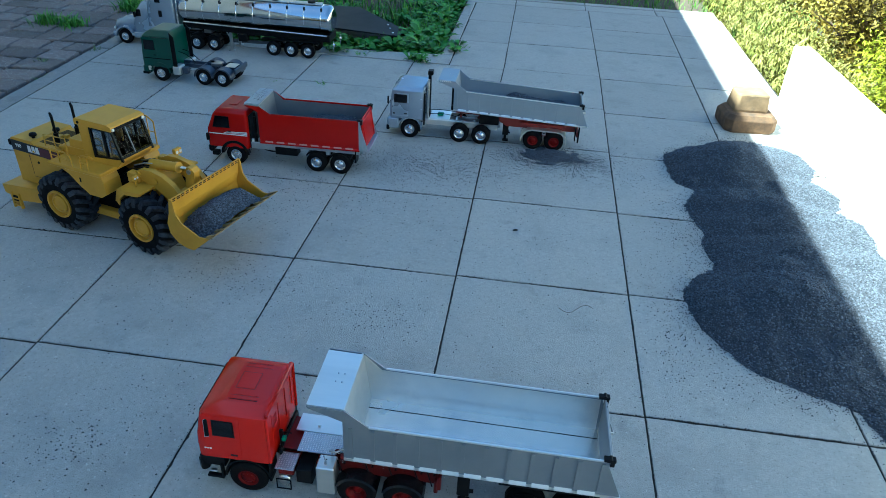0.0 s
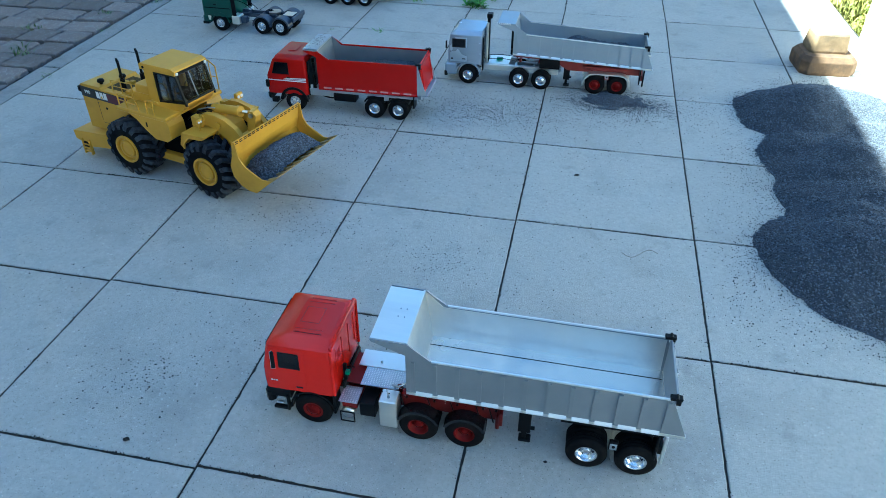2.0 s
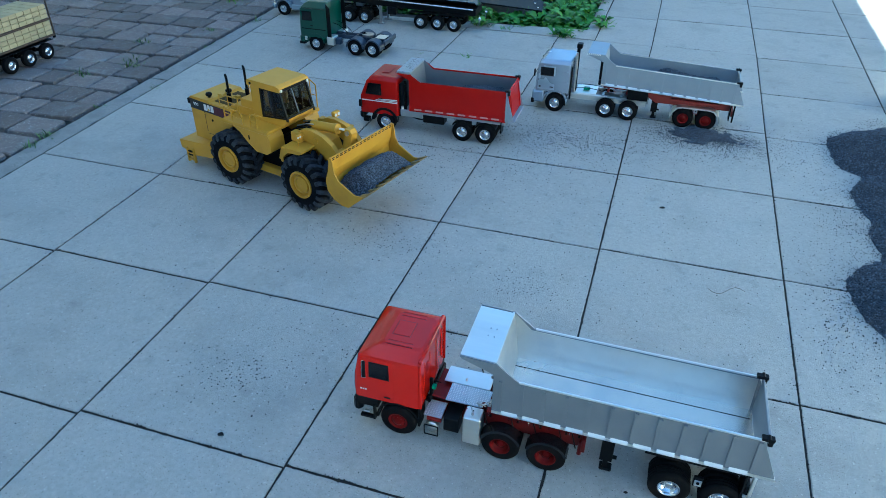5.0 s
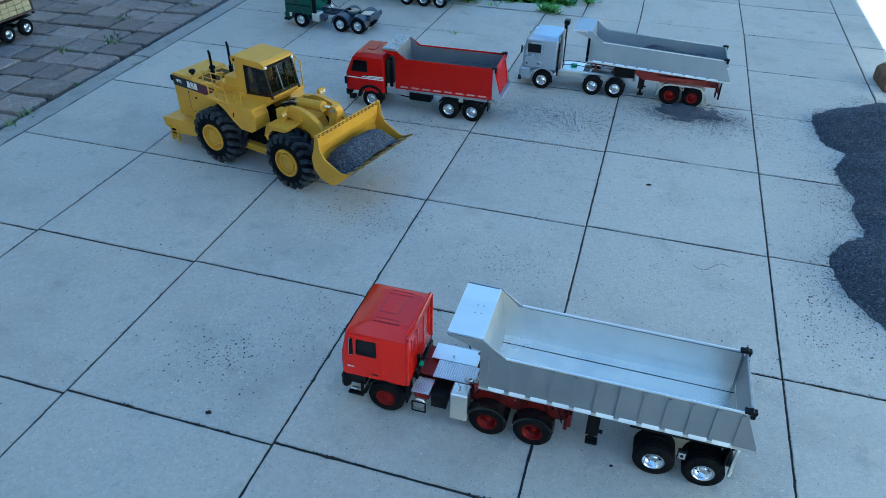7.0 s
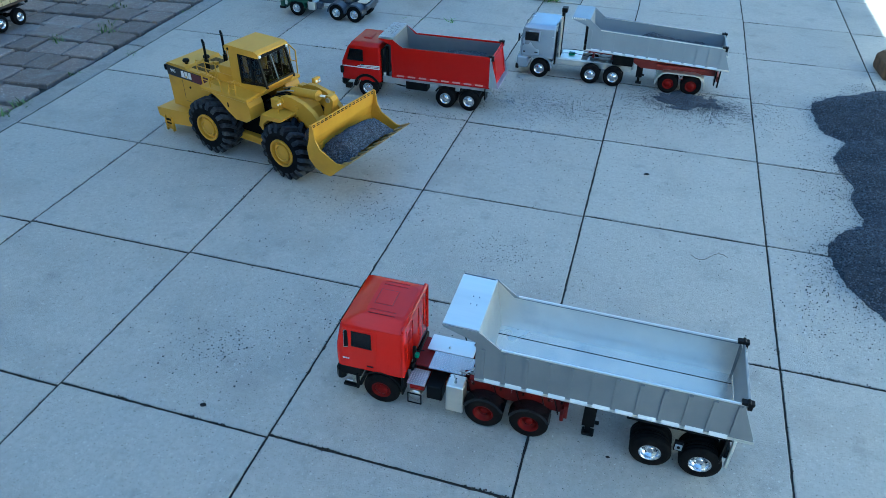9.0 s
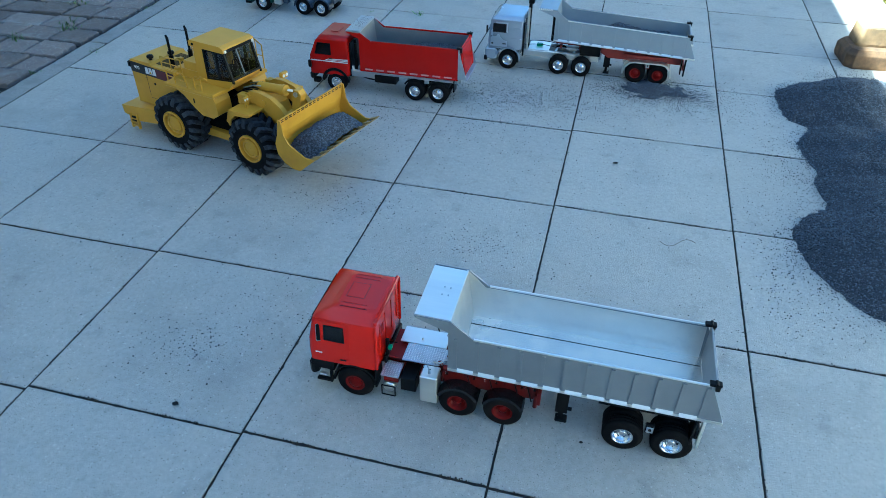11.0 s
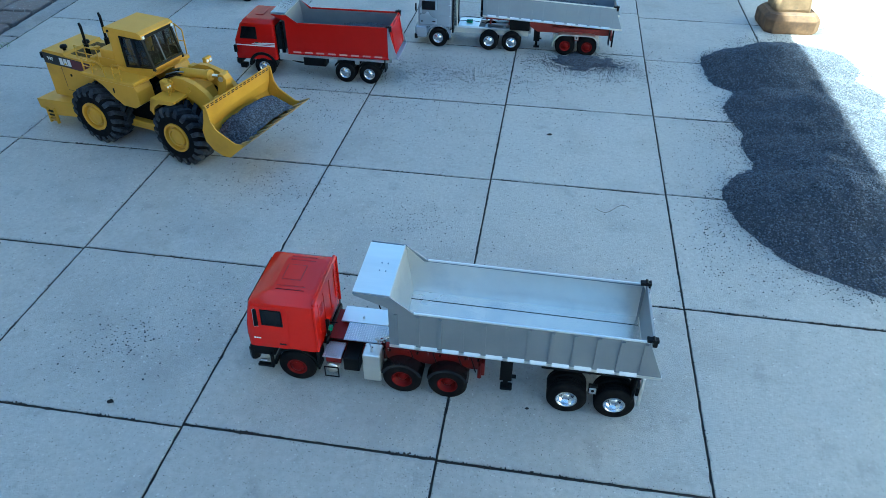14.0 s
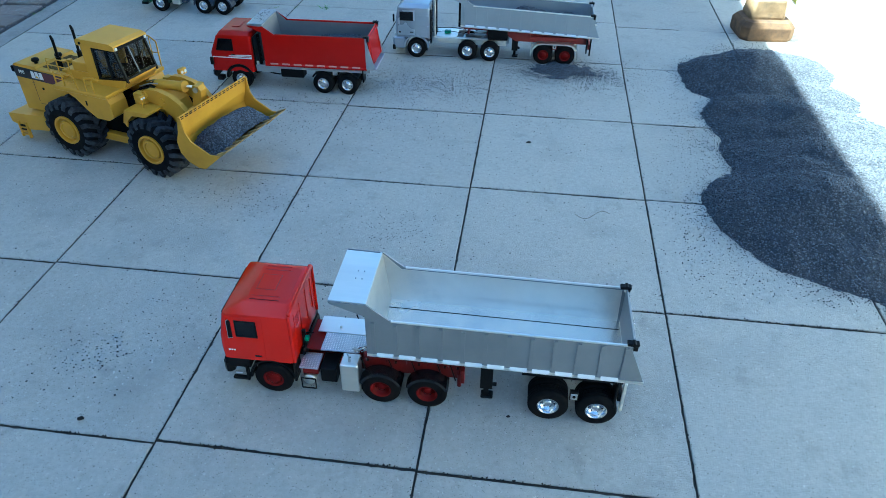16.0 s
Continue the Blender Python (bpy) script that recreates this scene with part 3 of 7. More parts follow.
def tipper_body(parent, x_front, x_rear, hw, z0, z1, side_material, inside, ribs, slope=0.0, shield=0.058, rise=0.044, gate_lean=0.0, pads="alu", rear_rake=0.026, chevrons=False, gate_material=None, floor=None, inset=0.0, seam=0.0):
    """A rectangular skip with ribbed sides, a cab shield ahead and a hinged tailgate; x falls from the front to the rear. slope: how much lower the rear lies."""
    L = x_front - x_rear
    at = lambda x, z: z - slope * (x_front - x) / L
    t = 0.003
    for side in (1, -1):
        a, b = side * hw, side * (hw - t)
        out = [(x_front, at(x_front, z0)), (x_front, z1 + rise * 0.98), (x_front - 0.004, z1 + rise), (x_front - 0.046, z1), (x_rear + 0.002, at(x_rear, z1)), (x_rear - rear_rake, at(x_rear, z0) )]
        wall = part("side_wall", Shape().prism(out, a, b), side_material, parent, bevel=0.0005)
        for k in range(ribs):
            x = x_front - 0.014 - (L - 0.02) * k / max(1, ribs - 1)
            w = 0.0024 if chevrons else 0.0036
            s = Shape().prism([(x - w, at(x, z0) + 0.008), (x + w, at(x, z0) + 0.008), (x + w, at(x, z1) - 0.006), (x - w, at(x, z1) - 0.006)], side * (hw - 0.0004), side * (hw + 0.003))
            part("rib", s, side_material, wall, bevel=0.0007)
        rail = Shape().box(0, L - 0.05, side * (hw - 0.0031), side * (hw + 0.0008), -0.0026, 0.0014, 0.0006,
                           m=Matrix.Translation((x_rear + 0.002, 0, at(x_rear, z1))) @ Matrix.Rotation(-math.atan2(slope, L), 4, "Y"))
        part("top_rail", rail, M["alu"] if pads == "alu" else side_material, wall)
        sill = Shape()
        n = max(2, ribs - 1)
        for k in range(n):
            xa = x_front - 0.014 - (L - 0.02) * k / n - 0.005
            xb = xa - (L - 0.02) / n + 0.010
            za, zb = at(xa, z0), at(xb, z0)
            y0, y1 = side * (hw - 0.0005), side * (hw + 0.004)
            sill.add([(xa, y0, za + 0.007), (xb, y0, zb + 0.007), (xb, y1, zb + 0.001), (xa, y1, za + 0.001), (xa, y0, za - 0.001), (xb, y0, zb - 0.001), (xb, y1, zb - 0.001), (xa, y1, za - 0.001)],
                     [(0, 1, 2, 3), (4, 7, 6, 5), (0, 4, 5, 1), (3, 2, 6, 7), (1, 5, 6, 2), (0, 3, 7, 4)])
        part("sill_tab", sill, M[pads], wall)
        ledge = Shape().prism([(x_front, at(x_front, z0) - 0.004), (x_front, at(x_front, z0) + 0.002), (x_rear - rear_rake, at(x_rear, z0) + 0.002), (x_rear - rear_rake, at(x_rear, z0) - 0.004)], side * (hw + 0.0015), side * (hw - 0.006))
        part("bottom_rail", ledge, M[pads], wall)
    part("floor_seam", Shape().prism([(x_front - 0.01, at(x_front, z0) + 0.0042), (x_front - 0.01, at(x_front, z0) + 0.0049), (x_rear, at(x_rear, z0) + 0.0049), (x_rear, at(x_rear, z0) + 0.0042)], -hw + t + 0.0006 + seam, -hw + t + 0.0014 + seam), M["black"], parent)
    part("bed_floor", Shape().prism([(x_front, at(x_front, z0)), (x_front, at(x_front, z0) + 0.004), (x_rear - 0.003, at(x_rear, z0) + 0.004), (x_rear - 0.003, at(x_rear, z0))], -hw + t, hw - t), floor or inside, parent)
    liner = Shape()
    for side in (1, -1):
        liner.prism([(x_front - 0.004, at(x_front, z0) + 0.004), (x_front - 0.004, z1 + 0.03), (x_front - 0.04, at(x_front - 0.04, z1) - 0.004), (x_rear + 0.003, at(x_rear, z1) - 0.005), (x_rear + 0.001, at(x_rear, z0) + 0.004)],
                    side * (hw - t), side * (hw - t - 0.0008))
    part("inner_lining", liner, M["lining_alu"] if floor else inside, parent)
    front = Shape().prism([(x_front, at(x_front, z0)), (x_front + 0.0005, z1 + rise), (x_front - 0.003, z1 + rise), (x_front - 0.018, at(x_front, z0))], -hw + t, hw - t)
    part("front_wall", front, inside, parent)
    sh = Shape().prism([(x_front - 0.004, z1 + rise - 0.002), (x_front - 0.004, z1 + rise + 0.0015), (x_front + shield, z1 + rise + 0.0035), (x_front + shield, z1 + rise + 0.0)], -hw + inset, hw - inset * 0.3)
    visor = part("cab_shield", sh, inside if pads == "alu" else M["dull_alu"], parent, bevel=0.0006)
    for side in (1, -1):
        cheek = Shape().prism([(x_front, z1 + rise - 0.001), (x_front + shield, z1 + rise + 0.001), (x_front + shield - 0.003, z1 + rise - 0.004), (x_front, z1 + 0.006)], side * hw, side * (hw - 0.0022))
        part("shield_cheek", cheek, side_material, visor)
        bolts = Shape()
        for k in range(2):
            p = Vector((x_front + shield * 0.45 - 0.012 * k, side * hw * 0.14, z1 + rise + 0.002))
            bolts.cyl(p, p + Vector((0, 0, 0.0022)), 0.0013, n=8)
        part("bolt", bolts, M["steel"], visor)
    if chevrons:
        bars = Shape()
        for k in range(7):
            x = x_front + shield - 0.004 - k * 0.008
            bars.prism([(x, z1 + rise - 0.003), (x + 0.004, z1 + rise - 0.003), (x + 0.007, z1 + rise + 0.0035), (x + 0.003, z1 + rise + 0.0035)], hw, hw + 0.0012)
        part("warning_stripe", bars, M["white"], visor)
    zt, zb = at(x_rear, z1), at(x_rear, z0)
    h = zt - zb
    g = Shape().box(-0.0035, 0, -hw + 0.005, hw - 0.005, -h + 0.006, 0.002, 0.0008)
    for k in (-1, 1):
        g.box(-0.006, -0.0035, k * (hw - 0.02) - 0.003, k * (hw - 0.02) + 0.003, -h + 0.008, 0.0, 0.0005)
    g.box(-0.007, -0.0035, -hw + 0.006, hw - 0.006, -0.012, -0.004, 0.0008)
    gate = part("tailgate", g, gate_material or side_material, parent, at=(x_rear - 0.003, 0, zt))
    gate.rotation_euler = (0, radians(gate_lean), 0)
    for side in (1, -1):
        k = Shape().box(-0.013, 0.008, side * (hw - 0.009), side * (hw + 0.0035), 0.0005, 0.007, 0.0012)
        k.box(-0.012, -0.004, side * (hw - 0.007), side * (hw + 0.001), -0.012, 0.001, 0.001)
        k.cyl((-0.004, side * (hw - 0.008), 0.006), (-0.004, side * (hw + 0.004), 0.006), 0.003, n=10)
        part("hinge", k, M["black"], parent, at=(x_rear, 0, zt))


def lorry_cab(parent, x0, x1, hw, z0, z1, crown, material, rake=0.014, roof_inset=0.012, front_crown=0.03, rear_crown=0.003, name="cab", arch_x=0.0, arch_r=0.047):
    """A cab-over body with rounded edges and a raised roof."""
    r = 0.009
    rings = [rring(x0, x1 + 0.001, hw, r, z0), rring(x0, x1 + 0.002, hw, r, z0 + 0.03), rring(x0, x1, hw, r, (z0 + z1) / 2), rring(x0, x1 - rake * 0.8, hw, r, z1 - 0.006), rring(x0 + 0.0005, x1 - rake, hw - 0.0008, r, z1),
             rring(x0 + 0.001, x1 - rake - front_crown * 0.35, hw - roof_inset * 0.45, r, z1 + (crown - z1) * 0.55), rring(x0 + 0.002, x1 - rake - front_crown * 0.75, hw - roof_inset * 0.8, r, crown - 0.0025),
             rring(x0 + 0.004 + rear_crown, x1 - rake - front_crown, hw - roof_inset - 0.003, r, crown)]
    s = Shape().hold(True)
    s.loft(rings[:5], caps=False).add(rings[0], [tuple(range(len(rings[0])))])
    s.loft(rings[4:7], caps=False).loft(rings[6:8], caps=False).add(rings[7], [tuple(range(len(rings[7])))])
    return part(name, s.hold(False), material, parent)


def door_set(cab, x0, x1, z0, z1, y, material, handle_x, handle_z, lean=0.0):
    for side in (1, -1):
        d = plate(cab, "door", material, x0, x1, z0, z1, side, y, 0.0007, bevel=0.0006, lean=lean)
        part("door_handle", Shape().box(handle_x - 0.007, handle_x + 0.007, side * (y + 0.0005), side * (y + 0.002), handle_z - 0.0022, handle_z + 0.0022, 0.0008), M["black"], d)


def bars(parent, name, material, x, z, side, y, widths, h):
    """Unreadable lettering: short bars side by side."""
    s = Shape()
    for w in widths:
        s.box(x, x - w, side * y, side * (y + 0.0006), z, z + h)
        x -= w + 0.0015
    part(name, s, material, parent)


# ---- the red tractor with the aluminium tipper trailer ----
def red_tractor(m):
    T = thing("tractor_unit", m, "red three-axle model lorry tractor with aluminium deck plates", "model truck", "parked model trucks")
    R, OUT = 0.039, 0.083
    cab = lorry_cab(T, -0.049, 0.094, 0.081, 0.085, 0.201, 0.2185, M["red"], roof_inset=0.03, front_crown=0.042)
    side_window(cab, 0.016, 0.058, 0.145, 0.187, 0.081, lean1=0.002)
    for side in (1, -1):
        q = part("quarter_window", Shape().prism([(0.0665, 0.142), (0.0755, 0.14), (0.0735, 0.184), (0.0685, 0.188), (0.0655, 0.184)], side * 0.081, side * 0.0822), M["black"], cab)
        part("trim", Shape().tube([(0.0665, side * 0.0823, 0.142), (0.0755, side * 0.0823, 0.14), (0.0735, side * 0.0823, 0.184), (0.0685, side * 0.0823, 0.188)], 0.0005), M["chrome"], q)
    door_set(cab, 0.008, 0.080, 0.090, 0.196, 0.081, M["red"], 0.022, 0.098, lean=0.004)
    bars(cab, "badge", M["white"], 0.080, 0.108, 1, 0.0818, (0.004, 0.003, 0.004), 0.003)
    windscreen(cab, 0.093, 0.07, 0.14, 0.195, 0.009)
    hatch = Shape().box(-0.008, 0.028, -0.022, 0.022, 0.2182, 0.2194, 0.0006)
    hatch = part("roof_hatch", hatch, M["red"], cab)
    line = Shape()
    for a, b, c, d in ((-0.009, 0.029, -0.0232, -0.0222), (-0.009, 0.029, 0.0222, 0.0232), (-0.0092, -0.0082, -0.0222, 0.0222), (0.0282, 0.0292, -0.0222, 0.0222)):
        line.box(a, b, c, d, 0.2182, 0.2187)
    part("hatch_line", line, M["shaded_red"], hatch)
    press, rib_line = Shape(), Shape()
    for y in (-0.0495, -0.0395, 0.0395, 0.0495):
        press.box(-0.022, 0.03, y - 0.0016, y + 0.0016, 0.217, 0.2196, 0.0012)
        # Thin darker red strip along the left side of each roof rib.
        rib_line.box(-0.024, 0.032, y + 0.0017, y + 0.0025, 0.2172, 0.2187)
    part("roof_rib", press, M["red"], cab)
    part("roof_crest", rib_line, M["shaded_red"], cab)
    rim = Shape().box(-0.0515, -0.045, 0.0765, 0.0812, 0.0856, 0.2045, 0.0018).box(-0.0515, -0.045, -0.0765, -0.0812, 0.0856, 0.2045, 0.0018).box(-0.0515, -0.044, -0.0765, 0.0765, 0.2, 0.2105, 0.002)
    part("rear_rim", rim, M["red"], cab)
    back = Shape()
    for y in (-0.055, -0.02, 0.02, 0.055):
        back.box(-0.0505, -0.0485, y - 0.0014, y + 0.0014, 0.115, 0.19, 0.0006)
    for z in (0.155, 0.16, 0.165, 0.17, 0.175):
        back.box(-0.0505, -0.0485, 0.03, 0.055, z, z + 0.0012)
    part("rear_pressing", back, M["red"], cab)
    skirt = Shape()
    for side in (1, -1):
        skirt.prism(arch(0.0435, 0.0475, -4, 184, 14, 0, 0.04), side * 0.0815, side * 0.055)
        skirt.box(-0.049, -0.0435, side * 0.0815, side * 0.05, 0.055, 0.0853, 0.001)
        skirt.box(0.0435, 0.094, side * 0.0815, side * 0.05, 0.062, 0.0853, 0.001)
    part("wheel_arch", skirt, M["black"], cab)
    bm_ = bumper(T, 0.1, 0.083, 0.04, 0.078, M["black"])
    step = Shape().box(0.050, 0.083, 0.0765, 0.0855, 0.030, 0.036, 0.001).box(0.050, 0.083, -0.0765, -0.0855, 0.030, 0.036, 0.001)
    step.box(0.049, 0.053, 0.077, 0.0855, 0.03, 0.07).box(0.049, 0.053, -0.077, -0.0855, 0.03, 0.07)
    part("step", step, M["black"], bm_)
    part("step_plate", Shape().box(0.062, 0.076, 0.0775, 0.0848, 0.046, 0.0485, 0.0008), M["tread"], bm_)
    chassis(T, -0.37, 0.08, M["shaded_red"], 0.055, 0.072)
    for side in (1, -1):
        part("side_channel", Shape().box(-0.372, -0.18, side * 0.05, side * 0.058, 0.099, 0.108, 0.0015), M["frame_red"], T)
        part("frame_web", Shape().box(-0.376, -0.18, side * 0.0552, side * 0.0578, 0.068, 0.0985, 0.0006).box(-0.378, -0.37, side * 0.0585, side * 0.0725, 0.066, 0.1, 0.0012), M["shaded_red"], T)
    axle_tubes(T, (0.0, -0.2155, -0.307), OUT, R)
    axle_wheels(T, 0.0, OUT, R, M["red_plastic"], False, "flat")
    for x in (-0.2155, -0.307):
        axle_wheels(T, x, OUT, R, M["red_plastic"], True, "dish")
    mudguard(T, (-0.2155, -0.307), R, 0.0585, 0.0845, M["gloss_guard"], 20, 160, gap=0.0025)
    inner = Shape()
    for x in (-0.17, -0.262, -0.352):
        for side in (1, -1):
            inner.box(x - 0.012, x + 0.012, side * 0.028, side * 0.05, 0.055, 0.085, 0.002)
            inner.cyl((x, side * 0.04, 0.085), (x, side * 0.04, 0.1), 0.006, n=8)
    part("suspension_bracket", inner, M["shaded_red"], T)
    rods = Shape()
    for k, x in enumerate((-0.15, -0.185, -0.24, -0.285, -0.335, -0.36)):
        for side in (1, -1):
            rods.cyl((x, side * 0.06, 0.06), (x + 0.01, side * 0.06, 0.098), 0.0014, n=6)
            rods.cyl((x - 0.004, side * 0.0605, 0.096), (x - 0.004, side * 0.0635, 0.096), 0.0026, n=8)
    part("linkage", rods, M["black"], T)
    part("rear_crossbar", Shape().box(-0.372, -0.364, -0.068, 0.068, 0.05, 0.085, 0.002), M["shaded_red"], T)
    part("deck_plate", Shape().box(-0.172, -0.074, -0.047, -0.001, 0.097, 0.1, 0.0006).cyl((-0.118, -0.015, 0.1), (-0.118, -0.015, 0.106), 0.0022, n=8), M["alu"], T)

    def chequer(s, x0, x1, y0, y1, z):
        nx, ny = int((x1 - x0) / 0.0046), int(abs(y1 - y0) / 0.0046)
        for i in range(nx):
            for j in range(ny):
                cx, cy = x0 + (i + 0.5) * (x1 - x0) / nx, y0 + (j + 0.5) * (y1 - y0) / ny
                d, e = (0.002, 0.0008) if (i + j) % 2 else (0.0008, 0.002)
                s.add([(cx - d, cy - e, z + 0.0002), (cx + d, cy - e, z + 0.0002), (cx + d, cy + e, z + 0.0002), (cx - d, cy + e, z + 0.0002), (cx, cy, z + 0.0014)], [(0, 1, 4), (1, 2, 4), (2, 3, 4), (3, 0, 4)])

    s = Shape().prism([(-0.092, 0.0), (-0.178, 0.0), (-0.178, 0.040), (-0.165, 0.049), (-0.092, 0.049)], 0.096, 0.0985, "z")
    c = Shape()
    chequer(c, -0.176, -0.094, 0.001, 0.047, 0.0985)
    part("chequer", c, M["tread"], part("tread_plate", s, M["tread_base"], T))
    s = Shape().box(-0.094, -0.056, 0.040, 0.0835, 0.077, 0.0795, 0.0005)
    c = Shape()
    chequer(c, -0.093, -0.057, 0.041, 0.083, 0.0795)
    part("chequer", c, M["tread"], part("step_tread", s, M["tread_base"], T))
    part("deck_panel", Shape().box(-0.094, -0.056, -0.046, 0.038, 0.086, 0.0895, 0.0006), M["frame_red"], T)
    box = part("battery_box", Shape().box(-0.128, -0.096, 0.032, 0.078, 0.04, 0.076, 0.0015), M["black"], T)
    tank = part("fuel_tank", Shape().box(-0.174, -0.138, 0.05, 0.085, 0.026, 0.098, 0.0022), M["alu"], T)
    part("filler_neck", Shape().cyl((-0.155, 0.072, 0.098), (-0.155, 0.072, 0.105), 0.003, 0.0022, 10).cyl((-0.155, 0.072, 0.105), (-0.15, 0.066, 0.114), 0.0014, n=6), M["steel"], tank)
    lamp = part("step_frame", Shape().tube([(-0.058, 0.0835, 0.05), (-0.058, 0.0835, 0.024), (-0.086, 0.0835, 0.024), (-0.086, 0.0835, 0.05), (-0.058, 0.0835, 0.05)], 0.0015), M["black"], T)
    part("air_tank", Shape().lathe([(0.0003, 0.03), (0.0128, 0.032), (0.0128, 0.076), (0.0115, 0.0795), (0.0003, 0.081)], (-0.072, 0, 0.042), n=24), M["alu"], T)
    part("side_bracket", Shape().box(-0.091, -0.06, 0.03, 0.076, 0.056, 0.072, 0.001).box(-0.13, -0.052, 0.028, 0.05, 0.05, 0.07, 0.001), M["frame_red"], T)
    part("rear_screen", Shape().box(-0.06, -0.054, -0.06, 0.05, 0.07, 0.094, 0.002).box(-0.062, -0.0545, 0.034, 0.04, 0.094, 0.136, 0.001), M["black"], T)
    part("plug", Shape().box(-0.072, -0.064, 0.044, 0.054, 0.122, 0.131, 0.0012), M["teal"], T)
    hose = Shape()
    for k, y in enumerate((0.034,)):
        pts = [(-0.06 - 0.12 * u, y + 0.006 * math.sin(7 * u + k), 0.104 + 0.022 * (1 - u) + 0.012 * math.sin(math.pi * u * 2)) for u in [i / 12 for i in range(13)]]
        hose.tube(pts[:3], 0.0012, 5)
    part("air_hose", hose, M["black"], T)
    clip = Shape().tube([(-0.158, 0.052, 0.112), (-0.172, 0.056, 0.114), (-0.182, 0.05, 0.118), (-0.2, 0.045, 0.118)], 0.0022, 6).cyl((-0.162, 0.05, 0.1), (-0.162, 0.05, 0.114), 0.002, n=8)
    part("coupling_lever", clip, M["steel"], T)
    fifth_wheel(T, -0.245, 0.098)
    rivets = Shape()
    for k in range(14):
        for side in (1, -1):
            x = -0.05 - 0.023 * k
            rivets.cyl((x, side * 0.0262, 0.0635), (x, side * 0.028, 0.0635), 0.0014, n=6)
    for k in range(5):
        for side in (1, -1):
            for z in (0.1, 0.105):
                x = -0.185 - 0.04 * k
                rivets.cyl((x, side * 0.0575, z - 0.008), (x, side * 0.0592, z - 0.008), 0.0011, n=6)
    part("rivet", rivets, M["chrome"], T)
    return T


def tipper_trailer(m, label, side, inside, frame, rims, axles, front, rear, z0, z1, slope, legs_x, chev, style="dish", fenders=None, tyre_r=0.039, frame_x=None):
    T = thing("tipper_trailer", m, label, "model trailer", "parked model trucks")
    HW, OUT = 0.081, 0.083
    tipper_body(T, front, rear, HW, z0, z1, side, inside, 12, slope, rise=0.033, shield=0.066, rear_rake=0.035, gate_lean=0, chevrons=chev, floor=M["bed_alu"] if not chev else None, inset=0.0 if chev else 0.008, seam=0.0 if chev else 0.025)
    zf = z0 - slope
    rail_y = 0.052 if chev else 0.03
    for sd in (1, -1):
        part("frame_rail", Shape().prism([(front - 0.01, z0 - 0.006), (front - 0.01, z0 - 0.02), (front - 0.16, z0 - 0.022), (front - 0.22, zf - 0.036), (rear + 0.01, zf - 0.036), (rear + 0.01, zf - 0.006)], sd * rail_y, sd * (rail_y + 0.006)), frame, T)
    cr = Shape()
    for k in range(7):
        x = front - 0.03 + (rear - front + 0.05) * k / 6
        cr.box(x - 0.004, x + 0.004, -rail_y, rail_y, zf - 0.02, zf - 0.006)
    part("cross_member", cr, frame, T)
    hang = Shape()
    for x in axles:
        for sd in (1, -1):
            hang.prism([(x + 0.02, zf - 0.03), (x - 0.02, zf - 0.03), (x - 0.006, 0.045), (x + 0.006, 0.045)], sd * 0.03, sd * 0.04)
    mid = sum(axles) / 2
    hang.box(mid - 0.008, mid + 0.008, 0.076, 0.0835, 0.062, 0.086, 0.001).box(mid - 0.008, mid + 0.008, -0.076, -0.0835, 0.062, 0.086, 0.001)
    part("axle_hanger", hang, frame, T)
    part("outrigger", Shape().box(axles[0] + 0.055, axles[1] - 0.04, 0.03, 0.076, zf - 0.016, zf - 0.008, 0.001).box(axles[0] + 0.055, axles[1] - 0.04, -0.03, -0.076, zf - 0.016, zf - 0.008, 0.001), frame, T)
    axle_tubes(T, axles, OUT, tyre_r)
    for x in axles:
        axle_wheels(T, x, OUT, tyre_r, rims, True, style)
    bracket = part("side_bracket", Shape().box(mid - 0.0065, mid + 0.0065, 0.0835, 0.0855, 0.066, 0.081, 0.0008), M["chassis_grey"], T)
    part("bolt", Shape().cyl((mid, 0.0855, 0.075), (mid, 0.087, 0.075), 0.003, n=10), M["black"], bracket)
    for sd in (1, -1):
        leg = Shape().box(legs_x - 0.012, legs_x + 0.012, sd * 0.04, sd * 0.056, 0.04, zf - 0.004, 0.001).box(legs_x - 0.005, legs_x + 0.005, sd * 0.043, sd * 0.053, 0.02, 0.045)
        leg.box(legs_x - 0.014, legs_x + 0.01, sd * 0.038, sd * 0.058, 0.014, 0.02, 0.002).cyl((legs_x - 0.012, sd * 0.05, 0.05), (legs_x - 0.02, sd * 0.05, 0.05), 0.004, n=8)
        part("landing_leg", leg, M["black"], T)
    lamp = Shape().box(rear - 0.004, rear + 0.004, -0.08, 0.08, 0.068, 0.09, 0.001)
    part("rear_beam", lamp, M["rust_paint"] if fenders else M["black"], T)
    for sd in (1, -1):
        part("mud_flap", Shape().box(rear + 0.006, rear + 0.01, sd * 0.045, sd * 0.0835, 0.052, zf - 0.006, 0.0008), M["black"], T)
        part("rear_bar", Shape().box(rear - 0.008, rear - 0.002, sd * 0.077, sd * 0.0845, 0.046, zf - 0.004, 0.001), M["alu"] if not fenders else M["black"], T)
    part("tail_lamp", Shape().box(rear - 0.006, rear - 0.003, 0.05, 0.07, 0.074, 0.084, 0.001).box(rear - 0.006, rear - 0.003, -0.05, -0.07, 0.074, 0.084, 0.001), M["decal_red"], T)
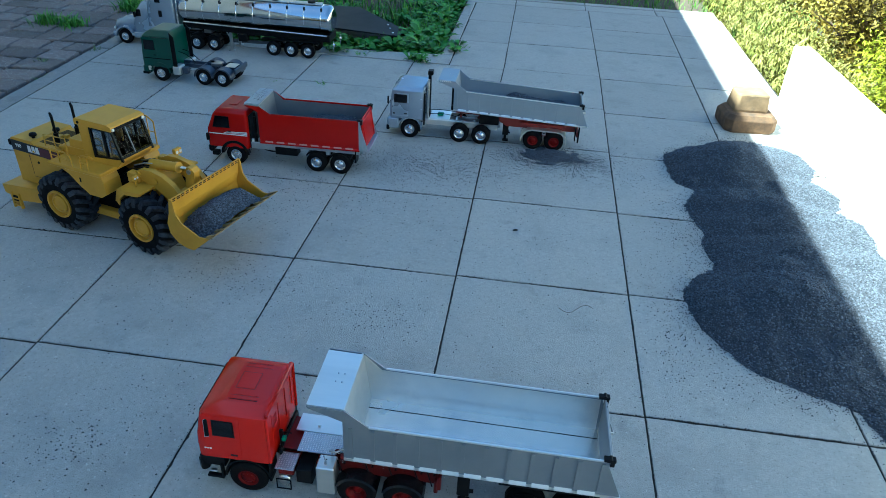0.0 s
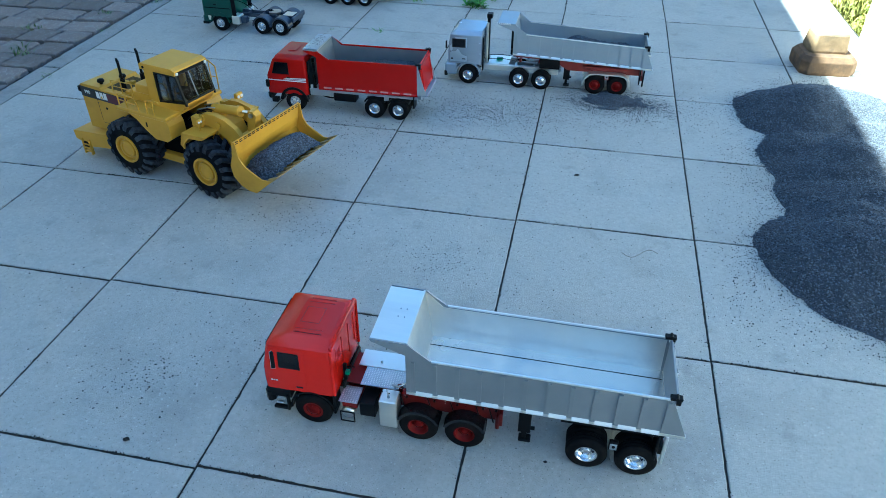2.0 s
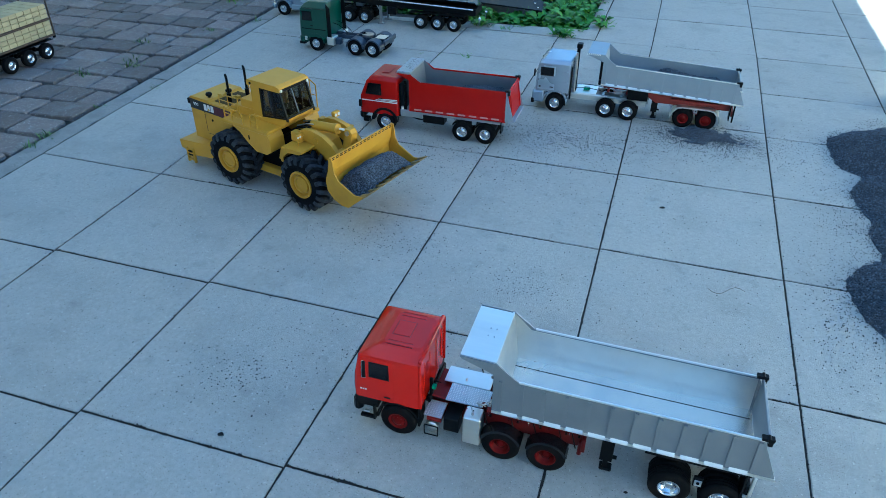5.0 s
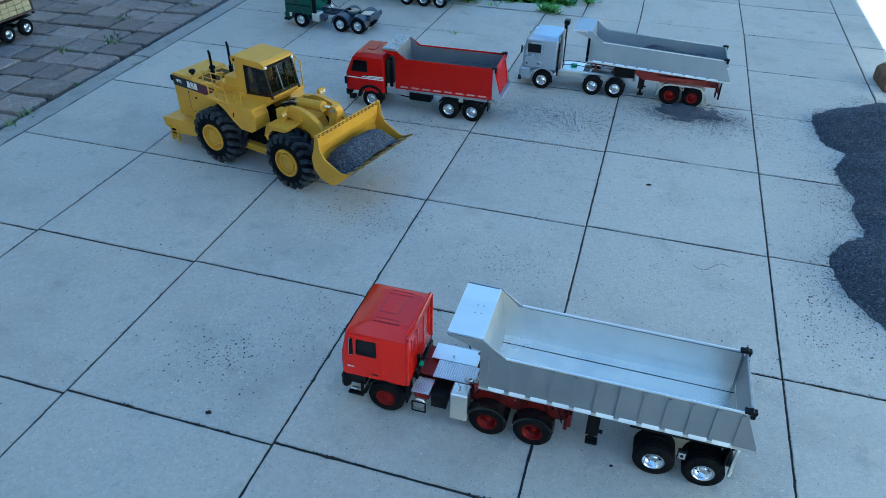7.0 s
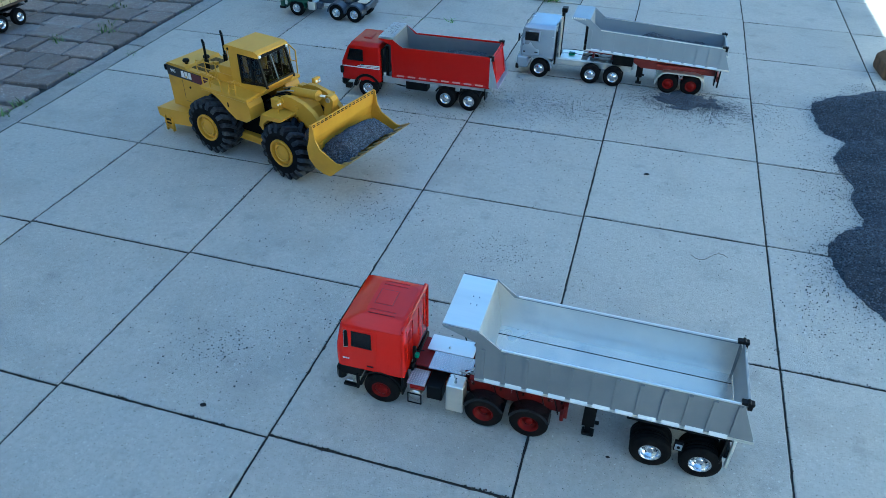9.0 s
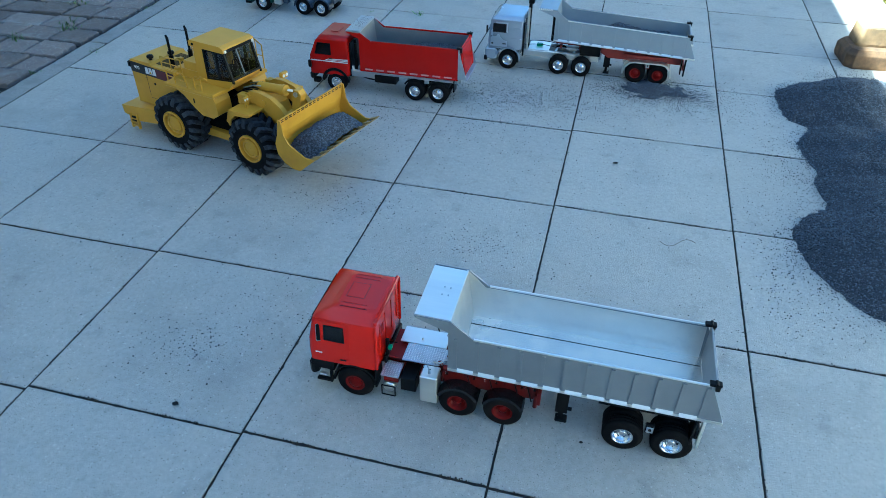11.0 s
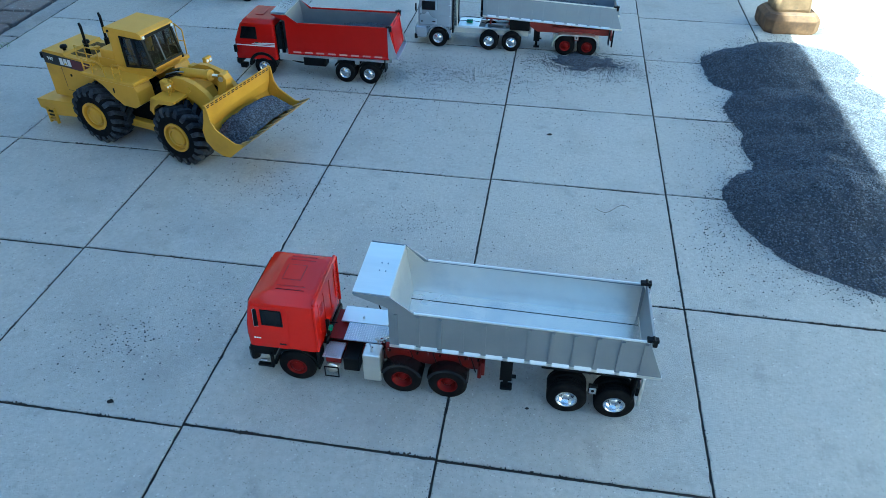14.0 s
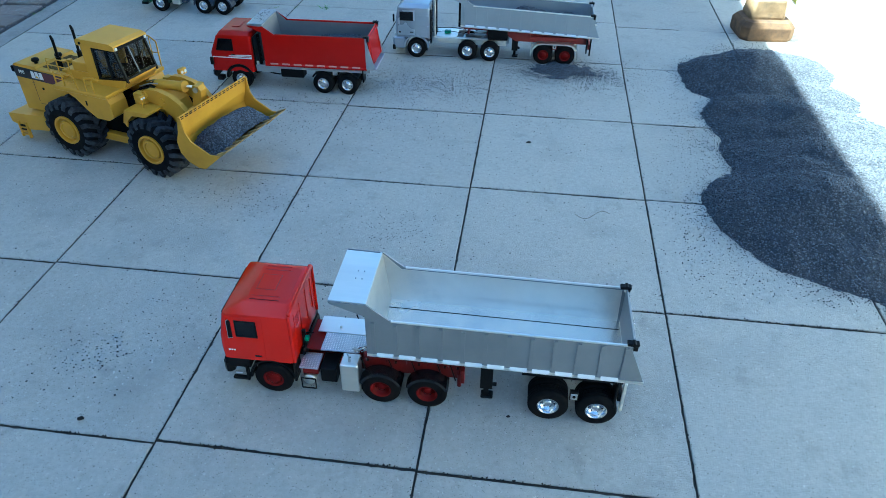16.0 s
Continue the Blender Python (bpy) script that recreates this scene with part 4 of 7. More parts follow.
    if fenders:
        part("tipping_ram", Shape().cyl((front + 0.006, 0.0, z0 - 0.03), (front + 0.006, 0.0, z1 + 0.01), 0.011, n=14).box(front + 0.001, front + 0.014, -0.03, 0.03, z0 - 0.02, z0 - 0.004, 0.001), M["black"], T)
        part("sub_frame", Shape().box(front, front - 0.3, 0.036, 0.056, z0 - 0.016, z0 - 0.008, 0.001).box(front, front - 0.3, -0.036, -0.056, z0 - 0.016, z0 - 0.008, 0.001), M["rust_paint"], T)
        for sd in (1, -1):
            x0, x1 = axles[1], axles[0]
            o = [(x1 + 0.052, 0.04), (x1 + 0.046, 0.066), (x1 + 0.028, 0.086), (x1 + 0.01, 0.09), (x0 - 0.01, 0.09), (x0 - 0.028, 0.086), (x0 - 0.046, 0.066), (x0 - 0.052, 0.04)]
            o = [(x, z - 0.003) for x, z in o]
            i = [(x + (0.004 if x < mid else -0.004), z - 0.005) for x, z in o][::-1]
            part("mudguard", Shape().prism(o + i, sd * 0.036, sd * 0.0885), fenders, T)
            part("side_box", Shape().box(legs_x + 0.03, legs_x + 0.11, sd * 0.036, sd * 0.066, 0.082, z0 - 0.008, 0.002), M["black"], T)
    return T


RIG = pose(1.186, 0.2415, 0, 0, 0, 180.3)
red_tractor(RIG)
tipper_trailer(RIG, "long bare aluminium tipper semi-trailer, empty, on black chassis", M["alu_dim"], M["alu"], M["black"], M["rim_alu"], (-0.5405, -0.6315), -0.194, -0.670, 0.131, 0.2195, 0.006, -0.42, False)


# ---- the red rigid tipper ----
def red_tipper(m):
    T = thing("tipper_truck", m, "red three-axle model tipper lorry with tailgate hanging open", "model truck", "parked model trucks")
    R, OUT = 0.0385, 0.085
    cab = lorry_cab(T, -0.052, 0.103, 0.085, 0.066, 0.199, 0.212, M["dark_red"], rake=0.034, roof_inset=0.016, front_crown=0.012)
    side_window(cab, 0.014, 0.066, 0.142, 0.187, 0.085, lean1=0.014)
    windscreen(cab, 0.098, 0.072, 0.135, 0.188, 0.024)
    door_set(cab, 0.008, 0.076, 0.08, 0.136, 0.085, M["dark_red"], 0.018, 0.13)
    for side in (1, -1):
        s = Shape().prism([(-0.05, 0.116), (0.096, 0.116), (0.096, 0.1195), (-0.05, 0.1195)], side * 0.0852, side * 0.0862)
        s.prism([(-0.05, 0.122), (0.04, 0.122), (0.025, 0.128), (-0.05, 0.131)], side * 0.0852, side * 0.0862)
        part("stripe", s, M["white"], cab)
        part("stripe_line", Shape().prism([(-0.05, 0.1255), (0.03, 0.124), (0.03, 0.1252), (-0.05, 0.1275)], side * 0.0862, side * 0.0867), M["rust_paint"], cab)
        part("wheel_arch", Shape().prism(arch(0.044, 0.05, 2, 178, 14, 0.003, 0.04), side * 0.0865, side * 0.06), M["black"], cab)
        part("mirror", Shape().box(0.094, 0.106, side * 0.086, side * 0.095, 0.09, 0.118, 0.002), M["black"], cab)
        part("fender_lip", Shape().prism(arch(0.05, 0.0545, 2, 178, 14, 0.003, 0.04), side * 0.0868, side * 0.08), M["black"], cab)
    part("roof_ledge", Shape().box(0.0, 0.03, -0.03, 0.03, 0.211, 0.2145, 0.001), M["dark_red"], cab)
    part("rear_wall", Shape().box(-0.058, -0.0522, -0.07, 0.07, 0.07, 0.19, 0.002), M["black"], cab)
    bumper(T, 0.108, 0.087, 0.04, 0.07, M["black"])
    part("bumper_foot", Shape().box(0.07, 0.094, 0.062, 0.086, 0.028, 0.044, 0.002).box(0.07, 0.094, -0.062, -0.086, 0.028, 0.044, 0.002), M["black"], T)
    part("exhaust_pipe", Shape().cyl((-0.07, 0.05, 0.06), (-0.07, 0.05, 0.2), 0.006, n=12).cyl((-0.076, 0.068, 0.07), (-0.076, 0.068, 0.19), 0.004, n=10), M["black"], T)
    part("reservoir", Shape().cyl((-0.066, 0.072, 0.09), (-0.066, 0.072, 0.104), 0.005, n=10), M["lens"], T)
    chassis(T, -0.47, 0.08, M["chassis_grey"], 0.062, 0.078)
    for sd in (1, -1):
        part("side_rail", Shape().box(-0.47, -0.06, sd * 0.072, sd * 0.0795, 0.0835, 0.093, 0.001).box(-0.15, -0.06, sd * 0.072, sd * 0.079, 0.068, 0.0845, 0.001), M["chassis_grey"], T)
        part("subframe_bracket", Shape().box(-0.36, -0.344, sd * 0.07, sd * 0.08, 0.07, 0.084, 0.0008), M["chassis_grey"], T)
    part("tank", Shape().box(-0.235, -0.15, 0.04, 0.08, 0.052, 0.084, 0.003).box(-0.235, -0.15, -0.04, -0.08, 0.052, 0.084, 0.003), M["black"], T)
    hose = Shape()
    for k in range(2):
        hose.tube([(-0.09 - 0.1 * u, 0.07 - 0.006 * k, 0.07 - 0.012 * math.sin(math.pi * u)) for u in [i / 8 for i in range(9)]], 0.0016, 5)
    part("air_hose", hose, M["black"], T)
    axle_tubes(T, (0.0, -0.307, -0.397), OUT, R)
    axle_wheels(T, 0.0, OUT, R, M["rim_alu"], False, "flat")
    for x in (-0.307, -0.397):
        axle_wheels(T, x, OUT, R, M["rim_alu"], True, "flat")
    mudguard(T, (-0.307, -0.397), R, 0.04, 0.08, M["black"], 30, 150)
    # Skip inside takes the darker aluminium of the trailer's outer walls.
    tipper_body(T, -0.098, -0.472, 0.0845, 0.098, 0.2095, M["dark_red"], M["alu_dim"], 0, -0.004, shield=0.048, rise=0.028, gate_lean=8, pads="dark_red", rear_rake=0.0)
    hl = Shape()
    for k in range(8):
        x = -0.118 - k * 0.043
        hl.box(x, x - 0.03, 0.0845, 0.0885, 0.1005 + k * 0.0004, 0.1068 + k * 0.0004, 0.0022).box(x, x - 0.03, -0.0845, -0.0885, 0.1005 + k * 0.0004, 0.1068 + k * 0.0004, 0.0022)
    part("lower_bead", hl, M["bead_sheen"], T)
    for sd in (1, -1):
        part("rear_wedge", Shape().prism([(-0.4745, 0.2), (-0.4745, 0.1035), (-0.503, 0.1035)], sd * 0.0845, sd * 0.082), M["dull_alu"], T)
    part("discharge_lip", Shape().box(-0.505, -0.472, -0.08, 0.08, 0.1, 0.103, 0.0006), M["dull_alu"], T)
    part("shield_top", Shape().box(-0.102, -0.05, -0.082, 0.082, 0.2425, 0.244, 0.0004), M["dull_alu"], T)
    part("rear_edge", Shape().box(-0.474, -0.47, 0.0848, 0.086, 0.102, 0.213).box(-0.474, -0.47, -0.0848, -0.086, 0.102, 0.213), M["dull_alu"], T)
    part("mud_flap", Shape().box(-0.458, -0.454, 0.045, 0.083, 0.05, 0.095).box(-0.458, -0.454, -0.045, -0.083, 0.05, 0.095), M["black"], T)
    return T


red_tipper(pose(0.595, 1.66, 0, 0, 0, 180))


# ---- the silver tractor with its grey tipper trailer ----
def silver_tractor(m):
    T = thing("tractor_unit", m, "silver-blue three-axle model lorry tractor with tall air intake", "model truck", "parked model trucks")
    R, OUT = 0.0385, 0.085
    cab = lorry_cab(T, -0.056, 0.083, 0.085, 0.084, 0.199, 0.214, M["silver_paint"], rake=0.008, roof_inset=0.014, front_crown=0.02)
    side_window(cab, 0.012, 0.066, 0.149, 0.184, 0.085)
    windscreen(cab, 0.083, 0.072, 0.14, 0.188, 0.006)
    door_set(cab, 0.006, 0.074, 0.092, 0.19, 0.085, M["silver_paint"], 0.018, 0.104)
    for side in (1, -1):
        s = Shape()
        for z in (0.128, 0.17):
            s.box(-0.05, -0.002, side * 0.085, side * 0.0862, z, z + 0.0015, 0.0004)
        part("side_pressing", s, M["silver_paint"], cab)
        part("lock", Shape().box(0.062, 0.07, side * 0.0855, side * 0.0868, 0.1, 0.106, 0.0008), M["black"], cab)
        part("fender", Shape().prism(arch(0.046, 0.052, 0, 180, 14, 0.0, 0.042), side * 0.087, side * 0.06), M["silver_paint"], cab)
        part("rear_arch", Shape().prism(arch(0.042, 0.05, 150, 190, 6, 0.004, 0.04), side * 0.086, side * 0.05), M["black"], cab)
        part("mirror", Shape().box(0.086, 0.092, side * 0.086, side * 0.094, 0.145, 0.175, 0.0015), M["black"], cab)
        part("rear_board", Shape().box(-0.062, -0.056, side * 0.07, side * 0.084, 0.06, 0.195, 0.002), M["black"], cab)
    b = bumper(T, 0.095, 0.087, 0.034, 0.084, M["silver_paint"], depth=0.05)
    part("bumper_foot", Shape().box(0.084, 0.097, -0.088, 0.088, 0.03, 0.05, 0.002), M["black"], b)
    part("air_intake", Shape().box(-0.072, -0.06, -0.02, 0.0, 0.06, 0.25, 0.002).box(-0.08, -0.058, -0.026, 0.004, 0.246, 0.264, 0.002), M["black"], T)
    part("intake_pipe", Shape().cyl((-0.066, 0.02, 0.06), (-0.066, 0.02, 0.235), 0.005, n=10).cyl((-0.07, 0.04, 0.06), (-0.07, 0.04, 0.2), 0.004, n=10), M["alu"], T)
    chassis(T, -0.37, 0.07, M["chassis_grey"], 0.056, 0.072)
    part("side_beam", Shape().box(-0.36, -0.06, 0.044, 0.056, 0.056, 0.078, 0.001).box(-0.36, -0.06, -0.044, -0.056, 0.056, 0.078, 0.001), M["alu"], T)
    part("deck_plate", Shape().box(-0.16, -0.075, -0.05, 0.05, 0.078, 0.081, 0.0006), M["alu"], T)
    part("plug", Shape().box(-0.13, -0.105, -0.012, 0.012, 0.081, 0.089, 0.002), M["teal"], T)
    hose = Shape()
    for k, y in enumerate((0.025, -0.02)):
        hose.tube([(-0.06 - 0.13 * u, y, 0.088 + 0.007 * math.sin(math.pi * u)) for u in [i / 10 for i in range(11)]], 0.0014, 5)
    part("air_hose", hose, M["black"], T)
    axle_tubes(T, (0.0, -0.206, -0.296), OUT, R)
    axle_wheels(T, 0.0, OUT, R, M["rim_alu"], False, "flat")
    for x in (-0.206, -0.296):
        axle_wheels(T, x, OUT, R, M["rim_alu"], True, "flat")
    fifth_wheel(T, -0.25, 0.092)
    return T


RIG2 = pose(1.181, 2.0585, 0, 0, 0, 180)
silver_tractor(RIG2)
tipper_trailer(RIG2, "grey ribbed tipper semi-trailer with red chassis and gravel inside", M["grey_paint"], M["grey_paint"], M["rust_paint"], M["red_plastic"], (-0.509, -0.595), -0.177, -0.685, 0.138, 0.2205, 0.0215, -0.395, True, fenders=M["alu"], style="flat")


# ---- the green tractor ----
def green_tractor(m):
    T = thing("tractor_unit", m, "dark green model lorry tractor without trailer", "model truck", "parked model trucks")
    R, OUT = 0.0385, 0.085
    cab = lorry_cab(T, -0.068, 0.083, 0.085, 0.068, 0.212, 0.239, M["green"], rake=0.012, roof_inset=0.02, front_crown=0.045)
    side_window(cab, 0.012, 0.066, 0.148, 0.194, 0.085)
    windscreen(cab, 0.083, 0.072, 0.14, 0.2, 0.01)
    door_set(cab, 0.004, 0.074, 0.078, 0.205, 0.085, M["green"], 0.016, 0.125)
    for side in (1, -1):
        part("stripe", Shape().box(-0.06, 0.072, side * 0.0858, side * 0.0866, 0.107, 0.1115), M["black"], cab)
        part("roof_line", Shape().box(-0.06, 0.06, side * 0.085, side * 0.0862, 0.206, 0.209), M["decal_black"], cab)
        part("wheel_arch", Shape().prism(arch(0.044, 0.05, 2, 178, 14, 0.0, 0.04), side * 0.0865, side * 0.06), M["green"], cab)
        part("wind_deflector", Shape().prism([(-0.068, 0.07), (-0.088, 0.07), (-0.088, 0.215), (-0.068, 0.235)], side * 0.083, side * 0.08), M["black"], cab)
    b = bumper(T, 0.09, 0.087, 0.03, 0.072, M["green"], depth=0.03)
    part("bumper_grille", Shape().box(0.062, 0.0915, -0.0875, 0.0875, 0.03, 0.042, 0.001), M["black"], b)
    part("wheel_trim", Shape().box(0.046, 0.06, 0.08, 0.0878, 0.05, 0.07, 0.002), M["alu"], T)
    chassis(T, -0.37, 0.07, M["frame_slate"], 0.06, 0.078)
    part("fuel_tank", Shape().box(-0.1, -0.06, 0.03, 0.085, 0.036, 0.078, 0.004).box(-0.1, -0.06, -0.03, -0.085, 0.036, 0.078, 0.004), M["alu"], T)
    part("tool_box", Shape().box(-0.128, -0.1, 0.04, 0.07, 0.04, 0.07, 0.003), M["frame_slate"], T)
    part("deck_plate", Shape().box(-0.35, -0.3, -0.03, 0.03, 0.079, 0.083, 0.001), M["alu"], T)
    axle_tubes(T, (0.0, -0.213, -0.306), OUT, R)
    axle_wheels(T, 0.0, OUT, R, M["rim_alu"], False, "flat")
    for x in (-0.213, -0.306):
        axle_wheels(T, x, OUT, R, M["rim_alu"], True, "flat")
    mudguard(T, (-0.213, -0.306), R, 0.036, 0.086, M["frame_slate"], 0, 180)
    part("rear_panel", Shape().box(-0.372, -0.36, -0.07, 0.07, 0.06, 0.084, 0.003), M["frame_slate"], T)
    fifth_wheel(T, -0.25, 0.084)
    hose = Shape()
    for y in (0.02, -0.02):
        hose.tube([(-0.07 - 0.08 * u, y, 0.13 - 0.045 * u + 0.01 * math.sin(math.pi * u)) for u in [i / 8 for i in range(9)]], 0.0018, 5)
    part("air_hose", hose, M["black"], T)
    return T


green_tractor(pose(-0.093, 2.449, 0, 0, 0, 178.5))


# ---- the bonneted tractor with the chrome tanker ----
def bonnet_tractor(m):
    T = thing("tractor_unit", m, "silver-blue bonneted model lorry tractor with sleeper cab", "model truck", "parked model trucks")
    R, OUT = 0.0385, 0.085
    hood = Shape().loft([[(0.066, y * 0.78, z) for y, z in ((-0.06, 0.05), (0.06, 0.05), (0.06, 0.09), (0.045, 0.104), (-0.045, 0.104), (-0.06, 0.09))],
                         [(0.055, y * 0.9, z) for y, z in ((-0.06, 0.05), (0.06, 0.05), (0.06, 0.1), (0.045, 0.116), (-0.045, 0.116), (-0.06, 0.1))],
                         [(0.0, y, z) for y, z in ((-0.06, 0.05), (0.06, 0.05), (0.06, 0.118), (0.045, 0.134), (-0.045, 0.134), (-0.06, 0.118))],
                         [(-0.06, y * 1.1, z) for y, z in ((-0.06, 0.05), (0.06, 0.05), (0.06, 0.128), (0.045, 0.145), (-0.045, 0.145), (-0.06, 0.128))]])
    part("bonnet", hood, M["silver_paint"], T)
    cab = lorry_cab(T, -0.15, -0.058, 0.078, 0.058, 0.195, 0.228, M["silver_paint"], rake=0.034, roof_inset=0.012, front_crown=0.03)
    side_window(cab, -0.108, -0.088, 0.152, 0.188, 0.078, lean1=0.012)
    sleeper = lorry_cab(T, -0.298, -0.146, 0.083, 0.058, 0.262, 0.31, M["silver_paint"], rake=0.012, roof_inset=0.014, front_crown=0.04, name="sleeper_cab")
    side_window(sleeper, -0.232, -0.212, 0.158, 0.192, 0.083)
    for side in (1, -1):
        part("roof_window", Shape().box(-0.23, -0.2, side * 0.083, side * 0.0842, 0.232, 0.25, 0.001), M["gloss_black"], sleeper)
        part("fender", Shape().prism(arch(0.044, 0.052, -2, 176, 14, 0.0, 0.042), side * 0.087, side * 0.045, smooth=True), M["silver_paint"], T)
        part("side_skirt", Shape().box(-0.3, -0.05, side * 0.07, side * 0.084, 0.036, 0.066, 0.004), M["silver_paint"], T)
        part("mirror", Shape().box(-0.082, -0.074, side * 0.08, side * 0.096, 0.148, 0.176, 0.0015), M["black"], T)
        part("exhaust_pipe", Shape().cyl((-0.31, side * 0.07, 0.06), (-0.31, side * 0.07, 0.33), 0.006, n=12), M["chrome"], T)
        part("head_lamp", Shape().lathe([(0.0003, 0.009), (0.006, 0.007), (0.009, 0.0), (0.0003, -0.001)], (0.062, side * 0.06, 0.076), "x", 14), M["lens"], T)
    windscreen(cab, -0.07, 0.066, 0.148, 0.185, 0.02)
    bumper(T, 0.074, 0.084, 0.034, 0.06, M["silver_paint"], depth=0.03)
    part("grille", Shape().box(0.064, 0.07, -0.036, 0.036, 0.056, 0.094, 0.002), M["chrome"], T)
    chassis(T, -0.56, 0.06, M["black"], 0.058, 0.076)
    axle_tubes(T, (0.0, -0.406, -0.504), OUT, R)
    axle_wheels(T, 0.0, OUT, R, M["rim_alu"], False, "flat")
    for x in (-0.406, -0.504):
        axle_wheels(T, x, OUT, R, M["rim_alu"], True, "flat")
    mudguard(T, (-0.406, -0.504), R, 0.04, 0.084, M["black"], 30, 150)
    fifth_wheel(T, -0.45, 0.088)
    return T


def tank_trailer(m):
    T = thing("tank_trailer", m, "polished chrome tank semi-trailer on three axles", "model trailer", "parked model trucks")
    R, OUT = 0.0385, 0.085
    x0, x1, cz, ry, rz = -1.152, -0.315, 0.198, 0.0815, 0.071

    def ring(x, k):
        return [(x, k * ry * math.cos(a), cz + k * rz * math.sin(a)) for a in (2 * math.pi * i / 40 for i in range(40))]

    tank = part("tank", Shape().loft([ring(x0, 0.7), ring(x0 + 0.006, 0.88), ring(x0 + 0.014, 0.97), ring(x0 + 0.026, 1.0), ring(x1 - 0.026, 1.0), ring(x1 - 0.014, 0.97), ring(x1 - 0.006, 0.88), ring(x1, 0.7)]), M["tank_steel"], T)
    for k in range(9):
        x = x1 - 0.05 - k * 0.092
        part("strap", Shape().loft([ring(x + 0.0025, 1.0), ring(x + 0.0025, 1.012), ring(x - 0.0025, 1.012), ring(x - 0.0025, 1.0)], caps=False), M["chrome"], tank)
        part("bracket", Shape().box(x - 0.004, x + 0.004, 0.05, 0.062, 0.246, 0.262, 0.001), M["black"], tank)
    part("catwalk", Shape().box(x0 + 0.06, x1 - 0.05, -0.024, 0.024, 0.268, 0.274, 0.001), M["tread"], T)
    for k in range(4):
        x = x1 - 0.12 - k * 0.2
        part("manhole_cover", Shape().cyl((x, 0, 0.27), (x, 0, 0.284), 0.02, n=20), M["black"], T)
    part("side_tube", Shape().cyl((x1 - 0.03, 0.077, 0.143), (x0 + 0.02, 0.077, 0.125), 0.004, n=10).cyl((x1 - 0.03, -0.077, 0.143), (x0 + 0.02, -0.077, 0.125), 0.004, n=10), M["chrome"], T)
    part("underframe", Shape().prism([(x1 - 0.02, 0.142), (x1 - 0.02, 0.112), (-0.62, 0.1), (x0 + 0.01, 0.09), (x0 + 0.01, 0.126)], -0.066, 0.066), M["black"], T)
    for side in (1, -1):
        part("landing_leg", Shape().box(-0.60, -0.585, side * 0.05, side * 0.062, 0.0, 0.11, 0.001).box(-0.61, -0.575, side * 0.045, side * 0.068, 0.0, 0.006, 0.001).cyl((-0.595, side * 0.056, 0.06), (-0.57, side * 0.056, 0.1), 0.003, n=6), M["steel"], T)
        part("mudguard", Shape().box(-1.09, -0.765, side * 0.04, side * 0.084, 0.0835, 0.0865, 0.001), M["black"], T)
        part("side_box", Shape().box(-0.69, -0.64, side * 0.04, side * 0.076, 0.06, 0.1, 0.003), M["black"], T)
        part("tail_lamp", Shape().cyl((x0 - 0.01, side * 0.07, 0.08), (x0 - 0.022, side * 0.07, 0.08), 0.008, n=12).cyl((x0 - 0.012, side * 0.07, 0.05), (x0 - 0.012, side * 0.07, 0.1), 0.002, n=6), M["chrome"], T)
    xs = (-0.834, -0.931, -1.024)
    axle_tubes(T, xs, OUT, R)
    for x in xs:
        axle_wheels(T, x, OUT, R, M["rim_alu"], False, "flat")
    return T


RIG3 = pose(-0.562, 2.97, 0, 0, 0, 180.4)
bonnet_tractor(RIG3)
tank_trailer(RIG3)


# ---- the wheel loader (x ahead, origin on the ground under the rear axle) ----
def lettering(parent, text, x, y, z, size, material, name):
    cu = bpy.data.curves.new(name, "FONT")
    cu.body, cu.size, cu.extrude, cu.align_x = text, size, 0.0003, "CENTER"
    tmp = bpy.data.objects.new(name, cu)
    scene.collection.objects.link(tmp)
    me = bpy.data.meshes.new_from_object(tmp.evaluated_get(bpy.context.evaluated_depsgraph_get()))
    bpy.data.objects.remove(tmp)
    me.materials.append(material)
    ob = new(name, me)
    ob.parent, ob.location, ob.rotation_euler = parent, (x, y, z), (radians(90), 0, 0)
    return ob


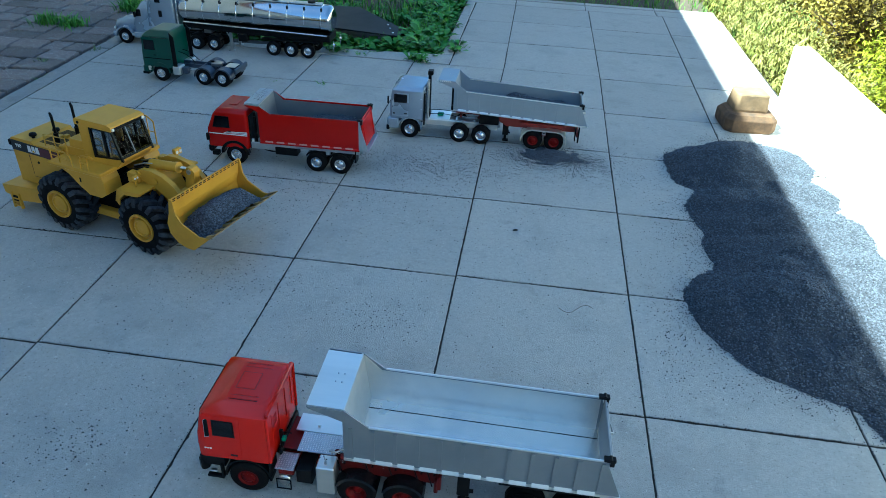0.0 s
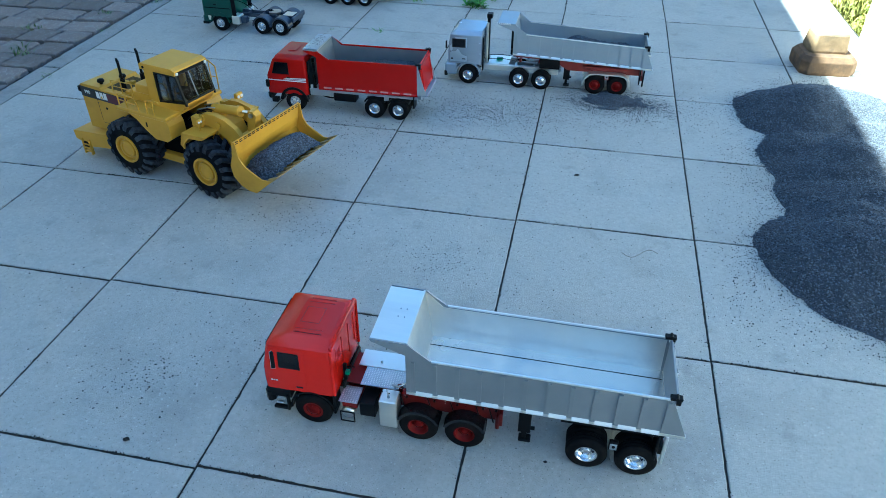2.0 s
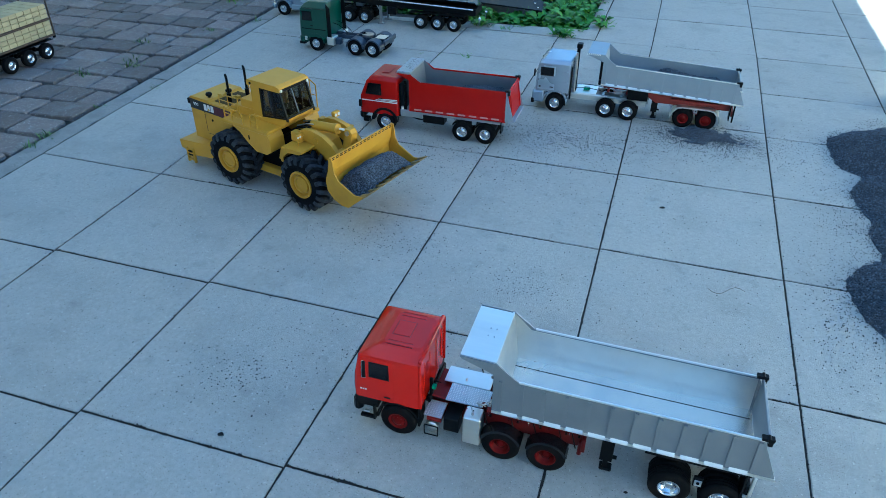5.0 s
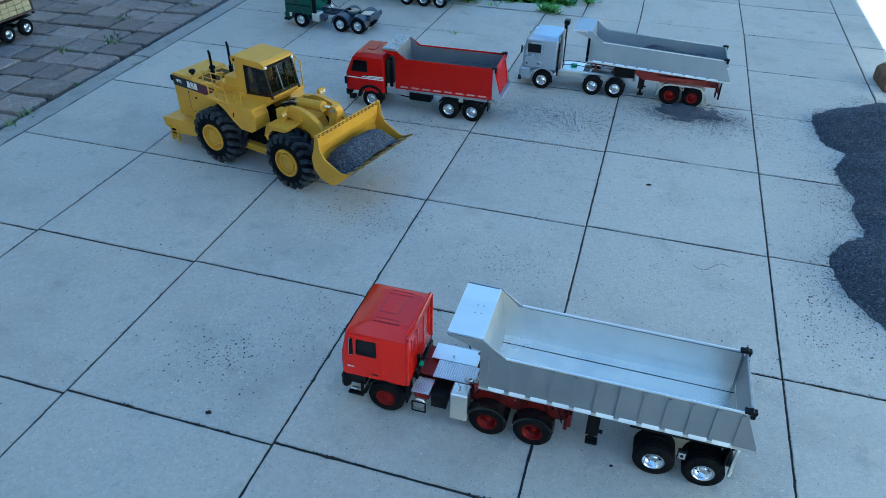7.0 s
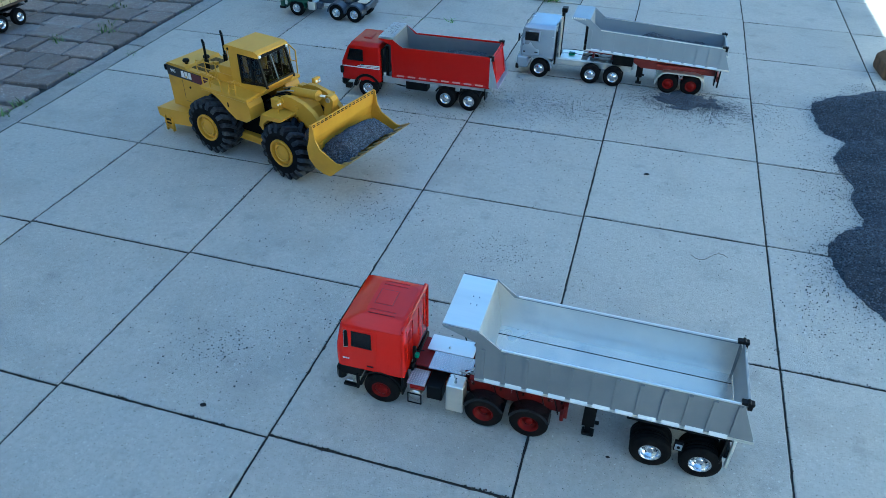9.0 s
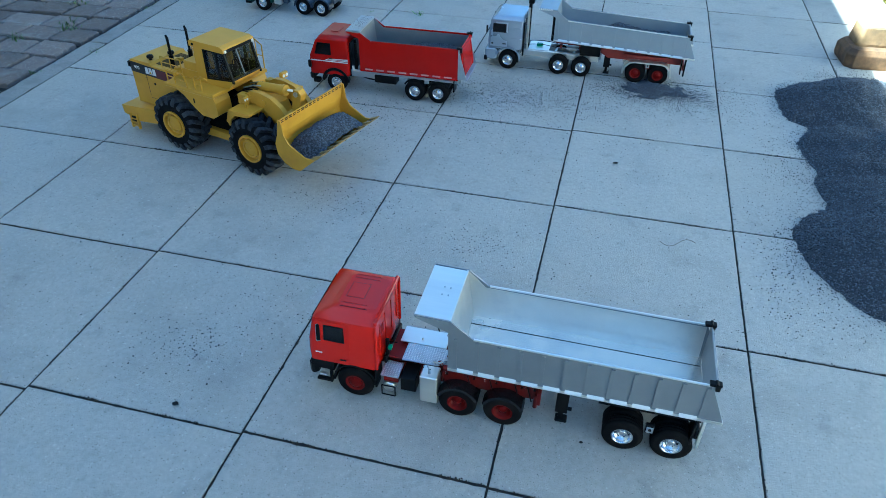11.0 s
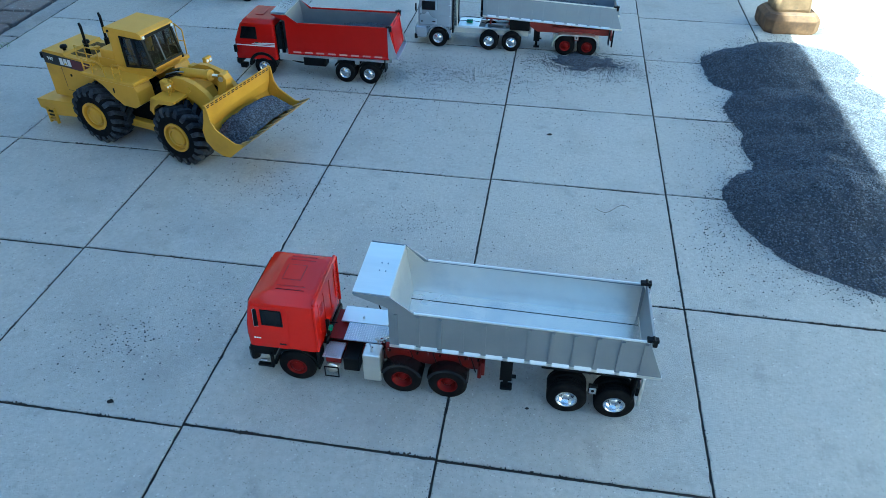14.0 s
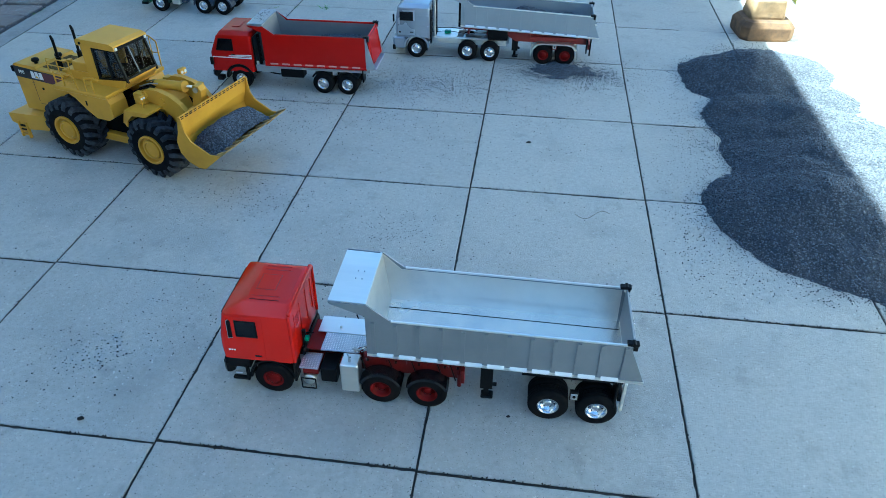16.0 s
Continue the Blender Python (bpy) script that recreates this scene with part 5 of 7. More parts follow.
def loader_wheel(parent, x, side, turn=0.0):
    r, w, hr = 0.0925, 0.078, 0.043
    outer = 0.128
    d = -side
    prof = [(hr, 0.004), (hr + 0.004, 0.001), (r * 0.72, -0.001), (r * 0.84, 0.002), (r * 0.865, 0.009), (r * 0.87, w / 2), (r * 0.865, w - 0.009), (r * 0.84, w - 0.002), (r * 0.7, w), (hr, w - 0.004)]
    s = Shape().lathe([(a, d * b) for a, b in prof], n=48)
    body = part("wheel", s, M["dusty_tyre"], parent, "black tyre with deep slanted dusty lugs", at=(x, side * outer, r))
    body.rotation_euler = (0, 0, radians(turn))
    n = 18
    for half in (0, 1):
        lug = []
        for v, sweep, deep in ((-0.001, 0.0, 0.82), (0.007, 0.01, 1.0), (0.024, 0.12, 1.0), (0.041, 0.26, 1.0)):
            y = v if half == 0 else w - v
            for da in (-0.095, 0.08):
                for rad in (r * deep, r * 0.845 if v > 0 else r * 0.72):
                    a = da * (1.08 - 0.3 * (rad > r * 0.95)) + sweep * side
                    lug.append((rad * math.cos(a), d * y, rad * math.sin(a)))
        faces = []
        for q in range(3):
            b, c = 4 * q, 4 * q + 4
            faces += [(b, c, c + 2, b + 2), (b + 1, b + 3, c + 3, c + 1), (b, b + 1, c + 1, c), (b + 2, c + 2, c + 3, b + 3)]
        faces += [(0, 2, 3, 1), (12, 13, 15, 14)]
        me = Shape().add(lug, faces).mesh("lug", M["lug"])
        for k in range(n):
            ob = new("lug", me)
            ob.parent = body
            ob.rotation_euler = (0, 2 * math.pi * (k + 0.5 * half) / n, 0)
    g = Shape().hold(True)
    for band in ([(hr + 0.002, 0.004), (hr + 0.0015, -0.002)], [(hr + 0.0015, -0.002), (hr - 0.004, -0.002)], [(hr - 0.004, -0.002), (hr - 0.0055, 0.009)], [(hr - 0.0055, 0.009), (hr * 0.7, 0.0105)],
                 [(hr * 0.7, 0.0105), (hr * 0.66, 0.001)], [(hr * 0.66, 0.001), (hr * 0.54, 0.0)], [(hr * 0.54, 0.0), (hr * 0.5, 0.004)], [(hr * 0.5, 0.004), (0.0003, 0.003)]):
        g.lathe([(a, d * b) for a, b in band], n=36)
    g.hold(False)
    rim = part("rim", g, M["yellow"], body)
    return body


def loader(m):
    T = thing("wheel_loader", m, "yellow model wheel loader carrying a bucket of dark gravel", "model loader")
    Y = M["yellow"]
    for side in (1, -1):
        loader_wheel(T, -0.005, side)
        loader_wheel(T, 0.313, side, -2)
    part("rear_axle", Shape().cyl((-0.005, -0.1, 0.0925), (-0.005, 0.1, 0.0925), 0.018, n=16), Y, T)
    part("front_axle", Shape().cyl((0.313, -0.1, 0.0925), (0.313, 0.1, 0.0925), 0.018, n=16), Y, T)
    cw = part("counterweight", Shape().prism([(-0.272, 0.091), (-0.118, 0.106), (-0.1, 0.06), (-0.2, 0.046), (-0.268, 0.062)], -0.106, 0.106), Y, T, bevel=0.003)
    part("tow_block", Shape().box(-0.285, -0.268, -0.03, 0.03, 0.06, 0.085, 0.002), Y, cw)
    for side in (1, -1):
        lad = Shape()
        for x in (-0.238, -0.206):
            lad.box(x - 0.003, x + 0.003, side * 0.102, side * 0.111, 0.016, 0.07, 0.0008)
        for z in (0.026, 0.038, 0.05):
            lad.box(-0.238, -0.206, side * 0.1, side * 0.113, z, z + 0.0035, 0.0006)
        part("ladder", lad, Y, cw)
        part("step_mat", Shape().box(-0.232, -0.213, side * 0.101, side * 0.1105, 0.0545, 0.0595).box(-0.232, -0.213, side * 0.101, side * 0.1105, 0.0425, 0.0475), M["black"], cw)
    hood = part("engine_hood", Shape().prism([(-0.212, 0.106), (-0.214, 0.248), (-0.206, 0.254), (-0.125, 0.254), (-0.12, 0.246), (-0.012, 0.246), (-0.012, 0.205), (-0.06, 0.13), (-0.085, 0.106)], -0.075, 0.075), Y, T, bevel=0.0025)
    part("rear_grille", Shape().box(-0.2165, -0.2125, -0.055, 0.055, 0.14, 0.225, 0.001), M["black"], hood)
    grid = Shape()
    for i in range(13):
        x = -0.115 + i * 0.0085
        grid.box(x - 0.0008, x + 0.0008, -0.052, 0.052, 0.2458, 0.2482)
    for j in range(14):
        y = -0.052 + j * 0.008
        grid.box(-0.116, -0.012, y - 0.0007, y + 0.0007, 0.2458, 0.2478)
    part("grille", grid, M["mesh_brown"], hood)
    part("grille_well", Shape().box(-0.116, -0.012, -0.053, 0.053, 0.2462, 0.2468), M["mesh_brown"], hood)
    for side in (1, -1):
        part("stripe", Shape().prism([(-0.2135, 0.212), (-0.2145, 0.246), (-0.0125, 0.238), (-0.0125, 0.207)], side * 0.0751, side * 0.0762), M["decal_black"], hood)
        part("stripe_end", Shape().prism([(-0.1, 0.2105), (-0.1, 0.2395), (-0.0125, 0.2362), (-0.0125, 0.2085)], side * 0.0762, side * 0.0766), M["decal_red"], hood)
        logo = Shape()
        for x in (-0.139, -0.1225, -0.106):
            xx = x
            logo.prism([(xx - 0.0072, 0.2165), (xx - 0.0058, 0.238), (xx + 0.0058, 0.238), (xx + 0.0072, 0.2165)], side * 0.0764, side * 0.0771)
        part("logo_bar", logo, M["white"], hood)
        part("logo_wedge", Shape().prism([(-0.129, 0.2185), (-0.117, 0.2185), (-0.123, 0.227)], side * 0.0771, side * 0.0774), M["decal_yellow"], hood)
        seam = Shape().box(-0.149, -0.148, side * 0.075, side * 0.0757, 0.14, 0.21).box(-0.148, -0.11, side * 0.075, side * 0.0757, 0.132, 0.133).box(-0.155, -0.145, side * 0.075, side * 0.0757, 0.2, 0.2008)
        part("panel_seam", seam, M["decal_black"], hood)
        part("latch", Shape().cyl((-0.115, side * 0.075, 0.186), (-0.115, side * 0.0765, 0.186), 0.004, n=12), M["black"], hood)
        part("rear_lamp", Shape().box(-0.225, -0.2135, side * 0.06, side * 0.078, 0.224, 0.243, 0.002), M["black"], hood)
    lettering(hood, "990", -0.185, -0.0764, 0.2235, 0.0165, M["white"], "number")
    for x, y, top, bend in ((-0.066, -0.03, 0.331, 0.343), (-0.05, 0.035, 0.343, 0.356)):
        part("exhaust_tube", Shape().cyl((x, y, 0.244), (x, y, 0.278), 0.0072, n=14).cyl((x, y, 0.278), (x, y, top), 0.0042, n=12).cyl((x, y, top), (x - 0.004, y, bend), 0.0048, 0.003, 12), M["black"], T)
    for x, y in ((-0.142, -0.05), (-0.125, 0.02)):
        part("air_cleaner_cap", Shape().lathe([(0.0055, 0), (0.0055, 0.008), (0.0105, 0.009), (0.0115, 0.013), (0.009, 0.018), (0.0003, 0.02)], (x, y, 0.252 if x < -0.13 else 0.246), "z", 16), M["black"], T)
    part("valve_block", Shape().box(-0.03, -0.006, -0.06, 0.06, 0.246, 0.256, 0.002).box(-0.1, -0.08, -0.01, 0.01, 0.247, 0.254, 0.001).box(-0.075, -0.06, 0.0, 0.014, 0.247, 0.258, 0.001), Y, T)
    deck = part("platform", Shape().box(-0.012, 0.19, -0.122, 0.122, 0.2225, 0.2345, 0.002), Y, T)
    for side in (1, -1):
        ft = Shape().prism([(0.022, 0.223), (0.182, 0.223), (0.19, 0.205), (0.192, 0.166), (0.17, 0.152), (0.125, 0.152), (0.095, 0.172), (0.06, 0.204)], side * 0.116, side * 0.055)
        f = part("fuel_tank", ft, Y, T, bevel=0.002)
        part("handle", Shape().box(0.098, 0.103, side * 0.116, side * 0.1185, 0.188, 0.203, 0.001), M["black"], f)
        r1 = [(-0.008, side * 0.108, 0.235), (-0.008, side * 0.108, 0.272), (0.07, side * 0.119, 0.276), (0.082, side * 0.119, 0.27), (0.086, side * 0.119, 0.235)]
        rail = Shape().tube(r1, 0.0022, 6).tube([(-0.008, side * 0.108, 0.252), (0.084, side * 0.119, 0.254)], 0.0016, 6).tube([(0.03, side * 0.113, 0.235), (0.03, side * 0.113, 0.273)], 0.0022, 6)
        part("handrail", rail, Y, T)
        r2 = [(0.118, side * 0.118, 0.235), (0.118, side * 0.118, 0.272), (0.124, side * 0.118, 0.278), (0.16, side * 0.116, 0.28), (0.166, side * 0.112, 0.274), (0.15, side * 0.1, 0.268)]
        part("grab_rail", Shape().tube(r2, 0.0022, 6).tube([(0.145, side * 0.118, 0.235), (0.145, side * 0.117, 0.279)], 0.0016, 6).tube([(0.118, side * 0.118, 0.256), (0.146, side * 0.118, 0.257)], 0.0015, 6), Y, T)
        r3 = [(-0.075, side * 0.066, 0.248), (-0.075, side * 0.066, 0.285), (0.02, side * 0.072, 0.292), (0.02, side * 0.072, 0.235)]
        part("hood_rail", Shape().tube(r3, 0.0018, 6).tube([(-0.03, side * 0.069, 0.248), (-0.03, side * 0.069, 0.289)], 0.0016, 6).tube([(-0.075, side * 0.066, 0.267), (0.02, side * 0.072, 0.27)], 0.0015, 6), Y, T)
    far = Shape().tube([(0.19, 0.112, 0.24), (0.19, 0.112, 0.315), (0.165, 0.112, 0.33), (0.14, 0.112, 0.33), (0.14, 0.112, 0.24)], 0.0022, 6).tube([(0.165, 0.112, 0.235), (0.165, 0.112, 0.33)], 0.0016, 6).tube([(0.14, 0.112, 0.28), (0.19, 0.112, 0.28)], 0.0016, 6)
    part("ladder_rail", far, Y, T)
    # cab
    cab = part("cab", Shape().prism([(0.076, 0.2345), (0.2, 0.2345), (0.222, 0.258), (0.222, 0.266), (0.076, 0.25)], -0.062, 0.062), Y, T, bevel=0.0015)
    part("cab_back", Shape().box(0.076, 0.116, -0.062, -0.05, 0.25, 0.348, 0.002).box(0.076, 0.116, 0.05, 0.062, 0.25, 0.348, 0.002).box(0.076, 0.084, -0.05, 0.05, 0.25, 0.348, 0.001), Y, cab)
    part("cab_step", Shape().box(-0.01, 0.0758, -0.06, 0.06, 0.2345, 0.262, 0.002).box(0.02, 0.076, -0.06, 0.02, 0.262, 0.29, 0.002), Y, cab)
    posts = Shape()
    for side in (1, -1):
        for x0, x1 in ((0.116, 0.116), (0.165, 0.163), (0.219, 0.196)):
            posts.prism([(x0, 0.256), (x0 + 0.0075, 0.256), (x1 + 0.0065, 0.347), (x1, 0.347)], side * 0.0625, side * 0.057)
        posts.prism([(0.116, 0.341), (0.2, 0.341), (0.2, 0.348), (0.116, 0.348)], side * 0.0625, side * 0.057)
        posts.prism([(0.116, 0.25), (0.222, 0.262), (0.222, 0.267), (0.116, 0.256)], side * 0.0625, side * 0.057)
    posts.add([(0.2205, -0.06, 0.265), (0.2205, 0.06, 0.265), (0.2265, 0.06, 0.265), (0.2265, -0.06, 0.265), (0.219, -0.06, 0.27), (0.219, 0.06, 0.27), (0.225, 0.06, 0.27), (0.225, -0.06, 0.27)],
              [(0, 1, 2, 3), (4, 7, 6, 5), (0, 4, 5, 1), (2, 6, 7, 3), (1, 5, 6, 2), (0, 3, 7, 4)])
    part("window_frame", posts, M["black"], cab)
    mid = Shape().prism([(0.2215, 0.266), (0.2255, 0.266), (0.2025, 0.347), (0.1985, 0.347)], -0.0105, -0.0075)
    part("centre_post", mid, M["slate_paint"], cab)
    for side in (1, -1):
        part("door_panel", Shape().prism([(0.118, 0.256), (0.212, 0.264), (0.207, 0.287), (0.118, 0.283)], side * 0.059, side * 0.0565), M["interior"], cab)
    for side in (1, -1):
        p = part("window", Shape().prism([(0.12, 0.256), (0.217, 0.266), (0.197, 0.343), (0.12, 0.343)], side * 0.0605, side * 0.0595), M["glass"], cab)
        p.visible_shadow = False
    scr = Shape().add([(0.2235, -0.057, 0.266), (0.2235, 0.057, 0.266), (0.2005, 0.057, 0.346), (0.2005, -0.057, 0.346), (0.2225, -0.057, 0.266), (0.2225, 0.057, 0.266), (0.1995, 0.057, 0.346), (0.1995, -0.057, 0.346)],
                      [(0, 1, 2, 3), (4, 7, 6, 5), (0, 4, 5, 1), (2, 6, 7, 3), (1, 5, 6, 2), (0, 3, 7, 4)])
    part("windscreen", scr, M["glass"], cab).visible_shadow = False
    wip = Shape().tube([(0.225, 0.012, 0.268), (0.2145, 0.02, 0.31)], 0.0011).tube([(0.2252, -0.03, 0.268), (0.2135, -0.026, 0.312)], 0.001)
    part("wiper", wip, M["black"], cab)
    part("lining", Shape().box(0.0845, 0.0865, -0.049, 0.049, 0.252, 0.346).box(0.087, 0.2, -0.055, 0.055, 0.3445, 0.3465), M["interior"], cab)
    part("floor_mat", Shape().prism([(0.087, 0.251), (0.218, 0.262), (0.218, 0.265), (0.087, 0.256)], -0.056, 0.056), M["interior"], cab)
    seat = Shape().box(0.125, 0.16, -0.022, 0.022, 0.255, 0.272, 0.004).box(0.118, 0.128, -0.022, 0.022, 0.268, 0.312, 0.004).box(0.184, 0.204, -0.03, 0.03, 0.25, 0.282, 0.003)
    part("seat", seat, M["interior"], cab)
    part("steering_wheel", Shape().cyl((0.195, 0, 0.275), (0.18, 0, 0.296), 0.002, n=8).lathe([(0.011, -0.001), (0.013, -0.001), (0.013, 0.001), (0.011, 0.001)], (0.18, 0, 0.296), "x", 16, True), M["black"], cab)
    roof = part("roof", Shape().prism([(0.068, 0.347), (0.068, 0.362), (0.074, 0.366), (0.19, 0.366), (0.206, 0.360), (0.206, 0.347)], -0.066, 0.066), Y, cab, bevel=0.0025)
    part("roof_visor", Shape().box(0.2, 0.207, -0.062, 0.062, 0.3465, 0.356, 0.001), M["black"], roof)
    for y in (-0.058, 0.058):
        part("roof_lamp", Shape().box(0.204, 0.2095, y - 0.0042, y + 0.0042, 0.3475, 0.3555, 0.0012), M["lens"], roof)
    part("speaker", Shape().cyl((0.084, -0.066, 0.355), (0.084, -0.068, 0.355), 0.004, n=12), M["black"], roof)
    # frames
    part("rear_frame", Shape().prism([(-0.16, 0.05), (0.12, 0.05), (0.17, 0.065), (0.19, 0.14), (0.05, 0.2), (-0.12, 0.14)], -0.045, 0.045), M["interior"], T)
    part("side_member", Shape().box(0.04, 0.2, -0.066, -0.044, 0.05, 0.075, 0.002).box(0.04, 0.2, 0.044, 0.066, 0.05, 0.075, 0.002), Y, T)
    part("hitch", Shape().cyl((0.205, 0, 0.05), (0.205, 0, 0.2), 0.014, n=16).box(0.19, 0.23, -0.04, 0.04, 0.055, 0.065, 0.002).box(0.185, 0.235, -0.04, 0.04, 0.175, 0.19, 0.002), M["interior"], T)
    hyd = Shape()
    for k in range(5):
        y = -0.04 + 0.02 * k
        hyd.tube([(0.19, y, 0.2), (0.215, y + 0.004, 0.222), (0.25, y * 0.8, 0.235), (0.28, y * 0.6, 0.238)], 0.0024, 6)
    part("hydraulic_hose", hyd, M["black"], T)
    part("hydraulic_pipe", Shape().tube([(0.23, -0.03, 0.236), (0.262, -0.02, 0.246), (0.285, -0.012, 0.246)], 0.002, 6).tube([(0.23, 0.0, 0.24), (0.27, 0.0, 0.252)], 0.002, 6), M["steel"], T)
    ff = part("front_frame", Shape().prism([(0.225, 0.055), (0.36, 0.055), (0.385, 0.1), (0.34, 0.2), (0.3, 0.232), (0.255, 0.232), (0.235, 0.2)], -0.038, 0.038), Y, T, bevel=0.002)
    for side in (1, -1):
        fe = Shape().prism([(0.232, 0.162), (0.246, 0.204), (0.33, 0.206), (0.33, 0.1995), (0.251, 0.1975), (0.239, 0.16)], side * 0.124, side * 0.05)
        fe.prism([(0.234, 0.165), (0.247, 0.2), (0.33, 0.2), (0.318, 0.194), (0.27, 0.19), (0.25, 0.172), (0.243, 0.15)], side * 0.124, side * 0.119)
        fe.box(0.243, 0.28, side * 0.075, side * 0.05, 0.205, 0.236, 0.002)
        fen = part("fender", fe, Y, T, bevel=0.0012)
        k, up = (1.0, 0.0) if side > 0 else (0.66, -0.012)
        la = part("work_lamp", Shape().box(0.293 - 0.013 * k, 0.293, side * (0.09 - 0.014 * k), side * (0.09 + 0.014 * k), 0.246 + up - 0.0095 * k, 0.246 + up + 0.0095 * k, 0.0015).cyl((0.287, side * 0.09, 0.205), (0.287, side * 0.09, 0.237 + up), 0.0022, n=8), Y, T)
        for dy in (-0.007, 0.007):
            part("lens", Shape().cyl((0.293, side * (0.09 + dy * k), 0.246 + up), (0.2945, side * (0.09 + dy * k), 0.246 + up), 0.005 * k, n=12), M["lens"], la)
        am = [(0.262, 0.236), (0.285, 0.248), (0.32, 0.25), (0.36, 0.241), (0.395, 0.22), (0.425, 0.185), (0.45, 0.14), (0.452, 0.112), (0.432, 0.105), (0.415, 0.125), (0.385, 0.16), (0.35, 0.186), (0.315, 0.205), (0.28, 0.212), (0.262, 0.22)]
        arm = part("lift_arm", Shape().prism(am, side * 0.046, side * 0.062), Y, T, bevel=0.0012)
        part("pivot_pin", Shape().cyl((0.277, side * 0.06, 0.232), (0.277, side * 0.066, 0.232), 0.009, n=16).cyl((0.335, side * 0.06, 0.222), (0.335, side * 0.066, 0.222), 0.009, n=16).cyl((0.44, side * 0.06, 0.12), (0.44, side * 0.066, 0.12), 0.008, n=16), Y, arm)
        part("lift_cylinder", Shape().cyl((0.25, side * 0.052, 0.1), (0.31, side * 0.052, 0.17), 0.012, n=14).cyl((0.31, side * 0.052, 0.17), (0.335, side * 0.052, 0.218), 0.006, n=12), Y, T)
    part("cross_tube", Shape().cyl((0.4, -0.05, 0.185), (0.4, 0.05, 0.185), 0.012, n=16), Y, T)
    cyl_ = part("tilt_cylinder", Shape().cyl((0.268, 0, 0.238), (0.368, 0, 0.247), 0.0145, n=20).cyl((0.36, 0, 0.246), (0.372, 0, 0.2475), 0.0165, n=20), Y, T)
    part("piston_rod", Shape().cyl((0.37, 0, 0.2473), (0.418, 0, 0.2512), 0.0058, n=14), M["chrome"], cyl_)
    part("bell_crank", Shape().prism([(0.41, 0.262), (0.428, 0.262), (0.437, 0.25), (0.425, 0.19), (0.41, 0.15), (0.394, 0.155), (0.398, 0.2)], -0.013, 0.013), Y, T, bevel=0.002)
    part("crank_pin", Shape().cyl((0.42, -0.018, 0.25), (0.42, 0.018, 0.25), 0.0075, n=14), M["steel"], T)
    part("link", Shape().box(0.4, 0.455, -0.009, 0.009, 0.138, 0.153, 0.002), Y, T)
    # bucket
    HB = 0.148
    shell = [(0.464, 0.236), (0.4575, 0.19), (0.4475, 0.158), (0.452, 0.128), (0.472, 0.106), (0.5, 0.0945), (0.522, 0.094), (0.578, 0.1375)]
    inner = [(0.578, 0.1405), (0.52, 0.0978), (0.501, 0.0985), (0.474, 0.11), (0.4555, 0.13), (0.4515, 0.158), (0.4615, 0.19), (0.468, 0.236)]
    bucket = part("bucket", Shape().prism(shell + inner, -HB, HB), Y, T)
    cheek = [(0.462, 0.237), (0.472, 0.234), (0.478, 0.19), (0.492, 0.168), (0.548, 0.1395), (0.584, 0.142), (0.524, 0.09), (0.499, 0.0905), (0.47, 0.102), (0.448, 0.126), (0.4435, 0.158), (0.4545, 0.19)]
    for side in (1, -1):
        part("side_plate", Shape().prism(cheek, side * HB, side * (HB + 0.0035)), Y, bucket, bevel=0.0008)
        part("side_bolt", Shape().cyl((0.484, side * (HB - 0.002), 0.165), (0.484, side * (HB - 0.004), 0.165), 0.004, n=10), Y, bucket)
    edge = Shape().prism([(0.5745, 0.1345), (0.5945, 0.149), (0.595, 0.1525), (0.5725, 0.1385)], -HB - 0.0035, HB + 0.0035)
    part("cutting_edge", edge, M["worn_yellow"], bucket, "yellow cutting edge worn and dusty")
    for k in range(9):
        y = -HB + 0.004 + k * (2 * HB - 0.008) / 8
        part("tooth", Shape().add([(0.57, y - 0.0055, 0.1365), (0.57, y + 0.0055, 0.1365), (0.57, y + 0.0055, 0.145), (0.57, y - 0.0055, 0.145), (0.604, y - 0.0032, 0.1575), (0.604, y + 0.0032, 0.1575), (0.603, y + 0.0032, 0.16), (0.603, y - 0.0032, 0.16)],
                                  [(0, 3, 2, 1), (4, 5, 6, 7), (0, 1, 5, 4), (1, 2, 6, 5), (2, 3, 7, 6), (3, 0, 4, 7)]), M["worn_yellow"], bucket)
        if k < 8:
            yy = y + (2 * HB - 0.008) / 16
            foot = [(0.5765, yy + 0.0085, 0.1426), (0.5815, yy + 0.0085, 0.1457), (0.5905, yy - 0.0065, 0.1512), (0.5855, yy - 0.0065, 0.1481)]
            part("edge_slot", Shape().loft([foot, [(x, y_, z + 0.0009) for x, y_, z in foot]], smooth=False), M["black"], bucket)
    slots = Shape()
    for k in range(16):
        for row in (0, 1):
            y = -HB + 0.01 + k * 0.0184
            z = 0.2325 - row * 0.0055
            slots.box(0.4665 - row * 0.0008, 0.4688 - row * 0.0006, y - 0.0056, y + 0.0056, z - 0.0012, z + 0.0012)
    part("guard_slot", slots, M["decal_black"], bucket)
    return T


LOADER = pose(0.305, 1.1235, 0, 0, 0, -15)
loader(LOADER)


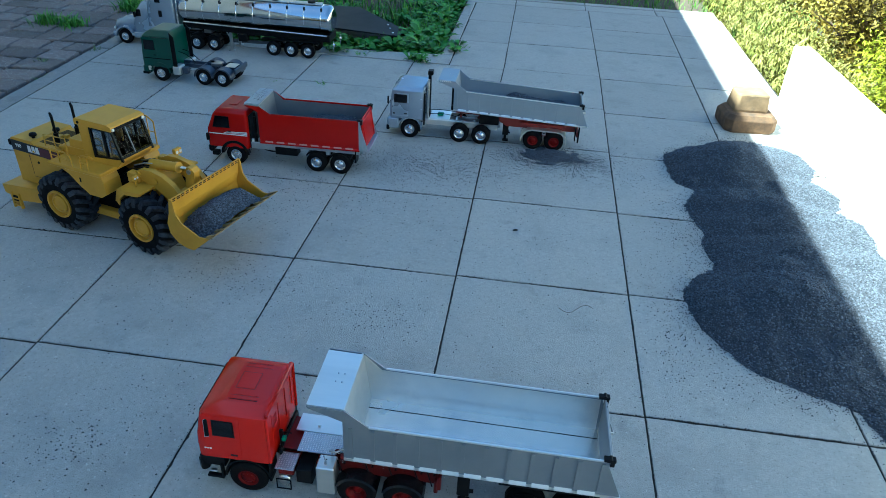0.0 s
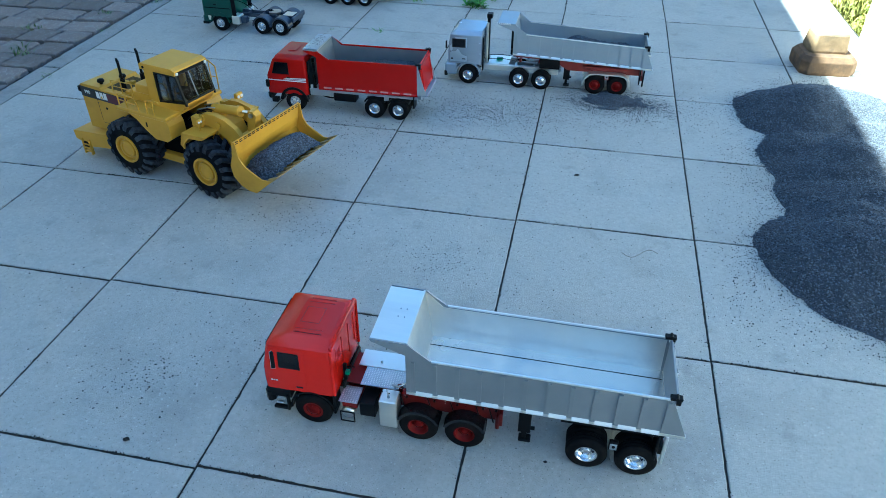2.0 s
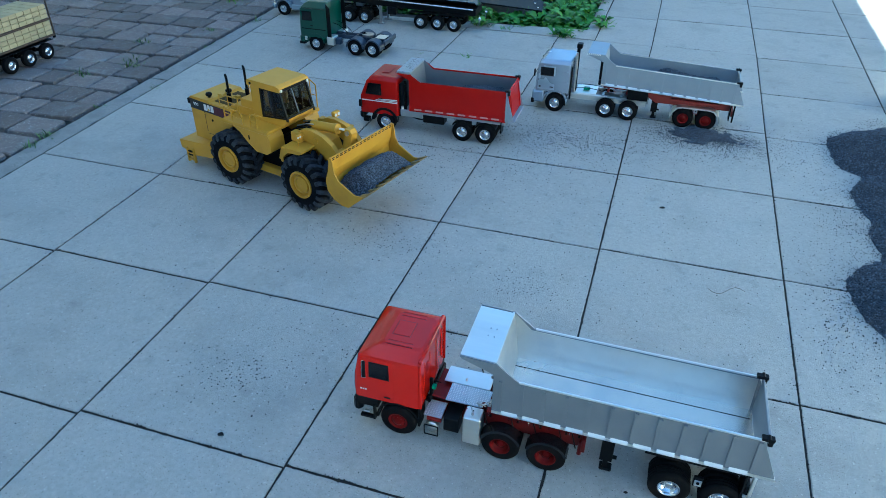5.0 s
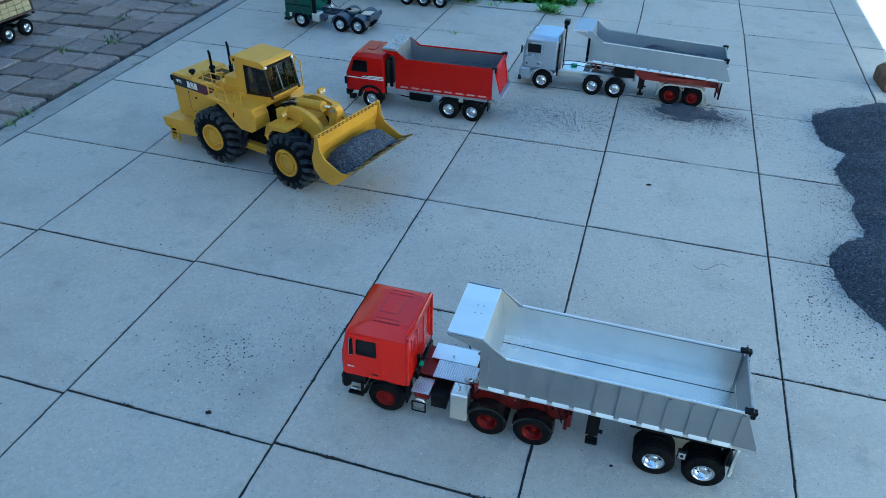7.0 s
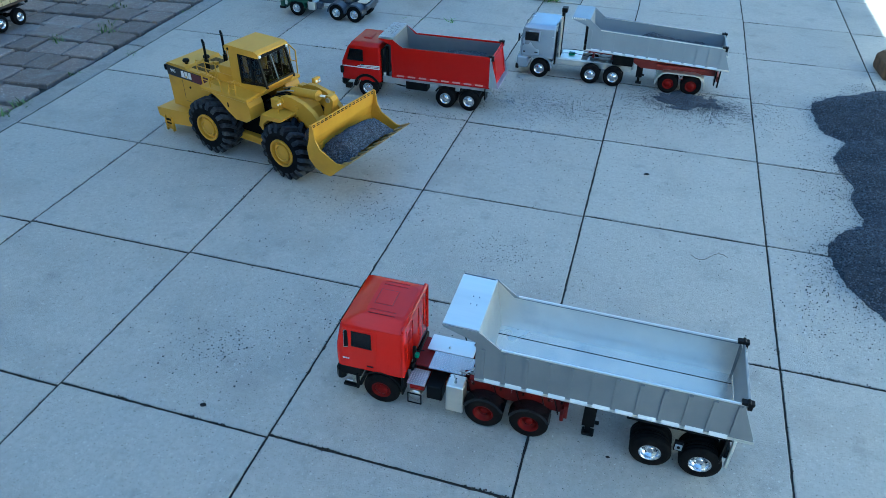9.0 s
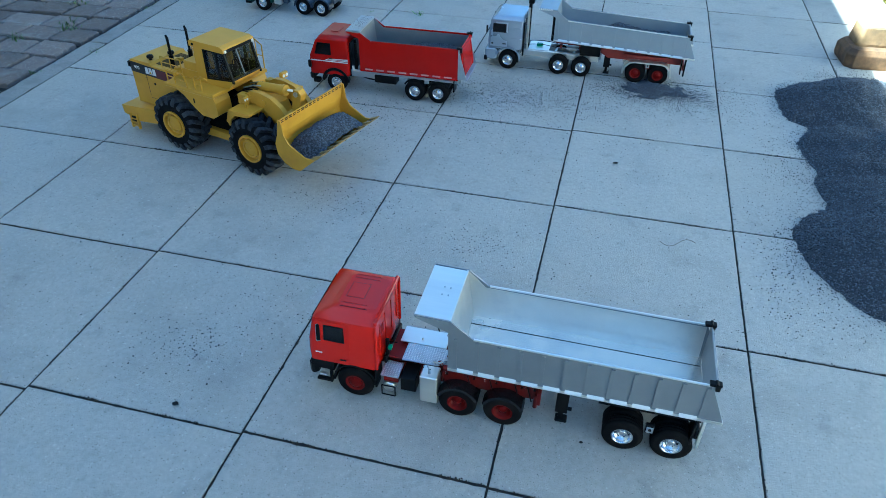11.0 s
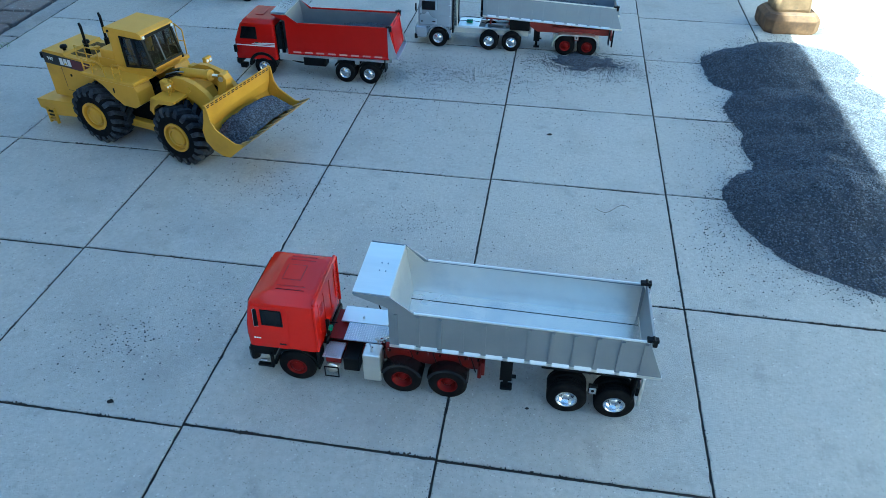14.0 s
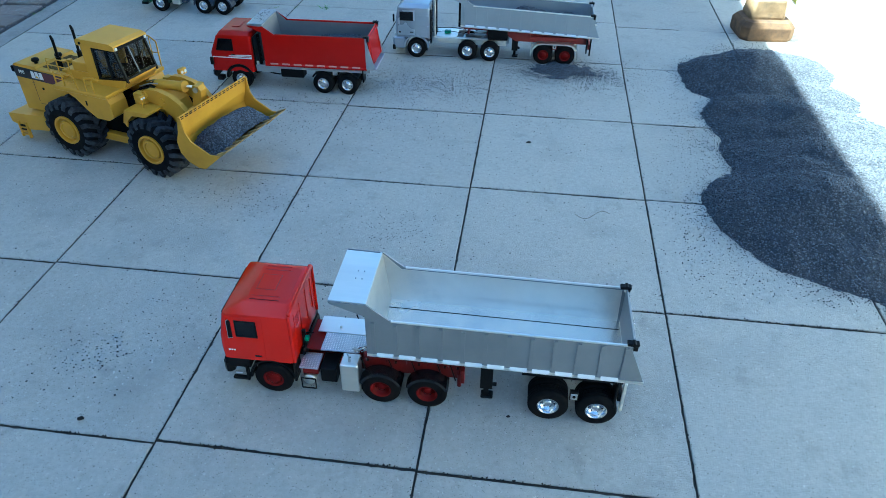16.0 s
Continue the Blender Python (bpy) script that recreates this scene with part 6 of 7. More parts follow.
# ---- gravel ----
def grain_mesh(name, points, sizes, material, seed, flat=0.75):
    """Many small broken stones in one mesh: each a skewed octahedron."""
    r = np.random.default_rng(seed)
    pts, sizes = np.asarray(points, float), np.asarray(sizes, float)
    n = len(pts)
    base = np.array([(1, 0, 0), (-1, 0, 0), (0, 1, 0), (0, -1, 0), (0, 0, 1), (0, 0, -1)], float)
    tri = np.array([(0, 2, 4), (2, 1, 4), (1, 3, 4), (3, 0, 4), (2, 0, 5), (1, 2, 5), (3, 1, 5), (0, 3, 5)])
    v = base[None] * r.uniform(0.6, 1.25, (n, 6, 1)) * sizes[:, None, None]
    a = r.normal(size=(n, 4))
    a /= np.linalg.norm(a, axis=1, keepdims=True)
    w, x, y, z = a.T
    rot = np.stack([1 - 2 * (y * y + z * z), 2 * (x * y - z * w), 2 * (x * z + y * w), 2 * (x * y + z * w), 1 - 2 * (x * x + z * z), 2 * (y * z - x * w),
                    2 * (x * z - y * w), 2 * (y * z + x * w), 1 - 2 * (x * x + y * y)], -1).reshape(n, 3, 3)
    v = np.einsum("nij,nkj->nki", rot, v) * (1, 1, flat) + pts[:, None]
    faces = (tri[None] + 6 * np.arange(n)[:, None, None]).reshape(-1, 3)
    me = bpy.data.meshes.new(name)
    me.vertices.add(6 * n)
    me.vertices.foreach_set("co", v.reshape(-1))
    me.loops.add(3 * len(faces))
    me.loops.foreach_set("vertex_index", faces.reshape(-1))
    me.polygons.add(len(faces))
    me.polygons.foreach_set("loop_start", np.arange(len(faces)) * 3)
    me.polygons.foreach_set("loop_total", np.full(len(faces), 3))
    me.update(calc_edges=True)
    me.materials.append(material)
    return me


BLOBS = [(2.47, 1.93, 0.245, 0.088), (2.57, 2.02, 0.225, 0.045), (2.615, 2.05, 0.205, 0.038), (2.545, 1.53, 0.272, 0.06), (2.56, 1.29, 0.285, 0.05), (2.47, 0.965, 0.294, 0.09), (2.535, 0.86, 0.24, 0.065), (2.63, 0.90, 0.27, 0.05),
         (2.63, 1.78, 0.19, 0.038), (2.64, 1.26, 0.2, 0.045), (2.42, 1.62, 0.15, 0.05), (2.74, 0.62, 0.22, 0.05), (2.56, 1.5, 0.28, 0.055), (2.59, 1.14, 0.28, 0.052), (2.465, 1.16, 0.195, 0.055)]


def pile_height(x, y):
    best = -1.0
    wob = 0.022 * noise.noise((x * 9, y * 9, 0.3)) + 0.010 * noise.noise((x * 31, y * 31, 4.0)) - 0.008
    for cx, cy, rad, top in BLOBS:
        cx, cy = cx + 0.002, cy + 0.004
        s = 1 - (math.hypot(x - cx, y - cy) + wob) / rad
        best = max(best, top * (1.2 * s * (1.25 - 0.25 * s) if s > 0 else s * 1.5))
    return best + (0.006 * noise.noise((x * 22, y * 22, 1.0)) + 0.012 * noise.noise((x * 8, y * 8, 5.0))) * min(1.0, max(0.0, best / 0.03))


def heap(name, label, fn, x0, x1, y0, y1, step, count, size, seed, m=None):
    """A heap: its solid mass with loose grains lying over it."""
    nx, ny = int((x1 - x0) / step), int((y1 - y0) / step)
    s = Shape()
    zs = {}
    for i in range(nx + 1):
        for j in range(ny + 1):
            zs[i, j] = fn(x0 + i * step, y0 + j * step)
    idx, verts, faces = {}, [], []
    for i in range(nx):
        for j in range(ny):
            q = [(i, j), (i + 1, j), (i + 1, j + 1), (i, j + 1)]
            if max(zs[k] for k in q) > 0:
                for k in q:
                    if k not in idx:
                        idx[k] = len(verts)
                        verts.append((x0 + k[0] * step, y0 + k[1] * step, max(zs[k], -0.003)))
                faces.append([idx[k] for k in q])
    s.add(verts, faces, True)
    top = new(name, s.mesh(name, M["gravel_bed"]))
    r = random.Random(seed)
    pts, sizes = [], []
    while len(pts) < count:
        x, y = r.uniform(x0, x1), r.uniform(y0, y1)
        h = fn(x, y)
        if h > -0.001:
            k = r.uniform(*size)
            pts.append((x, y, max(h, 0.0005) + k * 0.25))
            sizes.append(k)
    g = new("grains", grain_mesh("grains", pts, sizes, M["gravel"], seed))
    g.parent = top
    tagged(g, kind="stuff")
    if m:
        top.matrix_basis = m
    return tagged(top, label, "gravel", kind="stuff")


heap("gravel_heap", "large heap of fine dark grey gravel on the slabs", pile_height, 2.1, 2.862, 0.35, 2.35, 0.01, 56000, (0.0014, 0.0042), 5)


def spill(x, y):
    d = math.hypot((x - 1.775) / 1.45, (y - 1.93) * 1.05) + 0.045 * noise.noise((x * 14, y * 14, 2.0)) + 0.03 * noise.noise((x * 42, y * 42, 7.0))
    return 0.013 * (1 - d / 0.082) if d < 0.082 else -0.01


heap("gravel_spill", "small ragged spill of dark gravel beside the trailer wheels", spill, 1.58, 1.99, 1.8, 2.08, 0.006, 3600, (0.0014, 0.0034), 7)


def bed_layer(L, W, top, seed):
    def fn(x, y):
        edge = min(1.0, (L / 2 - abs(x)) / 0.05, (W / 2 - abs(y)) / 0.02)
        return top * (0.35 + 0.65 * max(0.0, edge)) * (0.85 + 0.28 * noise.noise((x * 9 + seed, y * 9, 0.0))) + 0.003 * noise.noise((x * 40, y * 40, seed))
    return fn


heap("gravel_load", "thin layer of dark gravel left in the red tipper", bed_layer(0.34, 0.155, 0.07, 5), -0.15, 0.15, -0.076, 0.076, 0.008, 3600, (0.0014, 0.0034), 9, pose(0.9, 1.66, 0.103))
heap("gravel_load", "thin layer of dark gravel left in the grey trailer", bed_layer(0.3, 0.15, 0.046, 8), -0.13, 0.13, -0.073, 0.073, 0.008, 3800, (0.0014, 0.0034), 10, pose(1.69, 2.0585, 0.133, 0, -2.4, 180))


def bucket_load(x, y):
    e = max(0.0, min((0.146 - abs(y)) / 0.06, 1.0))
    h = 0.112 + 0.013 * e + 0.04 * e * math.exp(-((x - 0.512) / 0.05) ** 2) + 0.014 * math.cos(y * 11) + 0.08 * max(0.0, x - 0.52) + 0.003 * noise.noise((x * 30, y * 30, 6.0))
    return max(h, 0.1 + 0.74 * max(0.0, x - 0.519))


heap("gravel_load", "dark gravel filling the yellow loader bucket", bucket_load, 0.458, 0.574, -0.1455, 0.1455, 0.006, 3600, (0.002, 0.0044), 11, LOADER)
r = random.Random(21)
pts, sizes = [], []
CRUMBS = [(0.754, 0.21, 0.07, 0.06, 190), (1.325, 0.762, 0.06, 0.045, 150), (1.27, 1.715, 0.21, 0.09, 2300), (1.78, 1.87, 0.13, 0.07, 2000), (1.86, 1.92, 0.14, 0.09, 900), (1.775, 1.91, 0.1, 0.045, 2600), (1.0, 1.45, 0.22, 0.1, 420), (0.84, 1.32, 0.16, 0.14, 420),
          (0.9, 0.85, 0.12, 0.06, 260), (2.13, 0.86, 0.05, 0.12, 330), (2.17, 1.4, 0.06, 0.3, 520), (0.94, 0.37, 0.08, 0.08, 80), (1.5, 1.3, 0.3, 0.25, 420), (2.1, 1.85, 0.08, 0.12, 200), (1.65, 0.6, 0.3, 0.2, 200), (2.4, 0.66, 0.16, 0.04, 320),
          (0.6, 0.5, 0.35, 0.35, 260), (2.55, 2.3, 0.12, 0.06, 160)]
for cx, cy, sx, sy, n in CRUMBS:
    for _ in range(n):
        k = abs(r.gauss(0, 0.0005)) + r.uniform(0.0008, 0.0017)
        pts.append((r.gauss(cx, sx), r.gauss(cy, sy), k * 0.4))
        sizes.append(k)
left = 2600
while left:
    x, y = r.uniform(2.05, 2.86), r.uniform(0.4, 2.4)
    if -0.028 < pile_height(x, y) <= 0.0 and r.random() < math.exp(pile_height(x, y) / 0.009):
        k = r.uniform(0.0009, 0.0024)
        pts.append((x, y, k * 0.4))
        sizes.append(k)
        left -= 1
for _ in range(120):
    k = r.uniform(0.0008, 0.0018)
    pts.append((r.gauss(0.67, 0.014), r.gauss(1.66, 0.04), 0.2442 + k * 0.4))
    sizes.append(k)
for _ in range(3000):
    k = r.uniform(0.0005, 0.0013)
    pts.append((r.uniform(-0.45, 2.85), r.uniform(-0.7, 3.0), k * 0.4))
    sizes.append(k)
tagged(new("gravel_crumbs", grain_mesh("gravel_crumbs", pts, sizes, M["crumb"], 4)), "scattered crumbs of dark gravel on the slabs", "gravel", kind="stuff")
pts, sizes = [], []
for i in range(6):
    for n, spread, least, most, lift, seed_z, bar in ((900, 0.0022, 0.0008, 0.0024, -0.001, 1.0, -0.15), (1500, 0.005, 0.0005, 0.0013, 0.0, 7.0, 0.0)):
        for _ in range(n):
            y = r.uniform(-1.2, 4.6)
            if noise.noise((i * 3.3, y * 5, seed_z)) > bar and (i > 2 or y < 3.05):
                pts.append((long_x(i, y) + r.gauss(0, spread), y, lift))
                sizes.append(r.uniform(least, most))
for c in range(7):
    for j in range(-2, 9 if c > 3 else 6):
        for n, spread, least, most, lift, seed_z, bar in ((210, 0.002, 0.001, 0.003, -0.001, 1.0, 0.0), (170, 0.005, 0.0005, 0.0013, 0.0, 7.0, 0.05)):
            y0 = cross_y(c, j)
            x0, x1 = long_x(c - 1, y0), long_x(c, y0)
            for _ in range(n):
                x = r.uniform(x0, x1)
                if noise.noise((x * 5, j * 2.7, seed_z)) > bar:
                    pts.append((x, y0 + r.gauss(0, spread), lift))
                    sizes.append(r.uniform(least, most))
tagged(new("joint_dirt", grain_mesh("joint_dirt", pts, sizes, M["joint"], 14)), "dark soil crumbs in the slab joints", "dirt", kind="stuff")

# ---- the two stones ----
def stone(name, m, rings, label, material):
    s = Shape().loft(rings, smooth=False)
    ob = new(name, s.mesh(name, material))
    ob.matrix_basis = m
    soften(ob, 0.0032, 2)
    return tagged(ob, label, "stone", "stacked stones")


def oct_ring(hx, hy, c, z):
    return [(hx, -hy + c, z), (hx, hy - c, z), (hx - c, hy, z), (-hx + c, hy, z), (-hx, hy - c, z), (-hx, -hy + c, z), (-hx + c, -hy, z), (hx - c, -hy, z)]


stone("stone_block", pose(2.648, 2.481, 0, 0, 0, 4), [oct_ring(0.109, 0.1, 0.026, 0.0), oct_ring(0.114, 0.104, 0.028, 0.012), oct_ring(0.114, 0.104, 0.028, 0.056), oct_ring(0.098, 0.088, 0.024, 0.076)], "brown weathered stone block with cut corners on the slabs", M["sandstone"])
stone("stone_block", pose(2.648, 2.506, 0.076, 0, 0, 4), [oct_ring(0.075, 0.066, 0.012, 0.0), oct_ring(0.076, 0.067, 0.012, 0.01), oct_ring(0.07, 0.061, 0.012, 0.073), oct_ring(0.066, 0.057, 0.011, 0.079)], "smaller pale tapered stone standing on the stone block", M["pale_stone"])


# ---- plants ----
def blades(name, spots, material, seed, height, width, label, category="grass", lean=0.6, kind="stuff", parent=None):
    """Grass blades or strap leaves: curved, tapered strips."""
    rr = random.Random(seed)
    v, f = [], []
    for x, y, z, scale in spots:
        a, h, w = rr.uniform(0, 6.283), rr.uniform(0.5, 1.0) * height * scale, rr.uniform(0.6, 1.2) * width * (0.5 + 0.5 * scale)
        out = rr.uniform(0.15, lean) * h
        dx, dy = math.cos(a), math.sin(a)
        b = len(v)
        for t, ww in ((0.0, 0.7), (0.35, 1.0), (0.7, 0.75), (1.0, 0.05)):
            px, py, pz = x + dx * out * t * t, y + dy * out * t * t, z + h * (t - 0.25 * t * t * lean)
            v += [(px - dy * w * ww, py + dx * w * ww, pz), (px + dy * w * ww, py - dx * w * ww, pz)]
        f += [(b, b + 1, b + 3, b + 2), (b + 2, b + 3, b + 5, b + 4), (b + 4, b + 5, b + 7, b + 6)]
    me = bpy.data.meshes.new(name)
    me.from_pydata(v, [], f)
    me.materials.append(material)
    ob = new(name, me)
    return tagged(ob, label, category, kind=kind)


def rosettes(name, spots, material, seed, label):
    """Broad-leaved weeds: ovate, arching leaves, folded along the middle, in tufts."""
    q = random.Random(seed)
    v, f = [], []
    for x, y, z, scale in spots:
        for _ in range(q.randint(5, 9)):
            a, L = q.uniform(0, 6.283), scale * q.uniform(0.05, 0.105)
            rise, w = q.uniform(0.35, 0.95), L * q.uniform(0.17, 0.26)
            dx, dy = math.cos(a), math.sin(a)
            b = len(v)
            for t, k in ((0.0, 0.12), (0.28, 0.55), (0.55, 1.0), (0.8, 0.78), (1.0, 0.06)):
                px, py, pz = x + dx * L * t * 0.85, y + dy * L * t * 0.85, z + L * (rise * t * 1.5 - 0.9 * rise * t * t)
                v += [(px - dy * w * k, py + dx * w * k, pz + 0.25 * w * k), (px, py, pz), (px + dy * w * k, py - dx * w * k, pz + 0.25 * w * k)]
            for i in range(4):
                c = b + 3 * i
                f += [(c, c + 1, c + 4, c + 3), (c + 1, c + 2, c + 5, c + 4)]
    me = bpy.data.meshes.new(name)
    me.from_pydata(v, [], f)
    me.polygons.foreach_set("use_smooth", [True] * len(f))
    me.materials.append(material)
    return tagged(new(name, me), label, "plants", kind="stuff")


rr = random.Random(31)
bed = [(rr.uniform(-0.3, 1.12), 3.3 + abs(rr.gauss(0, 0.55)), -0.075, rr.uniform(0.5, 1.2)) for _ in range(3600)]
bed = [p for p in bed if not (0.1 < p[0] < 0.88 and 3.34 < p[1] < 3.9)]
blades("grass", bed, M["grass"], 32, 0.15, 0.0042, "rough green grass in the garden bed")
broad = [(rr.uniform(-0.3, 1.12), 3.17 + abs(rr.gauss(0, 0.4)), -0.07 + abs(rr.gauss(0, 0.03)), rr.uniform(0.6, 1.15)) for _ in range(1100)]
broad += [(rr.uniform(0.85, 1.13), rr.uniform(3.2, 4.5), -0.07 + abs(rr.gauss(0, 0.03)), rr.uniform(0.6, 1.15)) for _ in range(300)]
broad = [p for p in broad if not (0.1 < p[0] < 0.88 and 3.31 < p[1] < 3.95)]
rosettes("weeds", broad, M["weed"], 33, "broad-leaved green weeds along the edge of the bed")
far_grass = [(rr.uniform(1.2, 4.0), rr.uniform(4.85, 8.0), -0.075, rr.uniform(0.5, 1.2)) for _ in range(5000)]
blades("lawn", far_grass, M["grass"], 34, 0.09, 0.003, "green lawn behind the patio")
tufts = [(-0.542, 1.677, 40, 0.03), (-0.894, 1.947, 60, 0.05), (-0.831, 1.885, 60, 0.045), (-0.63, 1.413, 30, 0.03), (-0.611, 1.13, 90, 0.045), (-0.971, 1.717, 40, 0.04), (-0.605, 1.02, 60, 0.04), (-0.64, 2.72, 60, 0.04), (-1.215, 3.17, 160, 0.08),
         (-1.047, 3.155, 160, 0.08), (-0.66, 2.25, 40, 0.03), (-0.9, 3.6, 200, 0.12), (-0.6, 3.5, 200, 0.12),
         (-1.02, 2.2, 50, 0.045), (-0.8, 2.5, 40, 0.04), (0.422, 2.5, 14, 0.03), (0.5, 2.5, 12, 0.03), (0.646, 2.52, 16, 0.035), (0.725, 3.03, 30, 0.04), (1.032, 3.03, 40, 0.06), (1.229, 3.331, 26, 0.05),
         (0.534, 3.09, 50, 0.06), (-0.02, 1.28, 8, 0.02)]
rosettes("weed_tufts", [(rr.gauss(x, 0.022), rr.gauss(y, 0.018), 0.0, rr.uniform(0.4, 0.75)) for x, y in ((0.56, 3.08), (0.62, 3.07), (1.0, 3.03), (1.06, 3.01), (1.215, 3.24), (1.222, 3.38)) for _ in range(4)], M["weed"], 36, "broad-leaved weeds growing from the joints by the bed")
for x, y, n, size in tufts:
    spots = [(rr.gauss(x, size * 0.45), rr.gauss(y, size * 0.45), -0.012, rr.uniform(0.6, 1.2)) for _ in range(n if x > 0.3 or y > 2.9 else n // 3 + 3)]
    blades("grass_tuft", spots, M["tuft"] if x < 0.3 and y < 3.1 else M["grass"], int(n * 7 + 1000 * size), size * 1.1, 0.0018 + size * 0.025, "small green grass tuft growing from a joint", "grass tuft", lean=1.1, kind="stuff")


def shrub(name, m, radii, count, leaf, material, seed, label, droop=0.0, branches=26, slim=0.24):
    """A bush: bent twigs from the base and many small leaves about their ends."""
    T = thing(name, m, label, "bush")
    q = random.Random(seed)
    wood, v, f = Shape(), [], []
    for k in range(branches):
        a, e = q.uniform(0, 6.283), q.uniform(0.15, 1.0)
        tip = Vector((math.cos(a) * radii[0] * math.sqrt(1 - e * e * 0.8) * q.uniform(0.6, 1), math.sin(a) * radii[1] * math.sqrt(1 - e * e * 0.8) * q.uniform(0.6, 1), radii[2] * e * q.uniform(0.75, 1.05)))
        path = [Vector((tip.x * t * t * 0.9, tip.y * t * t * 0.9, tip.z * t)) for t in (0.0, 0.4, 0.75, 1.0)]
        for i, (p0, p1) in enumerate(zip(path, path[1:])):
            wood.cyl(p0, p1, 0.012 * (1 - 0.28 * i), 0.012 * (0.72 - 0.28 * i), 6, False)
        for _ in range(count // branches):
            t = q.uniform(0.25, 1.05)
            c = Vector((tip.x * t * t, tip.y * t * t, tip.z * t)) + Vector((q.gauss(0, 0.09) * radii[0], q.gauss(0, 0.09) * radii[1], q.gauss(0, 0.07) * radii[2]))
            if c.z < 0.0:
                continue
            d = Vector((q.gauss(0, 1) + c.x, q.gauss(0, 1) + c.y, q.gauss(0.3, 0.8) - droop)).normalized()
            w = d.cross(Vector((q.gauss(0, 1), q.gauss(0, 1), q.gauss(0, 1)))).normalized()
            L = leaf * q.uniform(0.6, 1.3)
            b = len(v)
            v += [c, c + d * L * 0.45 + w * L * slim, c + d * L, c + d * L * 0.45 - w * L * slim]
            f.append((b, b + 1, b + 2, b + 3))
    part("branches", wood, M["wood"], T)
    me = bpy.data.meshes.new("leaves")
    me.from_pydata([tuple(p) for p in v], [], f)
    me.materials.append(material)
    ob = new("leaves", me)
    ob.parent = T
    tagged(ob, kind="stuff")
    return T


border = [(rr.uniform(2.96, 3.6), rr.uniform(2.5, 7.0), -0.075 + abs(rr.gauss(0, 0.045)), rr.uniform(0.4, 1.2)) for _ in range(26000)]
blades("border_plants", border, M["ground_cover"], 41, 0.06, 0.005, "sunlit yellow-green ground cover beside the patio", "plants", lean=1.2)
shrub("bush", pose(3.62, 3.9, -0.08), (0.5, 0.7, 0.75), 9000, 0.03, M["brown_leaf"], 51, "bronze and yellow-green garden bush in sunlight")
shrub("bush", pose(3.75, 5.3, -0.08), (0.55, 0.8, 0.85), 9000, 0.032, M["bush"], 52, "yellow-green garden bush in sunlight")
shrub("conifer_bush", pose(3.55, 2.75, -0.08), (0.45, 0.55, 0.62), 24000, 0.03, M["conifer"], 53, "bright green conifer bush behind the low wall", droop=0.5, branches=40, slim=0.13)
shrub("conifer_bush", pose(3.6, 1.75, -0.08), (0.45, 0.55, 0.55), 12000, 0.026, M["conifer"], 54, "bright green conifer bush behind the low wall", droop=0.5, branches=40, slim=0.13)
shrub("conifer_bush", pose(3.6, 0.7, -0.08), (0.45, 0.6, 0.5), 9000, 0.028, M["conifer"], 55, "bright green conifer bush behind the low wall", droop=0.5, branches=36)

# ---- dark board, twigs and leaves ----
board = thing("plastic_panel", pose(0, 0, 0), "black plastic panel lying among the weeds", "panel")
part("sheet", Shape().prism([(0.15, 3.85), (0.5, 3.9), (0.84, 3.5), (0.87, 3.3), (0.5, 3.36), (0.2, 3.44)], 0.04, 0.048, "z"), M["tarp"], board, bevel=0.003)
part("foot", Shape().box(0.3, 0.34, 3.5, 3.54, -0.08, 0.04).box(0.8, 0.84, 3.36, 3.4, -0.08, 0.04), M["tarp"], board)
for x, y in ((0.77, 3.52), (0.8, 3.44), (0.835, 3.35)):
    part("screw", Shape().cyl((x, y, 0.048), (x, y, 0.052), 0.006, n=12), M["white"], board)
tw = Shape().tube([(1.80 + 0.012 * i, 0.895 - 0.02 * math.sin(i * 0.75) + 0.004 * i * 0.3, 0.001) for i in range(9)], 0.0005, 5)
tagged(new("twig", tw.mesh("twig", M["wood"])), "thin curled brown twig on the slabs", "twig")
for x, y, s in ((1.658, 1.293, 0.012), (0.837, 0.038, 0.011), (1.654, 0.156, 0.006), (1.576, 2.5, 0.014), (0.3, 2.05, 0.006), (-0.02, 1.285, 0.014)):
    lf = Shape().sheet(lambda u, w: (x + s * (u - 0.5) * 1.4, y + s * (w - 0.5) * math.sin(math.pi * min(0.98, max(0.06, u))) * 1.1, 0.002 + s * 0.5 * (w - 0.5) ** 2 * 2 + 0.2 * s * u), 5, 4)
    tagged(new("dead_leaf", lf.mesh("dead_leaf", M["dry_leaf"])), "small dry dark leaf lying on a slab", "leaf", "dry leaves on the slabs")


